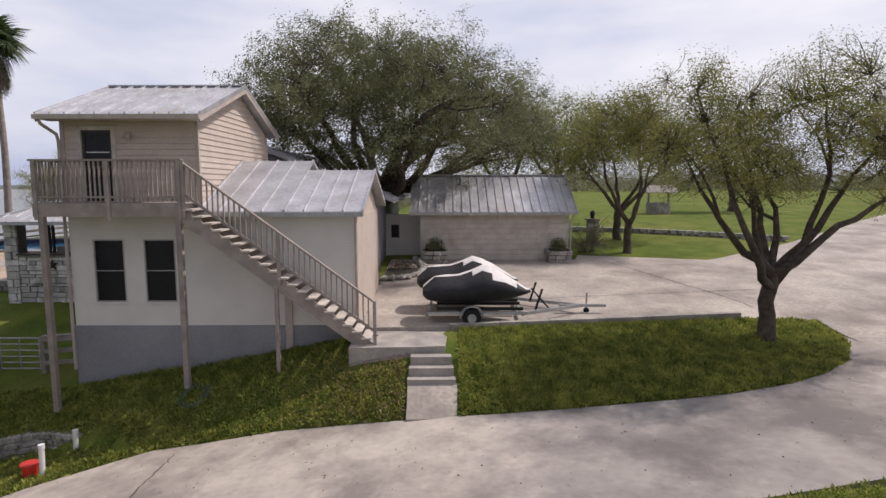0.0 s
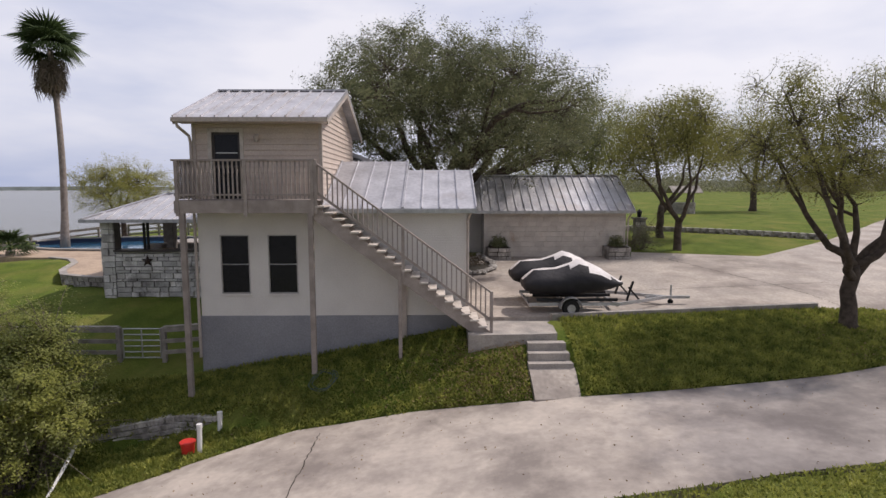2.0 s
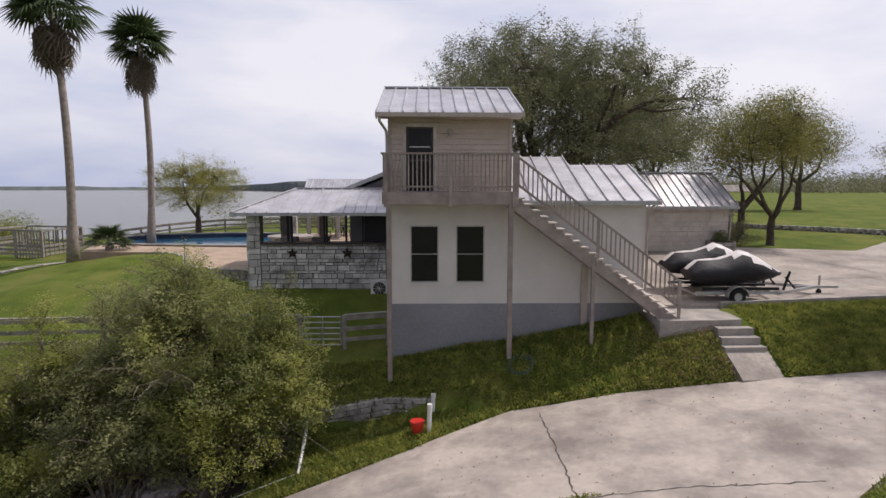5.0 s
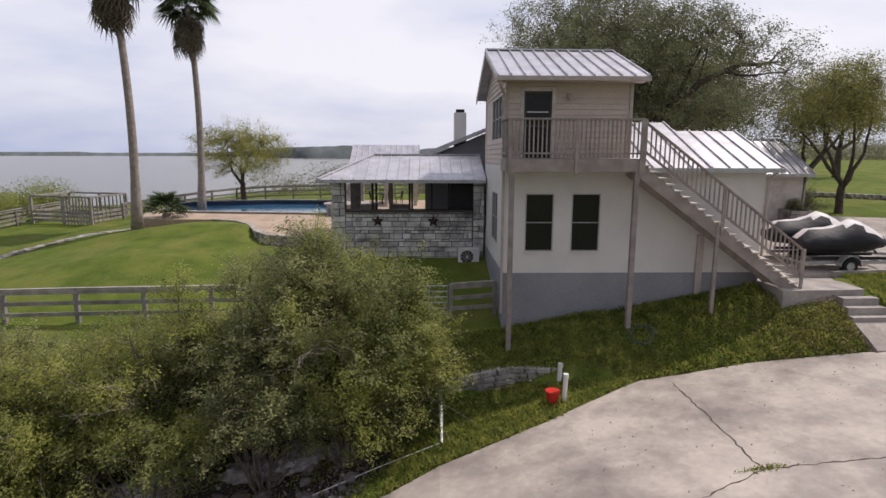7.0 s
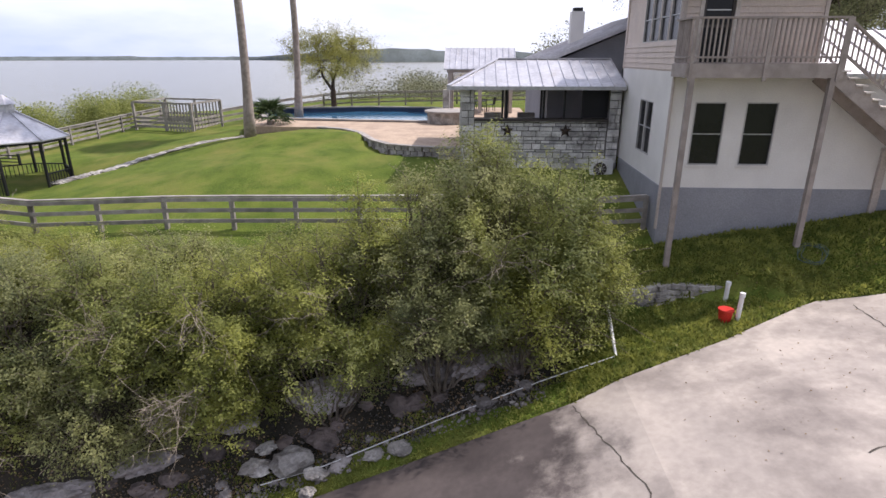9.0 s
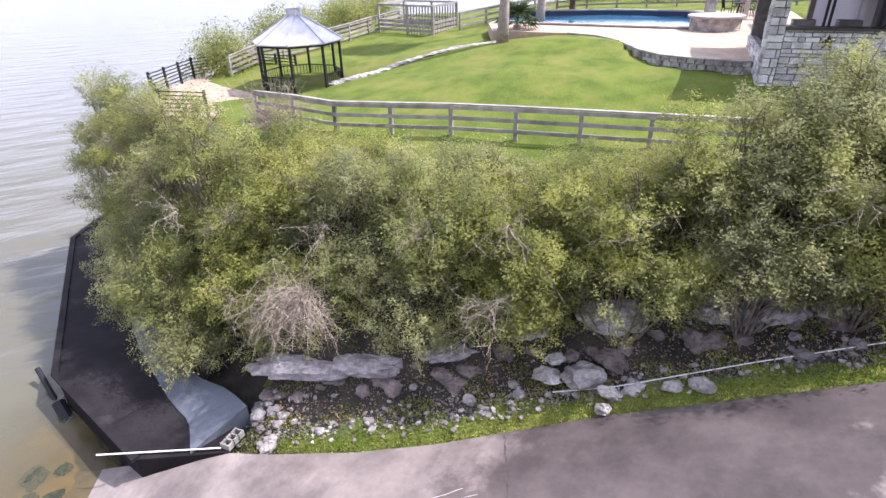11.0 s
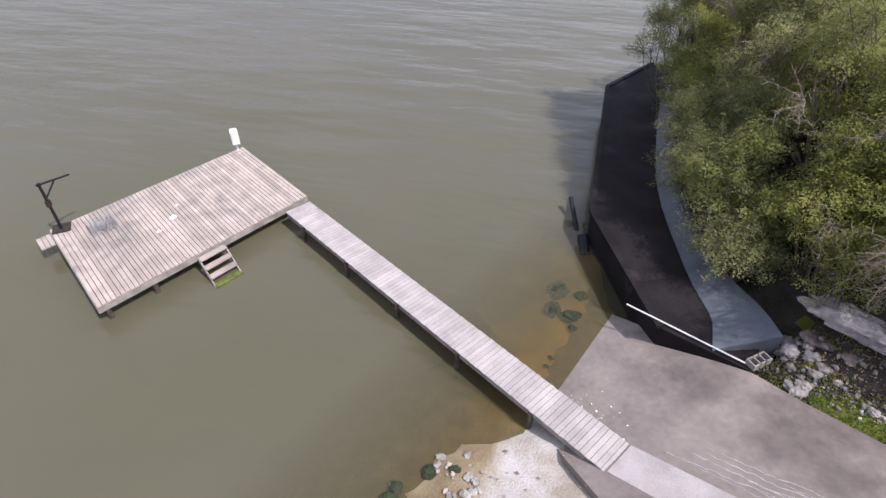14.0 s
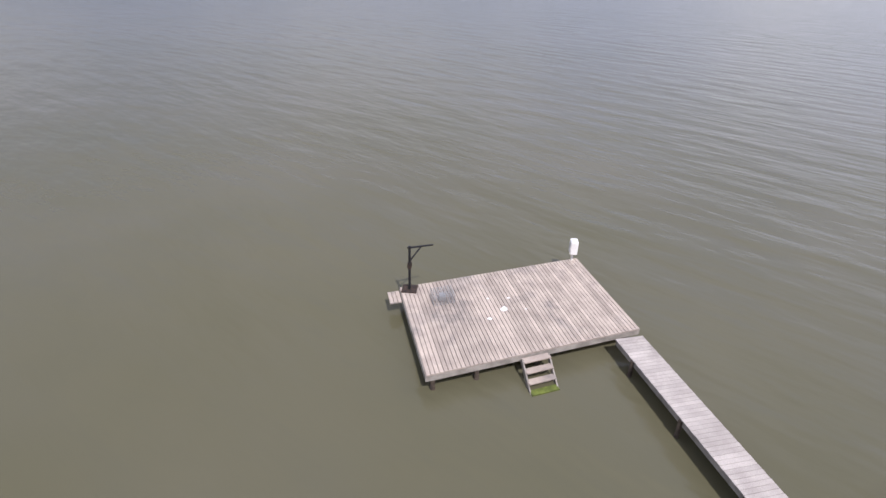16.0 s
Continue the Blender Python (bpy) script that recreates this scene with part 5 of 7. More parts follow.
# ---- bulkhead and apron ----
bulk = thing("bulkhead", (-38, 10, WATER), "near-black concrete apron behind a low sheet-pile wall", "bulkhead")
outer = [(-31.9, 5.2), (-37.4, 6.95), (-46.3, 14.6), (-47.9, 19.0)]
inner = [(-46.4, 20.5), (-43.9, 16.3), (-37.3, 10.2), (-32.4, 7.7), (-30.5, 7.8), (-29.65, 6.3)]
bm = bmesh.new()
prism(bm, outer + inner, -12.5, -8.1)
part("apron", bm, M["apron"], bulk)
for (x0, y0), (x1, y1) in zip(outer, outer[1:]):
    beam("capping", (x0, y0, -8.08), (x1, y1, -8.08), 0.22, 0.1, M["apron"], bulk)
line = []
for (x0, y0), (x1, y1) in zip(inner[:5], inner[1:5]):
    line += [Vector((x0 + (x1 - x0) * k / 5, y0 + (y1 - y0) * k / 5, 0)) for k in range(5)]
line.append(Vector((-30.05, 7.3, 0)))
for _ in range(3):
    line = [line[0]] + [(p + q * 2 + r) / 4 for p, q, r in zip(line, line[1:], line[2:])] + [line[-1]]
bm = bmesh.new()
rows = []
for i, p in enumerate(line):
    d = (line[min(i + 1, len(line) - 1)] - line[max(i - 1, 0)]).normalized()
    o = Vector((d.y, -d.x, 0))
    wd = 0.32 + 1.2 * (i / (len(line) - 1)) ** 5
    rows.append([bm.verts.new(q) for q in (p + o * wd + Vector((0, 0, -8.6)), p + o * wd + Vector((0, 0, -8.06)), p + Vector((0, 0, -7.68)), p - o * 0.3 + Vector((0, 0, -7.62)), p - o * 0.3 + Vector((0, 0, -9)))])
for a, b in zip(rows, rows[1:]):
    for k in range(4):
        bm.faces.new((a[k], b[k], b[k + 1], a[k + 1]))
bm.faces.new(rows[0])
bm.faces.new(rows[-1][::-1])
bmesh.ops.recalc_face_normals(bm, faces=bm.faces)
part("back_wall", bm, M["greywall"], bulk, "sloping blue-grey poured concrete back wall")
hollow = thing("concrete_block", (-29.8, 6.7, -8.1), "grey hollow concrete block lying by the apron", "concrete block")
bm = bmesh.new()
for k in range(4):
    add_box(bm, -29.95, -29.65, 6.35 + k * 0.2, 6.39 + k * 0.2, -8.12, -7.92)
for x in (-29.95, -29.69):
    add_box(bm, x, x + 0.04, 6.39, 6.95, -8.12, -7.92)
bmesh.ops.remove_doubles(bm, verts=bm.verts, dist=0.0005)
part("block", bm, M["kerb"], hollow)
mooring = thing("mooring_post", (-37.0, 6.6, WATER), "dark leaning timber post with a float in the shallows", "post")
bm = bmesh.new()
tube(bm, [(-36.9, 6.5, -9.9), (-39.2, 7.4, -8.7)], [0.09, 0.09], 8)
part("shaft", bm, M["black"], mooring)
bm = bmesh.new()
tube(bm, [(-36.75, 6.45, -9.5), (-37.3, 6.65, -9.0)], [0.2, 0.2], 10)
part("float", bm, M["black"], mooring)
pipe = thing("white_pipe", (-31.6, 6.2, -8), "long white plastic pipe lying across the apron", "pipe")
bm = bmesh.new()
tube(bm, [(-33.0, 4.9, -8.02), (-29.9, 6.3, -8.02)], [0.024, 0.024], 8)
part("pipe", bm, M["white"], pipe)


# ---- trees and bushes ----
M["twig"] = mat("brown_twig", (0.21, 0.175, 0.135), (0.11, 0.09, 0.07), 0.95, scale=5)

def leaves(name, points, size, material, parent, rng, label="", droop=0.0, slim=0.45, kind="", facing=None):
    """Many small leaves, a diamond each, at the points."""
    n = len(points)
    a = rng.uniform(0, 2 * np.pi, n)
    e = rng.uniform(-0.9, 0.7, n) - droop
    d = np.stack([np.cos(a) * np.cos(e), np.sin(a) * np.cos(e), np.sin(e)], -1)
    aim = rng.normal(size=(n, 3))
    if facing is not None:
        d = d - 0.6 * (d * facing).sum(1)[:, None] * facing
        aim = np.cross(facing + 0.45 * aim, d) + 1e-6
        w = aim
    else:
        w = np.cross(d, aim)
    w /= np.linalg.norm(w, axis=1)[:, None] + 1e-9
    s = size * rng.uniform(0.6, 1.35, n)[:, None]
    verts = np.stack([points, points + d * s * 0.5 + w * s * slim * 0.5, points + d * s, points + d * s * 0.5 - w * s * slim * 0.5], 1).reshape(-1, 3)
    me = bpy.data.meshes.new(name)
    me.vertices.add(4 * n)
    me.vertices.foreach_set("co", verts.astype(np.float32).ravel())
    me.loops.add(4 * n)
    me.loops.foreach_set("vertex_index", np.arange(4 * n, dtype=np.int32))
    me.polygons.add(n)
    me.polygons.foreach_set("loop_start", np.arange(0, 4 * n, 4, dtype=np.int32))
    me.polygons.foreach_set("loop_total", np.full(n, 4, dtype=np.int32))
    me.update()
    ob = obj(name, me, material, parent, label)
    if kind:
        ob["kind"] = kind
    return ob


def bent(rng, p, q, n, amount):
    """Points from p to q on a wandering line."""
    p, q = np.array(p, float), np.array(q, float)
    ln = np.linalg.norm(q - p)
    off = rng.normal(size=3) * ln * amount
    return [p + (q - p) * t + off * math.sin(math.pi * t) + rng.normal(size=3) * ln * 0.012 * (0 < t < 1) for t in np.linspace(0, 1, n)]


def lobed_tree(name, base, label, seed, trunk_h, trunk_r, lobes, clumps, per, leaf, size, spray=0.55, lean=(0, 0), category="tree", bark=None, fork_at=(0.75, 1.0)):
    """A tree: trunk, a limb into every lobe of the crown, twigs to the leaf clumps, and the leaves."""
    rng = np.random.default_rng(seed)
    t = thing(name, base, label, category)
    b = np.array(base, float)
    top = b + np.array([lean[0], lean[1], trunk_h])
    bm = bmesh.new()
    tr = bent(rng, b - np.array([0, 0, 0.3]), top, 6, 0.04)
    tube(bm, tr, [trunk_r * k for k in (1.55, 1.12, 1.0, 0.95, 0.95, 0.8)], 12)
    nodes, weight = [], np.array([lb[3] * lb[4] * lb[5] for lb in lobes])
    for lb in lobes:
        c = b + np.array(lb[:3])
        st = b + (top - b) * rng.uniform(*fork_at)
        ln = bent(rng, st, c, 9, 0.10)
        tube(bm, ln, [trunk_r * 0.62 * (1 - 0.82 * k / 8) for k in range(9)], 8)
        nodes += [(p, trunk_r * 0.62 * (1 - 0.82 * k / 8)) for k, p in enumerate(ln) if k > 2]
        for _ in range(5):
            p0, r0 = nodes[-1 - int(rng.integers(0, 5))]
            q = rng.normal(size=3)
            q /= np.linalg.norm(q)
            e = c + q * np.array(lb[3:]) * 0.72
            bl = bent(rng, p0, e, 6, 0.10)
            tube(bm, bl, [r0 * 0.6 * (1 - 0.8 * k / 5) + 0.006 for k in range(6)], 6)
            nodes += [(p, r0 * 0.6 * (1 - 0.8 * k / 5) + 0.006) for k, p in enumerate(bl) if k > 1]
    pos = np.array([p for p, _ in nodes])
    cs, outs = [], []
    for i in rng.choice(len(lobes), clumps, p=weight / weight.sum()):
        lb = lobes[i]
        q = rng.normal(size=3)
        q /= np.linalg.norm(q)
        r = rng.uniform(0.25, 1.0) ** 0.45 * (1 + 0.55 * noise.noise((q[0] * 2.4 + seed + i, q[1] * 2.4, q[2] * 2.4)))
        c = b + np.array(lb[:3]) + q * np.array(lb[3:]) * r
        cs.append(c)
        outs.append(q)
        k = int(np.argmin(((pos - c) ** 2).sum(1)))
        tube(bm, bent(rng, pos[k], c + q * 0.2, 4, 0.12), [max(0.008, min(0.02, nodes[k][1] * 0.4)), 0.009, 0.006, 0.003], 4)
    part("trunk", bm, bark or M["bark"], t, smooth=True)
    cs, outs = np.repeat(np.array(cs), per, 0), np.repeat(np.array(outs), per, 0)
    n = len(cs)
    pts = cs + outs * rng.uniform(-0.6, 0.6, n)[:, None] * spray + rng.normal(size=(n, 3)) * spray * 0.42 * np.array([1, 1, 0.8])
    leaves("crown", pts, size, leaf, t, rng, facing=outs)
    return t


def bank_bush(name, base, label, seed, rx, ry, hz, plumes, per, leaf, size, foot=None, category="bush"):
    """A many-stemmed bush: lobes over an uneven dome, each one a spray of leafy plumes that arch out of it."""
    rng = np.random.default_rng(seed)
    t = thing(name, base, label, category)
    b = np.array(base, float)
    foot = b[2] - 0.3 if foot is None else foot
    lobes = []
    for k in range(28):
        a, e = k * 2.4 + rng.uniform(-0.5, 0.5), math.asin(rng.uniform(0.05, 1.0))
        g = rng.uniform(0.6, 0.95)
        lobes.append((np.array([math.cos(a) * math.cos(e) * rx * g, math.sin(a) * math.cos(e) * ry * g, (0.1 + 0.8 * math.sin(e) * g) * hz]), rng.uniform(0.32, 0.8)))
    bm = bmesh.new()
    pts, outs = [], []
    share = np.array([r * r for _, r in lobes])
    for i in rng.choice(len(lobes), plumes, p=share / share.sum()):
        c, r = lobes[i]
        q = rng.normal(size=3)
        q /= np.linalg.norm(q)
        q[2] = q[2] * 0.75 + 0.25
        st = b + c + q * r * rng.uniform(0.2, 0.85)
        d = q * 0.8 + np.array([0, 0, 0.35]) + c / np.array([rx, ry, hz]) * 0.3
        d /= np.linalg.norm(d)
        ln = rng.uniform(0.45, 0.95)
        u = rng.uniform(0.0, 1.0, per)
        bow = np.array([0, 0, -0.32 * ln])
        wide = 0.13 * (1.15 - u)[:, None] + 0.035
        pp = st + d * (ln * u)[:, None] + bow * (u ** 2)[:, None] + rng.normal(size=(per, 3)) * wide
        pp[:, 2] = np.maximum(pp[:, 2], b[2] + 0.05)
        pts.append(pp)
        outs.append(np.repeat((d + np.array([0, 0, 0.25]))[None], per, 0))
        if rng.random() < 0.4:
            tube(bm, [st - d * 0.25, st + d * ln * 0.5 + bow * 0.25, st + d * ln + bow, st + d * (ln + 0.15 * rng.random()) + bow * 1.2], [0.011, 0.008, 0.005, 0.003], 4)
    for c, r in lobes:
        tube(bm, bent(rng, (b[0] + c[0] * 0.15, b[1] + c[1] * 0.15, foot), b + c, 6, 0.06), [0.034, 0.03, 0.026, 0.02, 0.015, 0.01], 6)
        for _ in range(3):
            e = b + c + rng.normal(size=3) * r * 0.6
            tube(bm, bent(rng, b + c * 0.75, e, 4, 0.1), [0.02, 0.014, 0.009, 0.005], 5)
    part("stem", bm, M["twig"], t, "thin brown twigs")
    pts, outs = np.concatenate(pts), np.concatenate(outs)
    outs /= np.linalg.norm(outs, axis=1)[:, None]
    leaves("crown", pts, size, leaf, t, rng, facing=outs, slim=0.4)
    return t


def dead_bush(base, seed, n, length, droop, label, spread=1.0, aim=None):
    """Bleached bare twigs that arch over and hang."""
    rng = np.random.default_rng(seed)
    t = thing("dead_bush", base, label, "dead bush")
    bm, bt = bmesh.new(), bmesh.new()
    b = np.array(base, float)
    for i in range(n):
        a = rng.uniform(0, 2 * np.pi)
        d = np.array([math.cos(a) * spread, math.sin(a) * spread, rng.uniform(0.3, 1.2)])
        if aim is not None:
            d = np.array(aim) + rng.normal(size=3) * np.array([0.55, 0.3, 0.35])
        d /= np.linalg.norm(d)
        ln = length * rng.uniform(0.5, 1.1)
        p, pts = b.copy() + rng.normal(size=3) * 0.06, []
        for k in range(7):
            pts.append(p.copy())
            p = p + d * ln / 6
            d = d + np.array([0, 0, -droop * (0.3 + 0.25 * k)]) + rng.normal(size=3) * 0.22
            d /= np.linalg.norm(d)
        tube(bm, pts, [0.013, 0.010, 0.008, 0.007, 0.005, 0.004, 0.003], 4)
        for k in (1, 1, 2, 2, 3, 3, 4, 4, 5, 5):
            e = pts[k] + rng.normal(size=3) * 0.25 * length / 2 + np.array([0, 0, -0.1])
            tube(bt, bent(rng, pts[k], e, 4, 0.1), [0.006, 0.005, 0.004, 0.002], 3)
    part("stem", bm, M["dead"], t)
    part("twig", bt, M["dead"], t)["kind"] = "stuff"
    return t


lobed_tree("live_oak_tree", (-3.5, 28.6, gz(-3.5, 28.6)), "large dark-leaved live oak spreading over the roofs", 5, 3.2, 0.42,
           [(-2.7, -5.0, 7.7, 2.8, 3.0, 2.2), (-4.4, -3.0, 6.8, 2.2, 2.4, 1.6), (-0.6, -2.5, 8.8, 3.4, 3.4, 2.5), (-2.2, 1.0, 9.2, 3.6, 3.6, 2.6), (3.0, 0, 8.6, 3.8, 3.8, 2.7), (6.0, 3.6, 7.0, 3.2, 3.2, 2.3), (-0.8, -2.5, 5.6, 3.6, 3.0, 1.9), (1.8, 2.5, 8.2, 4.4, 3.6, 3.0), (-3.6, -2.0, 6.6, 3.0, 3.0, 2.2), (3.6, -1.5, 5.4, 3.2, 2.8, 1.7), (6.4, 1.5, 5.2, 2.6, 2.4, 1.5), (7.6, 6.5, 8.4, 3.0, 2.8, 2.2), (5.4, -5.0, 7.2, 2.2, 2.2, 1.6), (2.6, -4.6, 8.0, 2.6, 2.6, 2.0), (1.2, -4.2, 5.4, 2.4, 2.0, 1.5), (8.4, 3.0, 6.0, 2.2, 2.2, 1.7)],
           3900, 52, M["oakleaf"], 0.12, spray=0.40)
lobed_tree("young_tree", (9.13, 15.4, gz(9.13, 15.4)), "small tree with forked dark limbs and thin spring leaves", 12, 1.95, 0.22,
           [(-2.6, 0, 5.2, 1.6, 1.5, 1.1), (-2.2, 0.3, 7.0, 1.3, 1.2, 0.9), (-0.8, 0.6, 6.2, 1.4, 1.5, 1.1), (1.0, -0.3, 6.7, 1.7, 1.6, 1.4), (2.9, 0.2, 5.6, 1.7, 1.6, 1.4), (0.2, 1.2, 4.9, 1.9, 1.6, 1.0), (-1.3, -1.0, 4.8, 1.4, 1.3, 0.8), (4.2, 0.4, 4.4, 1.3, 1.2, 0.9)],
           1500, 58, M["springleaf"], 0.066, spray=0.36)
lobed_tree("young_tree", (9.3, 28.2, gz(9.3, 28.2)), "leafy two-stemmed tree in fresh spring green beside the drive", 21, 1.7, 0.2,
           [(-1.5, 0, 5.8, 2.0, 2.1, 1.7), (1.3, 0.3, 5.7, 2.1, 2.0, 1.6), (0.2, 0.4, 7.2, 1.9, 1.8, 1.3), (-2.6, 0.2, 4.5, 1.4, 1.4, 1.0)], 700, 36, M["springleaf"], 0.12, spray=0.6)
lobed_tree("young_tree", (10.2, 32.8, gz(10.2, 32.8)), "leafy tree in fresh spring green on the lawn", 22, 2.0, 0.22,
           [(-1.0, 0, 6.0, 2.4, 2.2, 2.0), (1.6, 0.3, 6.2, 2.4, 2.2, 2.0), (3.2, 0.4, 5.4, 1.9, 1.8, 1.6)], 560, 34, M["springleaf"], 0.13, spray=0.65)
lobed_tree("young_tree", (8.2, 43.0, gz(8.2, 43.0)), "grey-olive thin-leaved tree behind the garage", 26, 2.6, 0.24,
           [(-2.2, 0, 7.2, 2.6, 2.4, 2.0), (1.2, 0.3, 8.2, 2.6, 2.4, 1.9), (0.0, 0.4, 5.4, 2.6, 2.2, 1.5), (3.4, 0.2, 6.4, 2.0, 2.0, 1.6)], 520, 34, M["bushleaf_b"], 0.15, spray=0.7)
lobed_tree("young_tree", (4.5, 39.5, gz(4.5, 39.5)), "olive-green tree behind the garage", 24, 2.4, 0.25,
           [(-1.8, 0, 5.6, 2.8, 2.6, 2.4), (1.8, 0.3, 6.3, 3.0, 2.6, 2.5), (4.2, 0.4, 5.0, 2.3, 2.2, 1.8)], 560, 34, M["bushleaf"], 0.15, spray=0.7)
lobed_tree("young_tree", (27.3, 53.2, gz(27.3, 53.2)), "leafy tree in fresh spring green far across the lawn", 23, 2.8, 0.3,
           [(-2.0, 0, 6.2, 3.0, 2.8, 2.4), (2.0, 0.3, 6.2, 3.0, 2.8, 2.4), (0.2, 0.4, 8.2, 2.6, 2.5, 2.2)], 520, 30, M["springleaf"], 0.17, spray=0.8)
lobed_tree("mesquite_tree", (-26.7, 40.2, gz(-26.7, 40.2)), "round-headed yellow-green tree by the lake fence", 31, 1.6, 0.2,
           [(0, 0, 3.6, 3.6, 3.4, 1.7), (-1.0, 0, 4.5, 2.6, 2.6, 1.5), (1.2, 0.3, 4.4, 2.6, 2.6, 1.5)], 620, 60, M["mesquiteleaf"], 0.10, spray=0.42)

# plan, radii and top of each bush; the last number is the height where its leaves begin
BUSHES = [(-15.2, 12.7, 2.4, 2.1, 2.1, -2.6), (-17.3, 12.3, 2.2, 1.9, 1.3, -3.4), (-19.6, 12.1, 2.2, 1.9, 0.6, -3.6), (-13.9, 12.9, 1.5, 1.5, 1.3, -2.5), (-16.2, 12.9, 2.0, 1.6, 1.9, -2.6), (-22.6, 11.8, 2.2, 1.9, -0.4, -3.8), (-25.2, 11.7, 2.3, 1.9, -0.8, -4.0), (-28.0, 11.6, 2.3, 2.0, -0.8, -4.2),
          (-30.6, 11.6, 2.4, 2.1, -0.5, -4.6), (-33.2, 11.6, 2.5, 2.3, 0.0, -5.2), (-36.0, 12.8, 2.6, 2.4, 0.1, -5.6), (-38.8, 14.3, 2.5, 2.4, -0.1, -6.0), (-41.2, 15.6, 2.4, 2.2, -0.3, -5.4), (-43.2, 16.0, 2.4, 1.8, -0.5, -6.8), (-43.9, 19.0, 2.0, 2.2, -1.6, -7.6),
          (-33.9, 9.3, 2.0, 1.4, -4.3, -7.0), (-36.4, 11.0, 1.9, 1.5, -3.2, -6.6), (-31.2, 10.0, 1.8, 1.4, -3.3, -6.2), (-28.6, 10.2, 1.8, 1.4, -3.0, -5.8), (-25.6, 10.3, 1.8, 1.4, -2.8, -5.6), (-22.8, 10.6, 1.8, 1.3, -2.4, -5.0), (-20.0, 11.1, 1.7, 1.2, -1.8, -4.0), (-17.2, 11.4, 1.7, 1.2, -1.0, -3.4), (-15.0, 11.6, 1.7, 1.1, -0.5, -3.6), (-14.0, 12.0, 1.2, 1.0, -0.4, -3.0),
          (-35.4, 10.0, 1.7, 1.3, -4.0, -7.0), (-30.0, 9.4, 1.3, 1.0, -4.4, -6.4), (-38.6, 12.6, 1.6, 1.4, -3.6, -6.8), (-16.2, 13.6, 1.8, 1.2, 0.6, -2.4), (-13.7, 12.5, 1.1, 1.1, 0.4, -2.6), (-24.0, 12.9, 1.8, 1.2, -1.0, -3.4), (-27.0, 12.8, 1.8, 1.2, -1.1, -3.4), (-18.8, 13.9, 1.7, 0.9, -0.5, -2.2), (-21.6, 13.7, 1.7, 0.9, -0.8, -2.4), (-25.0, 13.9, 1.7, 0.9, -1.1, -2.4), (-28.4, 13.9, 1.7, 0.9, -1.1, -2.6), (-31.4, 13.9, 1.7, 1.0, -0.8, -2.8), (-32.6, 8.5, 1.3, 0.9, -6.0, -7.3)]
for i, (x, y, rx, ry, top, low) in enumerate(BUSHES):
    top, low = sunk(top, x, y), sunk(low, x, y)
    bank_bush("bush", (x, y, low), ("tall olive-green scrub bush on the bank", "grey-green scrub bush with bare twigs on the bank", "bright yellow-green scrub bush on the bank")[i % 3], 100 + i, rx, ry, (top - low - 0.35) / 0.8, int(70 * rx * ry + 24 * (top - low) * (rx + ry) / 2) + 60, 70, M[("bushleaf", "bushleaf_b", "bushleaf_c")[i % 3]], 0.082, min(low, gz(x, y)) - 0.2)
dead_bush((-28.3, 9.2, -4.35), 71, 110, 2.5, 0.36, "weeping bleached dead bush hanging over the bank", aim=(0.0, -0.9, 0.25))
dead_bush((-22.6, 9.6, -3.45), 72, 10, 2.2, 0.05, "bare bleached branch lying out over the bank", aim=(-0.6, -0.8, -0.4))
dead_bush((-33.4, 15.3, gz(-33.4, 15.3) + 0.2), 73, 90, 2.5, 0.03, "leafless purplish thicket beside the fence", spread=0.7)
dead_bush((-20.0, 13.0, gz(-20.0, 13.0) + 1.6), 74, 20, 1.8, 0.05, "bare grey twigs among the bushes")
rd = random.Random(31)
for k in range(12):
    x, y, rx, ry, top, low = BUSHES[(0, 2, 5, 6, 7, 8, 9, 10, 11, 12, 17, 20)[k]]
    dead_bush((x + rd.uniform(-0.5, 0.5), y - 0.7 * ry, sunk(low + (top - low) * rd.uniform(0.4, 0.65), x, y)), 80 + k, 9, 1.5, 0.08, "pale bare twigs standing out of the bushes", aim=(rd.uniform(-0.6, 0.6), -0.7, rd.uniform(0.0, 0.8)))


# ---- palms ----
def frond_mesh(name, material, blades, radius, droop):
    """A fan palm leaf: a stalk, and blades that fold and hang at the tips."""
    v, f = [], []
    v += [(0, 0.015, 0), (0, -0.015, 0), (0.75, -0.012, 0.02), (0.75, 0.012, 0.02)]
    f.append((0, 1, 2, 3))
    for k in range(blades):
        a = radians(-105 + 210 * k / (blades - 1))
        b0, b1 = a - 0.075, a + 0.075
        r = radius * (0.8 + 0.2 * math.cos(a))
        i = len(v)
        v += [(0.75, 0, 0.02), (0.75 + 0.55 * r * math.cos(b0), 0.55 * r * math.sin(b0), 0.0), (0.75 + 0.55 * r * math.cos(a), 0.55 * r * math.sin(a), 0.05), (0.75 + 0.55 * r * math.cos(b1), 0.55 * r * math.sin(b1), 0.0), (0.75 + r * math.cos(a), r * math.sin(a), -droop * r)]
        f += [(i, i + 1, i + 2), (i, i + 2, i + 3), (i + 1, i + 4, i + 2), (i + 2, i + 4, i + 3)]
    me = bpy.data.meshes.new(name)
    me.from_pydata(v, [], f)
    me.materials.append(material)
    return me


GREEN_FROND, DRY_FROND = frond_mesh("frond", M["palmleaf"], 20, 1.35, 0.35), frond_mesh("dry_frond", M["deadpalm"], 14, 1.2, 0.6)


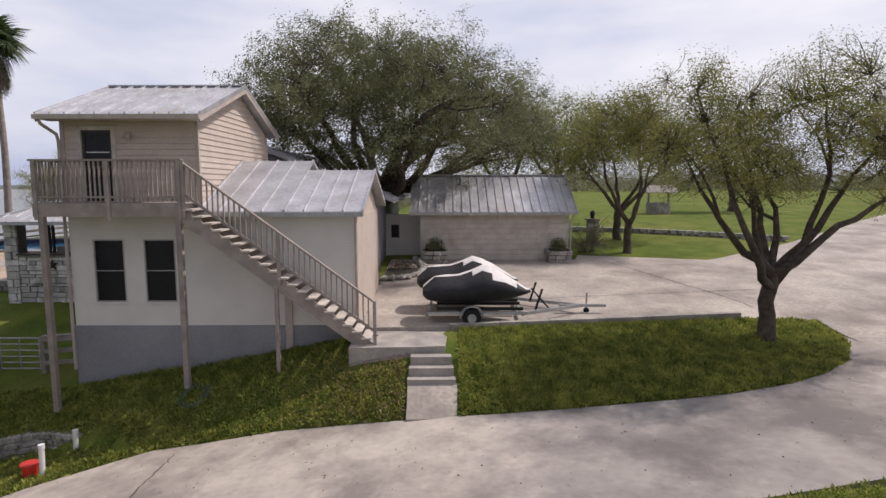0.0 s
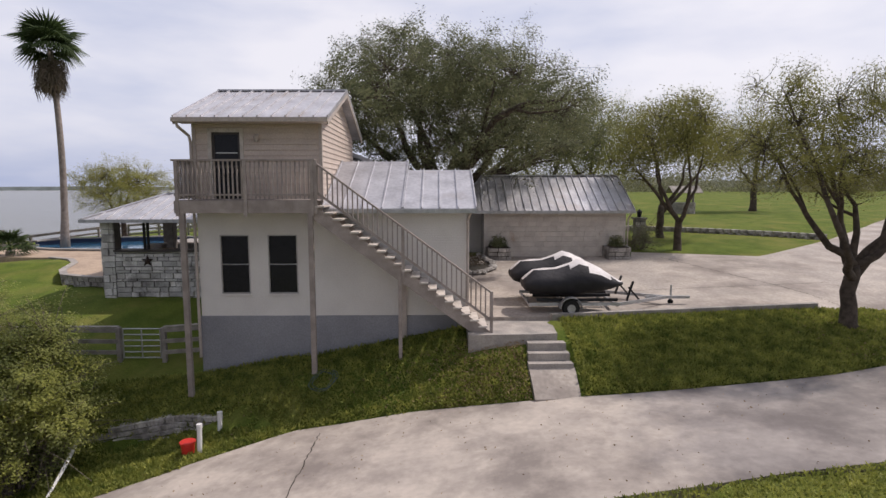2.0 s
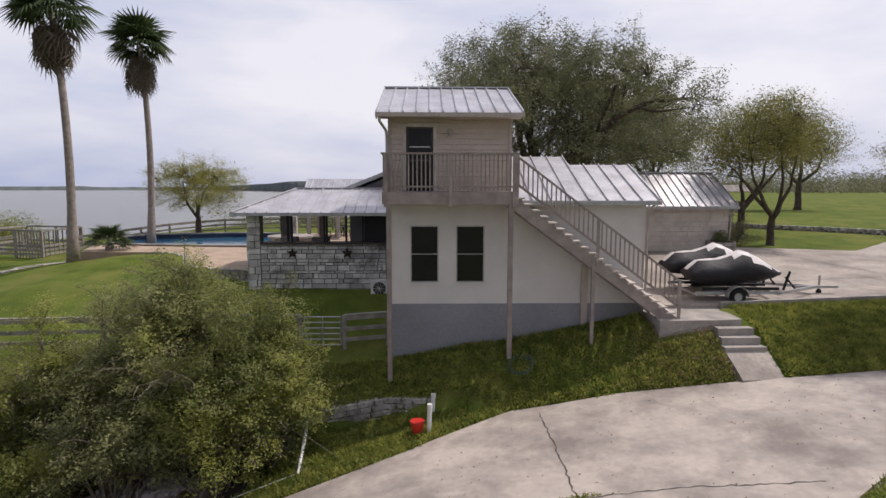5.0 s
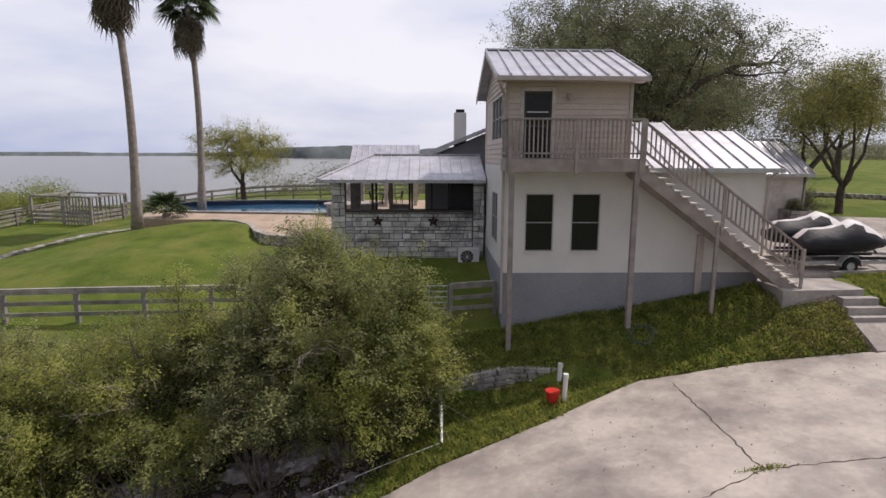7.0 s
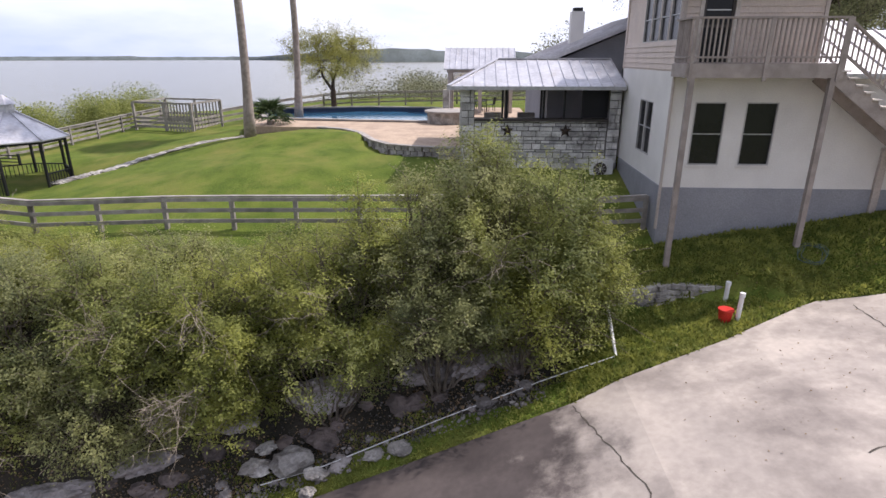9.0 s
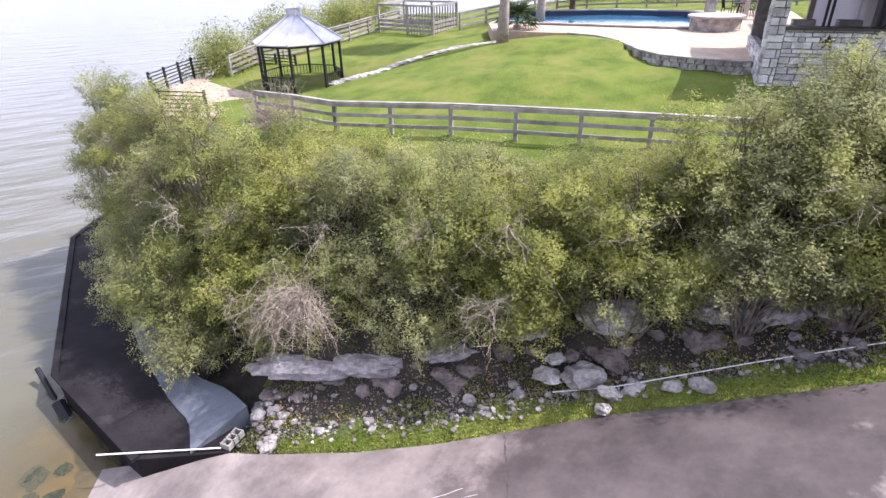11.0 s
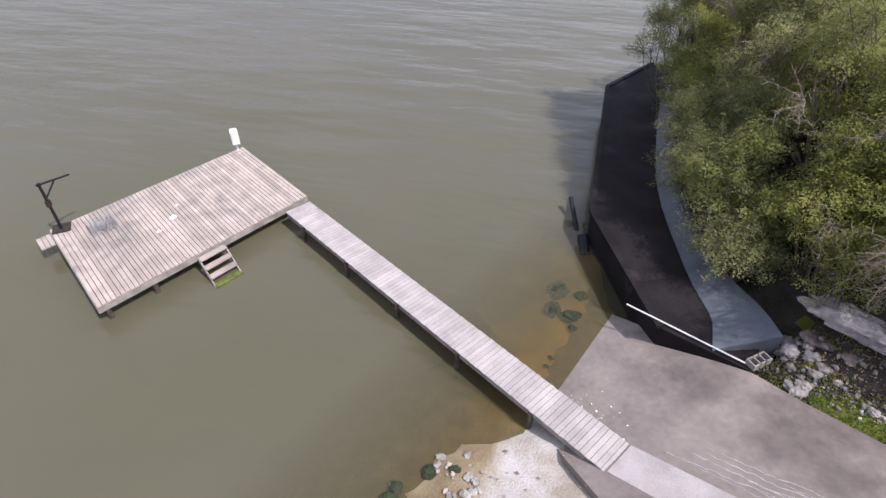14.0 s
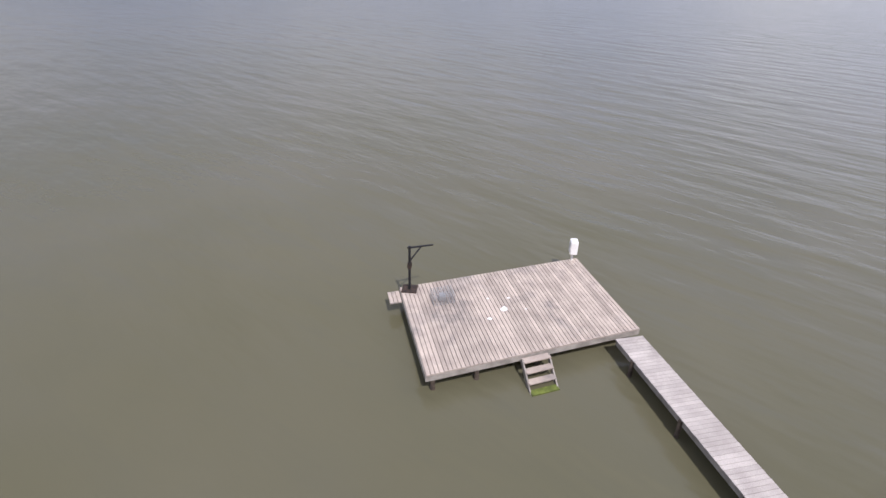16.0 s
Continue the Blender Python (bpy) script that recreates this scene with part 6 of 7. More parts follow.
def palm(base, top, seed, label):
    rng = random.Random(seed)
    t = thing("fan_palm", base, label, "palm tree")
    b, e = Vector(base), Vector(top)
    pts = [b - Vector((0, 0, 0.3))] + [b + (e - b) * k / 10 + Vector((0.25, 0, 0)) * math.sin(math.pi * k / 10) for k in range(1, 11)]
    bm = bmesh.new()
    tube(bm, pts, [0.33, 0.26] + [0.21 - 0.007 * k for k in range(9)], 14)
    part("trunk", bm, M["palmbark"], t, smooth=True)
    for k in range(84):
        dry = k >= 34
        el = rng.uniform(-20, 75) if not dry else rng.uniform(-82, -35)
        rz = Matrix.Rotation(rng.uniform(0, 6.283), 4, "Z")
        m = Matrix.Translation(e + Vector((0, 0, 0.1 if not dry else -0.1 - 0.03 * (k - 34)))) @ rz @ Matrix.Rotation(-radians(el), 4, "Y") @ Matrix.Rotation(rng.uniform(-0.4, 0.4), 4, "X") @ Matrix.Scale(rng.uniform(0.8, 1.0) if dry else rng.uniform(0.95, 1.25), 4)
        obj("dry_frond" if dry else "frond", DRY_FROND if dry else GREEN_FROND, None, t, "", m)


palm((-28.0, 27.3, gz(-28.0, 27.3)), (-28.3, 27.5, 12.5), 1, "tall fan palm with a grey trunk by the pool")
palm((-27.9, 35.3, gz(-27.9, 35.3)), (-27.9, 35.3, 12.7), 2, "tall slim fan palm with a brown skirt of dry leaves")
sago = thing("sago_palm", (-28.2, 31.0, gz(-28.2, 31)), "low dark sago palm beside the pool", "palm tree")
bm = bmesh.new()
tube(bm, [(-28.2, 31, gz(-28.2, 31) - 0.2), (-28.2, 31, gz(-28.2, 31) + 0.6)], [0.25, 0.22], 10)
part("trunk", bm, M["palmbark"], sago)
SAGO = frond_mesh("sago_frond", M["palmleaf"], 12, 0.75, 0.3)
rg = random.Random(5)
for k in range(36):
    obj("frond", SAGO, None, sago, "", Matrix.Translation((-28.2, 31, gz(-28.2, 31) + 0.6)) @ Matrix.Rotation(k * 2.4, 4, "Z") @ Matrix.Rotation(-radians(rg.uniform(0, 75)), 4, "Y"))


# ---- jet skis on the trailer ----
def covered_ski(at, label):
    """A watercraft under its cover: a lofted hull and the silver panel along its top."""
    t = thing("covered_jet_ski", (at[0] + 1.6, at[1], at[2]), label, "jet ski", "jet skis on the trailer")
    st = [(0.0, 0.40, 0.30, 0.55), (0.12, 0.52, 0.16, 0.66), (0.35, 0.56, 0.08, 0.86), (0.7, 0.58, 0.05, 0.9), (1.1, 0.60, 0.03, 0.92), (1.5, 0.58, 0.02, 1.06), (1.8, 0.56, 0.03, 1.2), (2.1, 0.54, 0.06, 1.12), (2.5, 0.47, 0.12, 0.92), (2.85, 0.34, 0.2, 0.70), (3.15, 0.18, 0.3, 0.5), (3.3, 0.06, 0.36, 0.44)]
    n, rings = 16, []
    for i, (x, w, lo, hi) in enumerate(st):
        ring = []
        for k in range(n):
            a = 2 * math.pi * k / n
            c, s = math.cos(a), math.sin(a)
            yy = w * (abs(c) ** 0.8) * (1 if c >= 0 else -1)
            if s > 0:
                yy *= 1 - 0.5 * s
            zz = (lo + hi) / 2 + (hi - lo) / 2 * (abs(s) ** 0.9) * (1 if s >= 0 else -1)
            wob = 0.018 * math.sin(7.0 * x + 2.3 * k) * (0.3 + abs(c))
            ring.append((at[0] + x, at[1] + yy + wob, at[2] + zz + wob))
        rings.append(ring)
    for name, m in (("cover_side", M["cover_dark"]), ("cover_top", M["cover_light"])):
        v, f = [], []
        for r in rings:
            v += r
        for i in range(len(rings) - 1):
            top = (1, 2, 3, 4, 5, 6) if 7 <= i <= 8 else (2, 3, 4, 5) if i > 4 else (3, 4)
            for k in [k for k in range(n) if (k in top) == (name == "cover_top")]:
                f.append((i * n + k, i * n + (k + 1) % n, (i + 1) * n + (k + 1) % n, (i + 1) * n + k))
        if name == "cover_side":
            f += [tuple(range(n))[::-1], tuple(range((len(rings) - 1) * n, len(rings) * n))]
        raw(name, v, f, m, t, "black cloth" if name == "cover_side" else "silver cloth panel", smooth=True)
    return t


SKI_Z = 0.75
ski_a = covered_ski((-0.72, 16.75, SKI_Z), "jet ski under a black cover and silver top on the trailer")
ski_b = covered_ski((-0.95, 18.05, SKI_Z + 0.14), "jet ski under a black and silver cover beside the first")
trailer = thing("boat_trailer", (1.5, 17.3, 0.25), "galvanised two-place watercraft trailer with a long tongue", "trailer")
for y in (16.35, 17.15, 17.65, 18.45):
    beam("bunk", (-0.3, y, 0.68), (2.3, y, 0.68), 0.09, 0.09, M["black"], trailer)
for y in (16.3, 18.5):
    beam("side_rail", (-0.55, y, 0.55), (2.4, y, 0.55), 0.06, 0.1, M["galv"], trailer)
    beam("tongue_rail", (2.4, y, 0.55), (4.3, 17.4, 0.55), 0.06, 0.1, M["galv"], trailer)
for x in (-0.5, 0.75, 2.3):
    beam("cross_member", (x, 16.3, 0.5), (x, 18.5, 0.5), 0.07, 0.07, M["galv"], trailer)
beam("tongue", (3.6, 17.4, 0.55), (5.1, 17.4, 0.55), 0.09, 0.09, M["galv"], trailer)
beam("axle", (0.75, 16.2, 0.45), (0.75, 18.6, 0.45), 0.06, 0.06, M["galv"], trailer)
for y in (16.1, 18.7):
    bm = bmesh.new()
    bmesh.ops.create_cone(bm, cap_ends=True, segments=28, radius1=0.275, radius2=0.275, depth=0.18, matrix=Matrix.Translation((0.75, y, 0.46)) @ Matrix.Rotation(radians(90), 4, "X"))
    bmesh.ops.bevel(bm, geom=[e for e in bm.edges if len(e.link_faces) == 2 and any(len(f.verts) > 4 for f in e.link_faces)], offset=0.04, segments=2, affect="EDGES")
    wheel = part("wheel", bm, M["rubber"], trailer, "small black tyre on a pale rim")
    bm = bmesh.new()
    bmesh.ops.create_cone(bm, cap_ends=True, segments=20, radius1=0.15, radius2=0.13, depth=0.2, matrix=Matrix.Translation((0.75, y, 0.46)) @ Matrix.Rotation(radians(90), 4, "X"))
    part("rim", bm, M["galv"], wheel)
    bm = bmesh.new()
    for k in range(9):
        a0, a1 = radians(k * 20), radians(k * 20 + 20)
        p = [(0.75 + r * math.cos(a), yy, 0.46 + r * math.sin(a)) for a in (a0, a1) for r in (0.34, 0.36) for yy in (y - 0.12, y + 0.12)]
        vv = [bm.verts.new(q) for q in p]
        for q in ((0, 1, 5, 4), (2, 6, 7, 3), (0, 4, 6, 2), (1, 3, 7, 5)):
            bm.faces.new([vv[i] for i in q])
    bmesh.ops.remove_doubles(bm, verts=bm.verts, dist=0.001)
    part("mudguard", bm, M["galv"], trailer)
for y in (16.8, 18.0):
    beam("winch_post", (2.75, y, 0.55), (2.95, y, 1.2), 0.06, 0.06, M["black"], trailer)
    beam("winch_brace", (3.2, y, 0.55), (2.8, y, 1.0), 0.05, 0.05, M["black"], trailer)
beam("jack", (4.5, 17.5, 0.3), (4.5, 17.5, 0.95), 0.05, 0.05, M["galv"], trailer)
bm = bmesh.new()
bmesh.ops.create_cone(bm, cap_ends=True, segments=16, radius1=0.09, radius2=0.09, depth=0.05, matrix=Matrix.Translation((4.5, 17.5, 0.37)) @ Matrix.Rotation(radians(90), 4, "X"))
part("jack_wheel", bm, M["rubber"], trailer)


# ---- yard: planters, bed, pillar, well, lawn wall ----
def tuft(parent, at, seed, r, h, n, leaf, size):
    rng = np.random.default_rng(seed)
    q = rng.normal(size=(n, 3))
    q /= np.linalg.norm(q, axis=1)[:, None]
    q[:, 2] = np.abs(q[:, 2])
    return leaves("foliage", np.array(at) + q * np.array([r, r, h]) * rng.uniform(0.3, 1, (n, 1)), size, leaf, parent, rng)


for x in (-0.5, 5.3):
    z = gz(x, 25.9)
    pl = thing("planter", (x, 25.85, z), "square stone-block planter with a dark leafy plant", "planter", "planters by the garage")
    stone_face(pl, "y", 25.5, x - 0.52, x + 0.52, z - 0.05, z + 0.62, -1, (0.2, 0.22), (0.3, 0.5), M["limestone"])
    stone_face(pl, "x", x + 0.48, 25.5, 26.3, z - 0.05, z + 0.62, 1, (0.2, 0.22), (0.3, 0.5), M["limestone"])
    stone_face(pl, "x", x - 0.48, 25.5, 26.3, z - 0.05, z + 0.62, -1, (0.2, 0.22), (0.3, 0.5), M["limestone"])
    block("core", x - 0.47, x + 0.47, 25.51, 26.3, z - 0.1, z + 0.6, M["soil"], pl)
    tuft(pl, (x, 25.9, z + 0.6), int(x * 10) + 40, 0.45, 0.6, 900, M["oakleaf"], 0.1)
rocks = random.Random(9)


def rock_mesh(seed, material, fine=3):
    bm = bmesh.new()
    bmesh.ops.create_icosphere(bm, subdivisions=fine, radius=1)
    for v_ in bm.verts:
        k = 1 + 0.42 * noise.noise(v_.co * 1.1 + Vector((seed * 7.3, seed, 0))) + 0.30 * noise.noise(v_.co * 2.6 + Vector((seed * 3.3, 0, seed))) + 0.12 * noise.noise(v_.co * 6.5)
        v_.co = Vector((round(v_.co.x * k * 3.5) / 3.5 * 0.35 + v_.co.x * k * 0.65, v_.co.y * k, v_.co.z * k * 0.8))
    me = bpy.data.meshes.new("rock")
    bm.to_mesh(me)
    bm.free()
    me.materials.append(material)
    return me


ROCKS = [rock_mesh(k, M["limestone"]) for k in range(7)]


SMALL = [rock_mesh(k + 50, M["limestone" if k % 2 else "bankstone"], 1) for k in range(6)]
BANK = [rock_mesh(k + 40, M["bankstone"]) for k in range(5)]
OUTCROPS = [rock_mesh(k + 20, M["outcrop"]) for k in range(6)]


def rock(at, size, label="", parent=None, name="boulder", flat=0.8, mats=ROCKS):
    m = Matrix.Translation(at) @ Matrix.Rotation(rocks.uniform(0, 6.28), 4, "Z") @ Matrix.Diagonal((size * rocks.uniform(0.8, 1.3), size * rocks.uniform(0.7, 1.1), size * flat * rocks.uniform(0.7, 1.1), 1))
    ob = obj(name, rocks.choice(mats), None, parent, label, m)
    if not parent:
        tagged(ob, label, "rock", "rocks on the bank")
    return ob


flower_bed = thing("flower_bed", (-2.0, 24.3, gz(-2, 24.3)), "stone-edged planting bed with brown leaf litter under the oak", "flower bed")
bm = bmesh.new()
prism(bm, [(-2.55, 22.0), (-1.6, 22.3), (-1.05, 23.2), (-1.0, 24.4), (-1.4, 26.2), (-2.55, 27.5)], 0.05, 0.48)
part("soil", bm, M["earth"], flower_bed)
for k in range(26):
    f = k / 25
    a = np.interp(f, [0, 0.2, 0.45, 0.7, 1], [-2.5, -1.6, -1.02, -0.98, -1.4]), np.interp(f, [0, 0.2, 0.45, 0.7, 1], [21.95, 22.25, 23.2, 24.4, 26.2])
    rock((a[0], a[1], gz(*a) + 0.12), 0.17, "", flower_bed, "edging_stone")
tuft(flower_bed, (-1.9, 24.2, 0.5), 77, 0.7, 0.5, 700, M["deadpalm"], 0.09)
pillar = thing("lamp_pillar", (8.2, 31.0, gz(8.2, 31)), "square limestone gate pillar with a small lantern on top", "pillar")
pz = gz(8.2, 31.0)
block("core", 7.95, 8.45, 30.78, 31.28, pz - 0.2, pz + 1.35, M["mortar"], pillar)
stone_face(pillar, "y", 30.78, 7.92, 8.48, pz, pz + 1.35, -1, (0.2, 0.3), (0.25, 0.4), M["limestone"])
stone_face(pillar, "x", 8.45, 30.78, 31.28, pz, pz + 1.35, 1, (0.2, 0.3), (0.25, 0.4), M["limestone"])
block("cap", 7.85, 8.55, 30.66, 31.36, pz + 1.35, pz + 1.45, M["limestone"], pillar)
bm = bmesh.new()
bmesh.ops.create_cone(bm, cap_ends=True, segments=6, radius1=0.1, radius2=0.15, depth=0.3, matrix=Matrix.Translation((8.2, 31.0, pz + 1.62)))
bmesh.ops.create_cone(bm, cap_ends=True, segments=6, radius1=0.19, radius2=0.02, depth=0.16, matrix=Matrix.Translation((8.2, 31.0, pz + 1.85)))
part("lantern", bm, M["black"], pillar)
bank_bush("bush", (7.4, 28.6, gz(7.4, 28.6)), "small dark green shrub by the garage corner", 160, 0.7, 0.7, 1.3, 70, 40, M["oakleaf"], 0.08)
well = thing("garden_well", (19.3, 50.5, gz(19.3, 50.5)), "round stone wishing well with a small shingled roof", "well")
wz = gz(19.3, 50.5)
bm = bmesh.new()
tube(bm, [(19.3, 50.5, wz - 0.3), (19.3, 50.5, wz + 1.0)], [1.05, 1.05], 24)
part("ring_wall", bm, M["limestone"], well)
for sx in (-0.9, 0.9):
    block("post", 19.3 + sx - 0.07, 19.3 + sx + 0.07, 50.43, 50.57, wz + 0.9, wz + 2.1, M["greywood"], well)
for sy in (-1, 1):
    beam("roof_board", (17.9, 50.5 + sy * 0.45, wz + 2.2), (20.7, 50.5 + sy * 0.45, wz + 2.2), 1.1, 0.06, M["greywood"], well, roll=-sy * 0.6)
lawn_wall = thing("stone_wall", (14, 34, gz(14, 34)), "low dry-stone retaining wall across the lawn", "wall")
for row in range(2):
    for k in range(30):
        f = (k + 0.5 * row) / 30
        x, y = 7.5 + 12.4 * f, 36.6 - 4.6 * f ** 1.6
        block("stone", x - 0.24, x + 0.2, y - 0.2, y + 0.2, gz(x, y) - 0.1 + 0.2 * row, gz(x, y) + 0.1 + 0.2 * row, M["limestone"], lawn_wall)

# ---- fences, gate ----
def fence(name, pts, label, material, height=1.1, rails=3, spacing=2.1, rail_h=0.13, post_w=0.13):
    t = thing(name, (pts[0][0], pts[0][1], gz(*pts[0])), label, "fence")
    for (xa, ya), (xb, yb) in zip(pts, pts[1:]):
        ln = math.hypot(xb - xa, yb - ya)
        n = max(1, round(ln / spacing))
        for k in range(n + 1):
            x, y = xa + (xb - xa) * k / n, ya + (yb - ya) * k / n
            z = gz(x, y)
            block("post", x - post_w / 2, x + post_w / 2, y - post_w / 2, y + post_w / 2, z - 0.3, z + height, material, t)
            if k < n:
                x2, y2 = xa + (xb - xa) * (k + 1) / n, ya + (yb - ya) * (k + 1) / n
                for r in range(rails):
                    dz = height - 0.08 - r * (height - 0.02) / rails
                    beam("rail", (x, y - post_w * 0.6, z + dz), (x2, y2 - post_w * 0.6, gz(x2, y2) + dz), 0.04, rail_h, material, t)
                beam("top_board", (x, y, z + height + 0.02), (x2, y2, gz(x2, y2) + height + 0.02), 0.15, 0.04, material, t)
    return t


fence("fence", [(-31.1, 15.9), (-24.3, 16.1), (-13.75, 16.4)], "grey weathered three-rail ranch fence across the lawn", M["greywood"])
fence("fence", [(-12.3, 16.4), (-10.85, 16.45)], "short length of weathered rail fence against the house", M["greywood"])
fence("fence", [(-31.1, 15.9), (-35.5, 17.0)], "short length of weathered rail fence by the terrace", M["greywood"])
fence("fence", [(-43.2, 24.5), (-41.6, 30.0), (-40.4, 36.0), (-39.8, 40.0)], "pale weathered rail fence along the lake bank", M["greywood"], rails=4)
fence("fence", [(-33.6, 36.5), (-28.5, 44.0), (-18.0, 47.5), (-6.0, 50.0)], "pale weathered rail fence beyond the pool", M["greywood"])
gate = thing("field_gate", (-13.0, 16.4, gz(-13, 16.4)), "pale tubular metal field gate, closed", "gate")
for k in range(6):
    z = gz(-13, 16.4) + 0.12 + 0.19 * k
    bm = bmesh.new()
    tube(bm, [(-13.62, 16.4, z), (-12.42, 16.4, z)], [0.022, 0.022], 8)
    part("bar", bm, M["galv"], gate)
for x in (-13.62, -13.02, -12.42):
    bm = bmesh.new()
    tube(bm, [(x, 16.4, gz(-13, 16.4) + 0.1), (x, 16.4, gz(-13, 16.4) + 1.09)], [0.022, 0.022], 8)
    part("upright", bm, M["galv"], gate)

# ---- gazebo and its terrace ----
GX, GY, GZ = -37.6, 23.4, -1.85
terrace = thing("terrace", (-41, 21, GZ), "salmon-coloured stone terrace above the lake", "terrace")
bm = bmesh.new()
prism(bm, [(-35.4, 20.8), (-35.2, 24.6), (-38.5, 26.2), (-44.5, 26.8), (-45.6, 24.0), (-44.2, 19.6), (-40.4, 16.6), (-37.5, 17.2)], GZ - 1.5, GZ)
part("paving", bm, M["flag"], terrace)
gazebo = thing("gazebo", (GX, GY, GZ), "octagonal black-posted gazebo with a pale metal roof and cupola", "gazebo")
R = 2.3
ring = [(GX + R * math.cos(math.pi * (k + 0.5) / 4), GY + R * math.sin(math.pi * (k + 0.5) / 4)) for k in range(8)]
for k in range(8):
    (xa, ya), (xb, yb) = ring[k], ring[(k + 1) % 8]
    sheet("roof_panel", [(xa, ya, 0.58), (xb, yb, 0.58), (GX + (xb - GX) * 0.15, GY + (yb - GY) * 0.15, 1.75), (GX + (xa - GX) * 0.15, GY + (ya - GY) * 0.15, 1.75)], gazebo, 0.05)
    beam("hip_cap", (xa, ya, 0.61), (GX + (xa - GX) * 0.15, GY + (ya - GY) * 0.15, 1.78), 0.09, 0.04, M["roof"], gazebo)
    px, py = GX + (xa - GX) * 0.9, GY + (ya - GY) * 0.9
    qx, qy = GX + (xb - GX) * 0.9, GY + (yb - GY) * 0.9
    block("post", px - 0.05, px + 0.05, py - 0.05, py + 0.05, GZ, 0.6, M["black"], gazebo)
    beam("lintel", (px, py, 0.48), (qx, qy, 0.48), 0.06, 0.14, M["black"], gazebo)
    if k not in (6,):
        beam("handrail", (px, py, GZ + 0.9), (qx, qy, GZ + 0.9), 0.05, 0.05, M["black"], gazebo)
        for j in range(1, 9):
            x, y = px + (qx - px) * j / 9, py + (qy - py) * j / 9
            block("baluster", x - 0.012, x + 0.012, y - 0.012, y + 0.012, GZ + 0.08, GZ + 0.9, M["black"], gazebo)
bm = bmesh.new()
bmesh.ops.create_cone(bm, cap_ends=True, segments=8, radius1=0.4, radius2=0.36, depth=0.4, matrix=Matrix.Translation((GX, GY, 1.9)))
part("cupola", bm, M["roof"], gazebo)
bm = bmesh.new()
bmesh.ops.create_cone(bm, cap_ends=True, segments=8, radius1=0.5, radius2=0.04, depth=0.4, matrix=Matrix.Translation((GX, GY, 2.28)))
part("cupola_roof", bm, M["roof"], gazebo)
railing = thing("terrace_railing", (-44, 20, GZ), "black metal railing round the lake terrace", "railing")
rp = [(-38.2, 17.0), (-40.5, 16.7), (-44.2, 19.7), (-45.5, 24.0), (-44.4, 26.7), (-40.0, 26.3)]
for (xa, ya), (xb, yb) in zip(rp, rp[1:]):
    n = max(1, round(math.hypot(xb - xa, yb - ya) / 1.6))
    for k in range(n + 1):
        x, y = xa + (xb - xa) * k / n, ya + (yb - ya) * k / n
        block("post", x - 0.05, x + 0.05, y - 0.05, y + 0.05, GZ - 0.2, GZ + 1.15, M["black"], railing)
    for r in range(6):
        beam("rail", (xa, ya, GZ + 0.2 + 0.17 * r), (xb, yb, GZ + 0.2 + 0.17 * r), 0.03, 0.05, M["black"], railing)
edging = thing("stone_edging", (-31, 26, gz(-31, 26)), "curved line of pale flat stones edging the lawn", "edging")
for k in range(44):
    f = k / 43
    x, y = np.interp(f, [0, 0.45, 0.8, 1], [-28.6, -32.1, -34.4, -35.6]), np.interp(f, [0, 0.45, 0.8, 1], [27.9, 26.0, 24.2, 23.2])
    rock((x, y, gz(x, y) + 0.03), 0.2 + 0.16 * f, "", edging, "stone", 0.35)
pen = thing("fenced_pen", (-36.5, 38, gz(-36.5, 38)), "tall weathered timber pen with slatted sides by the lake", "pen")
pen_top = gz(-36, 38) + 1.75
PEN = [(-40.0, 37.0), (-37.4, 36.2), (-35.2, 35.6), (-34.8, 39.2), (-37.0, 39.8), (-39.6, 40.5)]
for (x, y), (x1, y1) in zip(PEN, PEN[1:] + PEN[:1]):
    block("post", x - 0.07, x + 0.07, y - 0.07, y + 0.07, gz(x, y) - 0.3, pen_top, M["greywood"], pen)
    beam("top_rail", (x, y, pen_top), (x1, y1, pen_top), 0.09, 0.12, M["greywood"], pen)
    for k in range(3):
        z = gz(-36, 38) + 0.15 + 0.28 * k
        beam("board", (x, y, z), (x1, y1, z), 0.03, 0.16, M["greywood"], pen)
for k in range(9):
    f = (k + 0.5) / 9
    for (xa, ya), (xb, yb) in (((-37.4, 36.2), (-35.2, 35.6)), ((-35.2, 35.6), (-34.8, 39.2))):
        x, y = xa + (xb - xa) * f, ya + (yb - ya) * f
        block("picket", x - 0.045, x + 0.045, y - 0.02, y + 0.02, gz(x, y) - 0.1, pen_top - 0.04, M["greywood"], pen)

# ---- pool and patio ----
patio = thing("patio", (-22, 31, 0.3), "tan flagstone pool patio with a low stone edge", "patio")
bm = bmesh.new()
prism(bm, PATIO, -0.6, 0.58)
part("paving", bm, M["flag"], patio)
for (xa, ya), (xb, yb) in zip(PATIO[1:7], PATIO[2:8]):
    ln = math.hypot(xb - xa, yb - ya)
    n = round(ln / 0.32)
    for k in range(n):
        for r in range(3):
            f0, f1 = (k + 0.05 + 0.3 * (r % 2)) / n, (k + 0.92 + 0.3 * (r % 2)) / n
            beam("edge_stone", (xa + (xb - xa) * f0, ya + (yb - ya) * f0, 0.1 + 0.19 * r), (xa + (xb - xa) * f1, ya + (yb - ya) * f1, 0.1 + 0.19 * r), 0.2, 0.17, M["limestone"], patio)
    beam("coping", (xa, ya, 0.6), (xb, yb, 0.6), 0.3, 0.06, M["kerb"], patio)
pool = thing("swimming_pool", (-23, 36, 0.6), "freeform swimming pool with dark blue tiles", "pool")
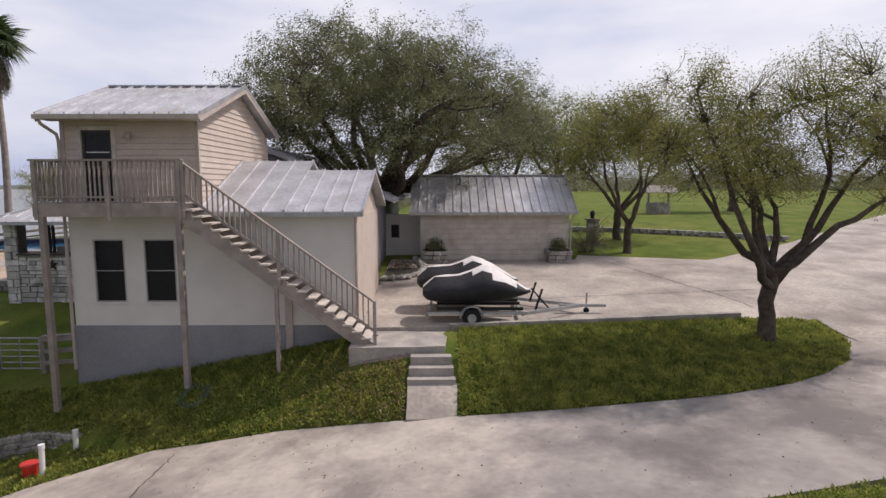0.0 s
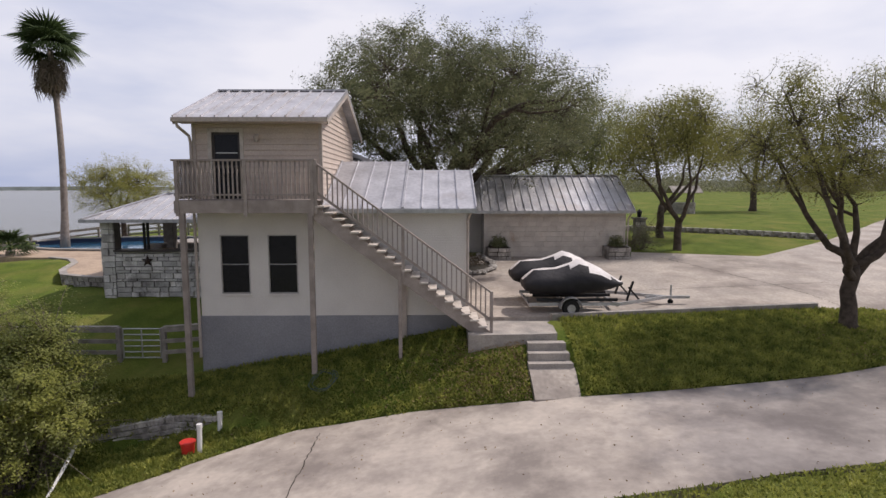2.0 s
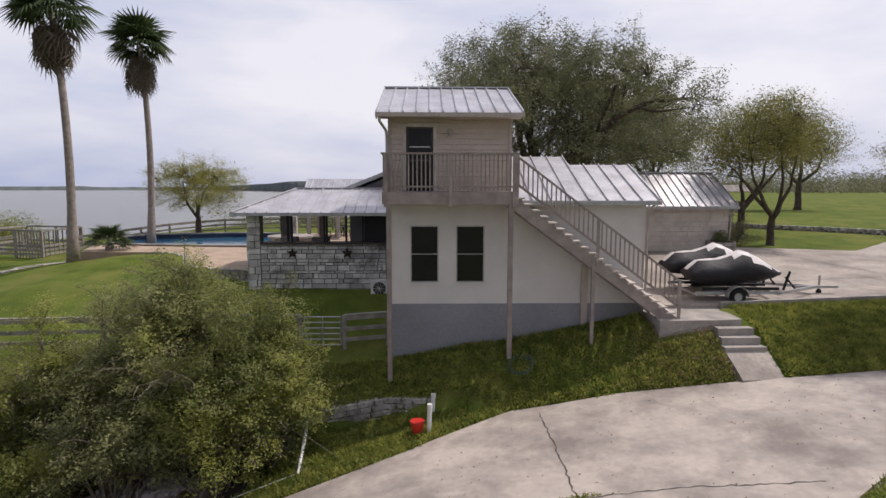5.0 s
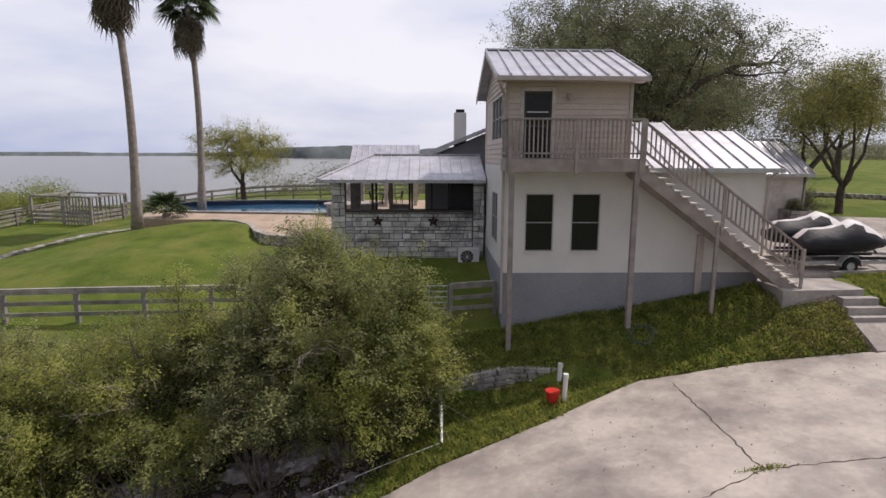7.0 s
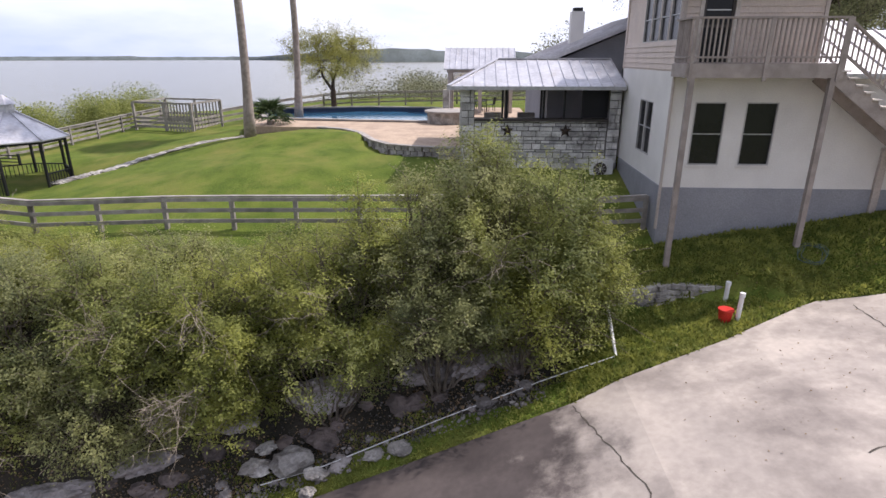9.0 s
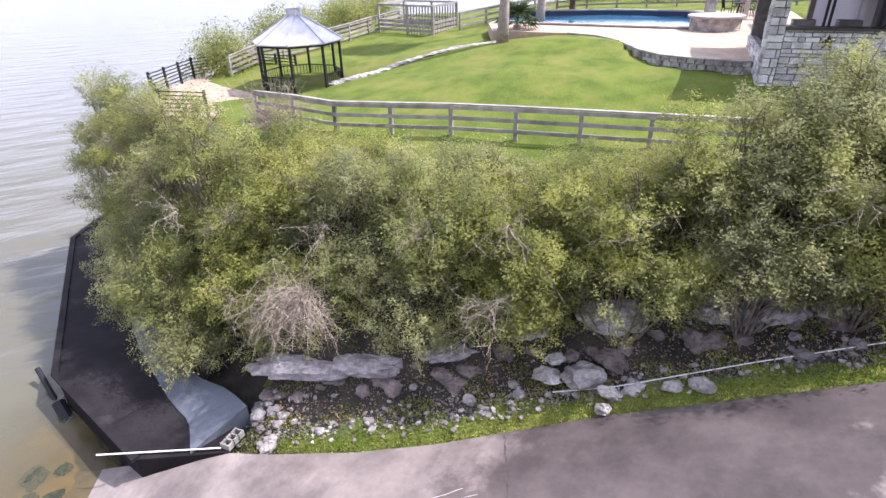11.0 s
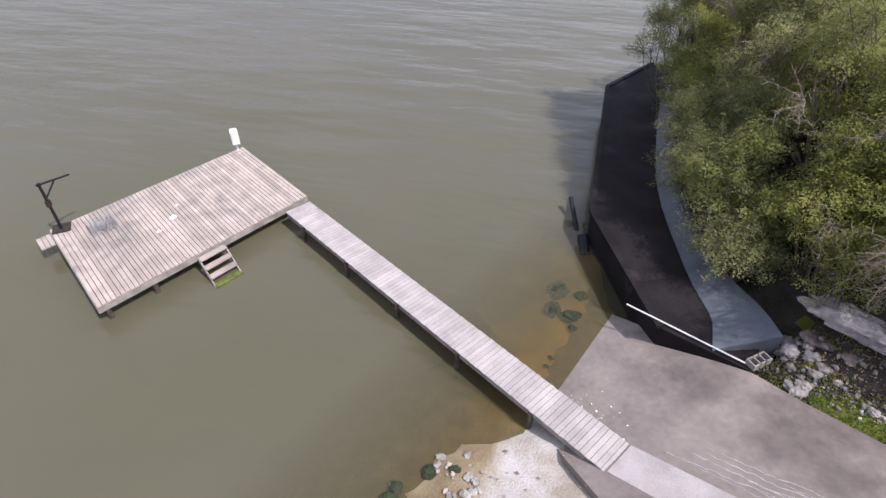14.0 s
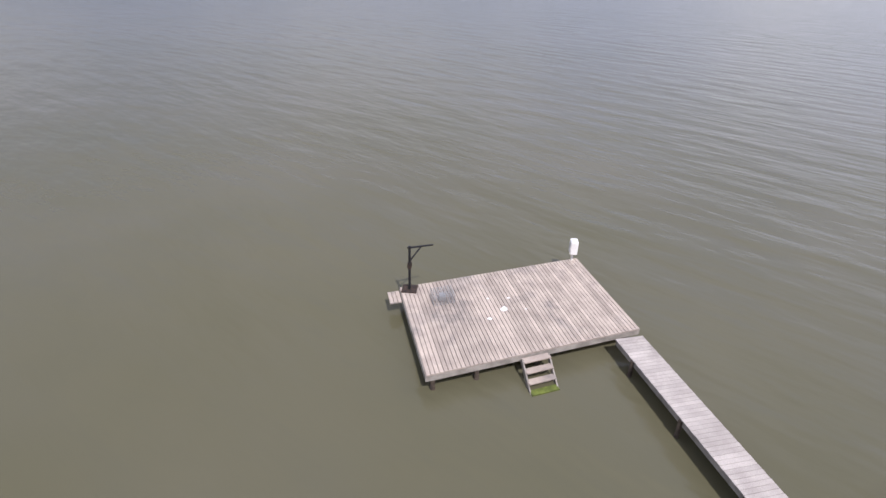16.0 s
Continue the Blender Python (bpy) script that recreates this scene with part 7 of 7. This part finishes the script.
POOL = [(-30.0, 34.6), (-27.5, 33.6), (-23.0, 33.0), (-19.5, 32.6), (-17.2, 32.9), (-16.8, 35.5), (-19.4, 39.1), (-24.0, 39.6), (-29.4, 38.2), (-30.4, 36.2)]
bm = bmesh.new()
prism(bm, POOL, 0.5, 0.61)
part("pool_water", bm, M["water_pool"], pool, "clear blue water")
for k in range(len(POOL)):
    (xa, ya), (xb, yb) = POOL[k], POOL[(k + 1) % len(POOL)]
    far = k in (5, 6, 7, 8)
    beam("coping", (xa, ya, 0.66 if not far else 0.92), (xb, yb, 0.66 if not far else 0.92), 0.35, 0.08, M["kerb"], pool)
    if far:
        beam("tile_wall", (xa, ya, 0.72), (xb, yb, 0.72), 0.2, 0.3, M["tile"] if "tile" in M else M.setdefault("tile", mat("navy_tile", (0.03, 0.05, 0.11), (0.02, 0.035, 0.08), 0.3, scale=3)), pool)
spa = thing("raised_spa", (-18.0, 32.4, 0.58), "round raised stone spa with a pier behind", "spa")
bm = bmesh.new()
tube(bm, [(-18.0, 32.6, 0.5), (-18.0, 32.6, 1.2)], [1.25, 1.25], 24)
part("drum", bm, M["limestone"], spa)
bm = bmesh.new()
tube(bm, [(-18.0, 32.6, 1.2), (-18.0, 32.6, 1.3)], [1.4, 1.4], 24)
part("rim", bm, M["kerb"], spa)
block("pier", -18.4, -18.0, 34.0, 34.4, 0.5, 2.4, M["limestone"], spa)

# ---- drive-side clutter ----
dry_wall = thing("dry_stone_wall", (-10.5, 13.6, gz(-10.5, 13.4)), "low curved dry-stone retaining wall in the bank", "wall")
for row in range(4):
    x = -13.7 + 0.1 * (row % 2)
    while x < -7.6:
        ln = rocks.uniform(0.22, 0.5)
        xa, xb = x, min(x + ln, -7.5)
        ya, yb = (float(np.interp(v_, [-13.6, -12, -10.7, -9, -7.7], [13.35, 13.6, 13.75, 13.5, 13.0])) + rocks.uniform(-0.03, 0.03) + 0.05 * row for v_ in (xa, xb))
        za, zb = (sunk(float(np.interp(v_, [-13.6, -12, -10.7, -9, -7.7], [-2.38, -2.2, -2.02, -1.95, -1.95])), v_, ya) - 0.60 + 0.15 * row + rocks.uniform(-0.01, 0.01) for v_ in (xa, xb))
        if row < 3 or xa > -12.6:
            beam("stone", (xa + 0.012, ya, za), (xb - 0.012, yb, zb), rocks.uniform(0.26, 0.36), rocks.uniform(0.11, 0.14), M["limestone"], dry_wall, roll=rocks.uniform(-0.06, 0.06))
        x += ln
for x, y, z0, z1 in ((-9.45, 12.22, -2.5, -1.7), (-9.35, 13.26, -2.6, -1.8)):
    z0, z1 = sunk(z0, x, y), sunk(z1, x, y)
    pv_ = thing("plastic_pipe_post", (x, y, z0), "short upright white plastic pipe in the grass", "pipe", "white pipes by the drive")
    bm = bmesh.new()
    tube(bm, [(x - 0.03, y, z0 - 0.15), (x, y, z1)], [0.06, 0.06], 12)
    part("pipe", bm, M["white"], pv_)
    bm = bmesh.new()
    tube(bm, [(x, y, z1 - 0.09), (x, y, z1 + 0.02)], [0.07, 0.07], 12)
    part("cap", bm, M["white"], pv_)
bucket = thing("bucket", (-9.78, 12.25, gz(-9.78, 12.25)), "bright red plastic bucket standing in the grass", "bucket")
bz = gz(-9.78, 12.25)
bm = bmesh.new()
tube(bm, [(-9.78, 12.25, bz - 0.02), (-9.78, 12.25, bz + 0.34)], [0.14, 0.18], 20)
part("pail", bm, M["red"], bucket)
bm = bmesh.new()
tube(bm, [(-9.78, 12.25, bz + 0.32), (-9.78, 12.25, bz + 0.35)], [0.195, 0.195], 20)
part("rim", bm, M["red"], bucket)
hose = thing("white_hose", (-13, 11.2, gz(-13, 11.2)), "thin white hose lying along the edge of the drive", "hose")
bm = bmesh.new()
hp = []
for k in range(30):
    f = k / 29
    x = -12.78 - 8.6 * f
    y = float(np.interp(x, [-21.4, -19.6, -17, -14.5, -12.78], [9.35, 9.75, 10.4, 10.95, 11.22]))
    hp.append((x, y, gz(x, y) + 0.07))
tube(bm, hp, [0.015] * 30, 6)
part("hose", bm, M["white"], hose)
pole = thing("leaning_pole", (-12.78, 11.25, gz(-12.78, 11.25)), "white plastic pole leaning from a stone into the bushes", "pole")
bm = bmesh.new()
tube(bm, [(-12.72, 11.25, gz(-12.72, 11.25)), (-12.72, 12.0, -2.83), (-12.74, 12.7, -2.33)], [0.03, 0.045, 0.05], 8)
part("pole", bm, M["white"], pole)

coil = thing("hose_coil", (-6.75, 14.2, gz(-6.75, 14.2)), "loose coil of dark green hose lying on the grass", "hose")
bm = bmesh.new()
cp = []
for k in range(48):
    a = k * 0.42
    r = 0.34 + 0.07 * math.sin(k * 0.31) + 0.03 * math.sin(k * 1.7)
    x, y = -6.75 + r * math.cos(a), 14.2 + 0.8 * r * math.sin(a)
    cp.append((x, y, gz(x, y) + 0.1 + 0.0008 * k))
tube(bm, cp, [0.009] * len(cp), 6)
part("hose", bm, mat("green_hose_rubber", (0.10, 0.15, 0.13), (0.06, 0.09, 0.08), 0.5, scale=6), coil)
weed = thing("weed_tuft", (-6.5, 8.25, float(slab_z(-6.5, 8.25))), "dry weed tuft growing where the joints of the drive meet", "weed")
rngw = np.random.default_rng(17)
wx, wy = rngw.normal(-6.5, 0.24, 190), rngw.normal(8.25, 0.05, 190)
leaves("blades", np.stack([wx, wy, slab_z(wx, wy)], -1), 0.08, M["blade"], weed, rngw, droop=-0.5, slim=0.3, kind="stuff")


def patio_chair(x, y, turn):
    """A dark metal garden chair with a slatted back."""
    z = sunk(0.58, -22, 29.5)
    t = thing("patio_chair", (x, y, z), "dark metal garden chair beside the patio table", "chair", "chairs round the patio table")
    m = Matrix.Translation((x, y, z)) @ Matrix.Rotation(turn, 4, "Z")

    def bar(name, p, q, w):
        beam(name, m @ Vector(p), m @ Vector(q), w, w, M["black"], t)

    bm = bmesh.new()
    add_box(bm, -0.24, 0.24, -0.24, 0.24, 0.42, 0.46, 0.012)
    bmesh.ops.transform(bm, matrix=m, verts=bm.verts)
    part("seat", bm, M["black"], t)
    for sx in (-0.22, 0.22):
        bar("leg", (sx, -0.22, 0.0), (sx, -0.22, 0.42), 0.035)
        bar("leg", (sx, 0.24, 0.0), (sx, 0.22, 0.42), 0.035)
        bar("back_post", (sx, 0.22, 0.46), (sx, 0.32, 0.95), 0.035)
    bar("top_rail", (-0.22, 0.32, 0.93), (0.22, 0.32, 0.93), 0.045)
    for k in range(4):
        bar("slat", (-0.135 + 0.09 * k, 0.225, 0.48), (-0.135 + 0.09 * k, 0.315, 0.91), 0.025)


table_z = sunk(0.58, -22, 29.5)
table = thing("patio_table", (-16.2, 40.2, table_z), "round dark metal table on the pool patio", "table")
bm = bmesh.new()
tube(bm, [(-16.2, 40.2, table_z + 0.70), (-16.2, 40.2, table_z + 0.74)], [0.6, 0.6], 24)
part("tabletop", bm, M["black"], table)
for k in range(4):
    c, d = math.cos(0.785 + k * 1.571), math.sin(0.785 + k * 1.571)
    beam("leg", (-16.2 + 0.42 * c, 40.2 + 0.42 * d, table_z), (-16.2 + 0.3 * c, 40.2 + 0.3 * d, table_z + 0.70), 0.04, 0.04, M["black"], table)
for k in range(4):
    a = k * 1.571 + 0.3
    patio_chair(-16.2 + 0.95 * math.cos(a), 40.2 + 0.95 * math.sin(a), a - 1.571)

# rocks at the foot of the bank
rock((-20.1, 8.95, -5.75), 0.2, "pale angular limestone boulder at the edge of the drive")
rock((-20.7, 9.75, -5.55), 0.42, "large pale limestone boulder on the bank", flat=1.0)
rock((-20.0, 9.4, -5.6), 0.22, "pale limestone boulder on the bank")
rock((-21.6, 9.7, -5.75), 0.32, "flat pale limestone slab on the bank", flat=0.4)
rock((-21.5, 10.2, -5.55), 0.22, "pale limestone boulder on the bank")
rock((-18.6, 9.65, -5.2), 0.24, "pale limestone boulder on the bank")
rock((-18.0, 9.75, -5.05), 0.26, "pale limestone boulder on the bank")
for k in range(27):
    x = -29.6 + 0.56 * k + rocks.uniform(-0.3, 0.3)
    y = float(north_edge(x)) + rocks.uniform(1.8, 2.4)
    rock((x, y, gz(x, y) - 0.05), rocks.uniform(0.18, 0.4), "weathered grey-pink rock outcrop under the bushes", flat=0.6, mats=OUTCROPS)
for k in range(60):
    x = rocks.uniform(-29.3, -14.5)
    y = float(north_edge(x)) + abs(rocks.gauss(0, 0.55)) + 0.55
    s = rocks.uniform(0.04, 0.11) if rocks.random() < 0.85 else rocks.uniform(0.11, 0.2)
    rock((x, y, gz(x, y) + s * 0.2), s, "small grey stone lying on the bank", mats=BANK)
for k in range(170):
    x = rocks.uniform(-30.0, -21.5) if k < 130 else rocks.uniform(-21.5, -15)
    y = float(north_edge(x)) + 0.35 + abs(rocks.gauss(0.5, 0.5))
    rock((x, y, gz(x, y) + 0.02), rocks.uniform(0.035, 0.095), "small grey stone lying on the bank", mats=SMALL)
for k in range(26):
    x, y = rocks.uniform(-30.0, -28.6), rocks.uniform(6.5, 8.4)
    rock((x, y, gz(x, y) + 0.05), rocks.uniform(0.07, 0.22), "grey rubble stone beside the apron", mats=BANK)
pebbles = []
rngp = np.random.default_rng(3)
px_ = rngp.uniform(-30, -14.5, 4200)
py_ = north_edge(px_) + 0.5 + np.abs(rngp.normal(0.3, 0.8, 4200))
leaves("pebble_scatter", np.stack([px_, py_, ground_z(px_, py_) + 0.03], -1), 0.07, M["bankstone"], None, rngp, slim=0.9, kind="stuff")
tagged(bpy.data.objects["pebble_scatter"], "small pale stones strewn over the bank", "pebbles", kind="stuff")
for k in range(110):
    x, y = rocks.uniform(-33.2, -28.2), rocks.uniform(-3.0, 1.0)
    if y < 0.9 - 0.35 * (x + 28.2) * 0.1 and gz(x, y) > -9.2:
        rock((x, y, max(gz(x, y), -9.25) + 0.02), rocks.uniform(0.02, 0.07), "pale shore stone beside the jetty", name="shore_stone", mats=SMALL)

# cracks and joints in the concrete
M["joint"] = mat("dark_joint", (0.09, 0.075, 0.06), (0.06, 0.05, 0.04), 0.95, scale=8)


def crack(pts, width, label, material=M["joint"], name="pavement_joint"):
    v, f = [], []
    rr = random.Random(len(pts))
    fine = []
    for (xa, ya), (xb, yb) in zip(pts, pts[1:]):
        n = max(2, int(math.hypot(xb - xa, yb - ya) / 0.12))
        fine += [(xa + (xb - xa) * k / n, ya + (yb - ya) * k / n) for k in range(n)]
    fine.append(pts[-1])
    for i, (x, y) in enumerate(fine):
        xa, ya = fine[max(0, i - 1)]
        xb, yb = fine[min(len(fine) - 1, i + 1)]
        ln = math.hypot(xb - xa, yb - ya) or 1
        nx_, ny_ = -(yb - ya) / ln, (xb - xa) / ln
        w = width * rr.uniform(0.4, 1.5)
        o = rr.uniform(-0.03, 0.03)
        for sg in (-1, 1):
            xx, yy = x + nx_ * (sg * w + o), y + ny_ * (sg * w + o)
            v.append((xx, yy, (sunk(float(ramp_z(xx, yy)), xx, yy) + 0.03 if xx < -20 else float(slab_z(xx, yy))) + 0.006))
    for i in range(len(fine) - 1):
        f.append((2 * i, 2 * i + 1, 2 * i + 3, 2 * i + 2))
    return tagged(raw(name, v, f, material), label, "joint" if name == "pavement_joint" else "scrape", kind="structure")


crack([(-6.5, 12.5), (-6.53, 10.3), (-6.6, 8.3)], 0.013, "dark cracked joint across the drive")
crack([(-9.5, 7.0), (-7.0, 8.05), (-6.5, 8.25), (-4.4, 8.0), (-2.2, 7.6)], 0.013, "dark cracked joint along the drive")
crack([(-22.3, 8.2), (-21.7, 6.2), (-21.2, 2.6)], 0.018, "dark joint across the ramp")
crack([(7.5, 26.0), (9.5, 20.5), (10.6, 17.6)], 0.018, "dark joint across the yard")
crack([(-1.0, 18.5), (6.0, 19.6), (12.0, 20.5)], 0.012, "dark joint along the yard")
crack([(-14.0, 9.8), (-13.2, 7.0), (-13.0, 4.5)], 0.012, "dark joint across the drive")

M["scrape"] = mat("pale_scrape", (0.56, 0.52, 0.50), (0.36, 0.33, 0.32), 0.9, scale=6)
rs = random.Random(21)
for k in range(12):
    x0, y0 = -28.6 + rs.uniform(-0.4, 3.2), 3.1 + rs.uniform(-0.3, 0.5)
    y0 += 0.45 * (x0 + 28.6)
    ln = rs.uniform(1.2, 3.6)
    crack([(x0, y0), (x0 + ln * 0.5, y0 + 0.2 * ln + rs.uniform(-0.09, 0.09)), (x0 + ln * 0.93, y0 + (0.44 + rs.uniform(-0.05, 0.05)) * ln)], rs.uniform(0.004, 0.011), "pale scrape mark left on the ramp", M["scrape"], "scrape_mark")
sx_, sy_ = rngp.normal(-30.6, 0.5, 150), rngp.normal(1.75, 0.45, 150)
shells = leaves("shell_scatter", np.stack([sx_, sy_, ramp_z(sx_, sy_) - fall_off(sx_, sy_) + 0.035], -1), 0.055, M["white"], None, rngp, slim=0.9, droop=-0.5)
tagged(shells, "small white shells strewn over the foot of the ramp", "shells", kind="stuff")
M["algaerock"] = mat("algae_dark_rock", (0.035, 0.045, 0.018), (0.018, 0.022, 0.012), 0.8, scale=4)
ALGAE = [rock_mesh(k + 60, M["algaerock"]) for k in range(3)]
for x, y, s in ((-35.5, 4.4, 0.34), (-34.3, 4.0, 0.26), (-34.0, 4.4, 0.22), (-33.8, 3.75, 0.16), (-33.5, 4.3, 0.14), (-34.8, 3.7, 0.3), (-34.9, 4.9, 0.24), (-33.2, 4.6, 0.2), (-33.1, 2.5, 0.09), (-32.9, 2.2, 0.08), (-31.25, -2.3, 0.16), (-31.0, -1.7, 0.12), (-30.9, -3.6, 0.3), (-31.3, -3.2, 0.22), (-30.6, -4.3, 0.3)):
    rock((x, y, gz(x, y) + s * 0.25), s, "dark algae-covered rock in the shallows", name="shallows_rock", flat=0.6, mats=ALGAE)
for k in range(16):
    x, y = rs.uniform(-31.6, -30.2), rs.uniform(-2.2, -1.2)
    rock((x, y, max(gz(x, y), -9.4) + 0.03), rs.uniform(0.05, 0.12), "tan shore rock at the water's edge", name="shore_stone", flat=0.5)
M["ledge"] = mat("pale_lilac_grey_rock", (0.50, 0.455, 0.44), (0.27, 0.24, 0.23), 0.92, scale=1.5, fine=7, bump=1.0, depth=0.09, per_piece=0.12, grain=0.6)
LEDGES = [rock_mesh(k + 80, M["ledge"], 4) for k in range(5)]


def ledge(x, y, z, w, h, d, label):
    """A broad worn rock face standing out of the bank."""
    m = Matrix.Translation((x, y, sunk(z, x, y))) @ Matrix.Rotation(0.27 + rocks.uniform(-0.15, 0.15), 4, "Z") @ Matrix.Diagonal((w, d, h, 1))
    tagged(obj("rock_ledge", rocks.choice(LEDGES), None, None, "", m), label, "rock", "rocks on the bank")


for x, y, z, w, h, d in ((-28.6, 8.9, -6.75, 1.7, 0.42, 0.6), (-26.6, 9.3, -6.35, 1.0, 0.34, 0.5), (-24.5, 9.95, -5.75, 0.8, 0.36, 0.5), (-22.4, 10.75, -5.0, 0.6, 0.3, 0.4), (-20.2, 11.3, -4.5, 0.9, 0.5, 0.5), (-17.5, 11.8, -4.05, 0.8, 0.42, 0.5), (-16.4, 11.95, -3.85, 0.7, 0.46, 0.5), (-15.2, 12.1, -3.7, 0.5, 0.3, 0.4)):
    ledge(x, y, z, w, h, d, "broad pale grey rock ledge at the foot of the bushes")

# ---- far scrub and woods ----
def thicket(name, pts, r, h, per, size, leaf, label, seed):
    rng = np.random.default_rng(seed)
    out = []
    for x, y in pts:
        q = rng.normal(size=(per, 3))
        q /= np.linalg.norm(q, axis=1)[:, None]
        q[:, 2] = np.abs(q[:, 2])
        z = max(gz(x, y), WATER)
        k = rng.uniform(0.7, 1.3)
        out.append(np.array([x, y, z]) + q * np.array([r, r, h]) * k * rng.uniform(0.35, 1, (per, 1)))
    ob = leaves(name, np.concatenate(out), size, leaf, None, rng)
    return tagged(ob, label, "thicket", kind="stuff")


rf = random.Random(11)
thicket("lake_scrub", [(-44.5 + rf.uniform(-1.5, 1), rf.uniform(24, 60)) for _ in range(34)], 1.9, 2.4, 3200, 0.13, M["bushleaf"], "grey-green scrub along the lake bank", 1)
# scrub and woods below get their haze from the leaf colour
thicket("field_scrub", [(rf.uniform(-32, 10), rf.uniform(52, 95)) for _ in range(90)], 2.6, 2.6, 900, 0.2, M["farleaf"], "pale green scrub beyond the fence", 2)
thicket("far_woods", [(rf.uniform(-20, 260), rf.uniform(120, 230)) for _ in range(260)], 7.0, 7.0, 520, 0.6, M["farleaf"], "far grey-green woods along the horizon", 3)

# ---- grass ----
rngg = np.random.default_rng(8)


def sward(name, x0, x1, y0, y1, n, size, keep, label):
    x, y = rngg.uniform(x0, x1, n), rngg.uniform(y0, y1, n)
    ok = keep(x, y) & ~on_concrete(x, y)
    x, y = x[ok], y[ok]
    pts = np.stack([x, y, ground_z(x, y) + 0.01], -1)
    ob = leaves(name, pts, size, M["blade"], None, rngg, droop=-0.75, slim=0.35)
    tagged(ob, label, "grass", kind="stuff")


sward("bank_grass", -14, 0, 9, 17, 90000, 0.12, lambda x, y: (y > north_edge(x) + 0.02) & (y < 15.5) & ~((x > -2.7) & (y > 14)) & ~((x > -1.05) & (x < 0.35)), "rough lawn grass on the bank before the house")
sward("island_grass", 0, 12.2, 12.3, 17.5, 90000, 0.11, lambda x, y: (y > north_edge(x) + 0.02) & (y < yard_low(x) - 0.15) & (x > 0.3), "rough lawn grass on the island by the yard")
sward("verge_grass", -30, -12, 6, 13, 60000, 0.09, lambda x, y: (y > north_edge(x) + 0.02) & (y < north_edge(x) + 1.0 + 0.4 * np.sin(x * 1.7)), "green verge grass along the ramp")
sward("near_grass", -3, 9, 4, 9, 40000, 0.09, lambda x, y: y < south_edge(x) - 0.03, "lawn grass on the near side of the drive")


def litter(name, x0, x1, y0, y1, n, size, keep, label):
    x, y = rngg.uniform(x0, x1, n), rngg.uniform(y0, y1, n)
    ok = keep(x, y)
    x, y = x[ok], y[ok]
    z = np.where(on_concrete(x, y), slab_z(x, y) + 0.012, ground_z(x, y) + 0.07)
    ob = leaves(name, np.stack([x, y, z], -1), size, M["litter"], None, rngg, slim=0.6)
    tagged(ob, label, "leaf litter", kind="stuff")


M["litter"] = leaf_mat("fallen_leaf", (0.16, 0.10, 0.05), (0.42, 0.30, 0.17), 0.2)
litter("bank_litter", -9.0, -1.05, 12.4, 14.6, 16000, 0.052, lambda x, y: (y > north_edge(x)) & (rngg.uniform(size=len(x)) < np.clip((x + 6.0) / 4.8, 0.12, 1) ** 2), "brown fallen leaves lying on the bank by the steps")
litter("drive_litter", -12, 11, 5, 16, 1100, 0.045, lambda x, y: (y > south_edge(x)) & (y < yard_low(np.maximum(x, -2.5)) - 0.3), "dry fallen leaves scattered over the drive and lawn")
litter("island_litter", 7.5, 11.5, 13.2, 16.6, 900, 0.055, lambda x, y: (y > north_edge(x) + 0.1) & (y < yard_low(x) - 0.2), "brown fallen leaves under the small tree")
litter("bank_foot_litter", -30, -14.5, 6.5, 13.5, 14000, 0.07, lambda x, y: (y > north_edge(x) + 0.9) & (y < north_edge(x) + 3.2), "brown dead leaves and twigs under the bushes")
sward("bank_weeds", -30, -13.5, 6, 14, 60000, 0.10, lambda x, y: (y > north_edge(x) + 0.9) & (y < north_edge(x) + 3.0) & (np.sin(x * 2.3 + 1.7 * np.sin(y * 1.9)) * np.sin(y * 2.9 + x * 0.8) > 0.35), "tufts of weeds under the bushes")

# things built at the level of the drive sink with the land under them
for ob in (house, main_house, annexe, garage, link, cab, *STARS, ac, deck, stair, landing, path, kerb, trailer, ski_a, ski_b, gazebo, terrace, railing, patio, pool, spa):
    at_x, at_y = (-0.4, 13.0) if ob is path else (-22, 29.5) if ob in (patio, pool, spa) else (ob.matrix_basis.translation.x, ob.matrix_basis.translation.y)
    ob.matrix_basis = Matrix.Translation((0, 0, -float(fall_off(at_x, at_y)))) @ ob.matrix_basis
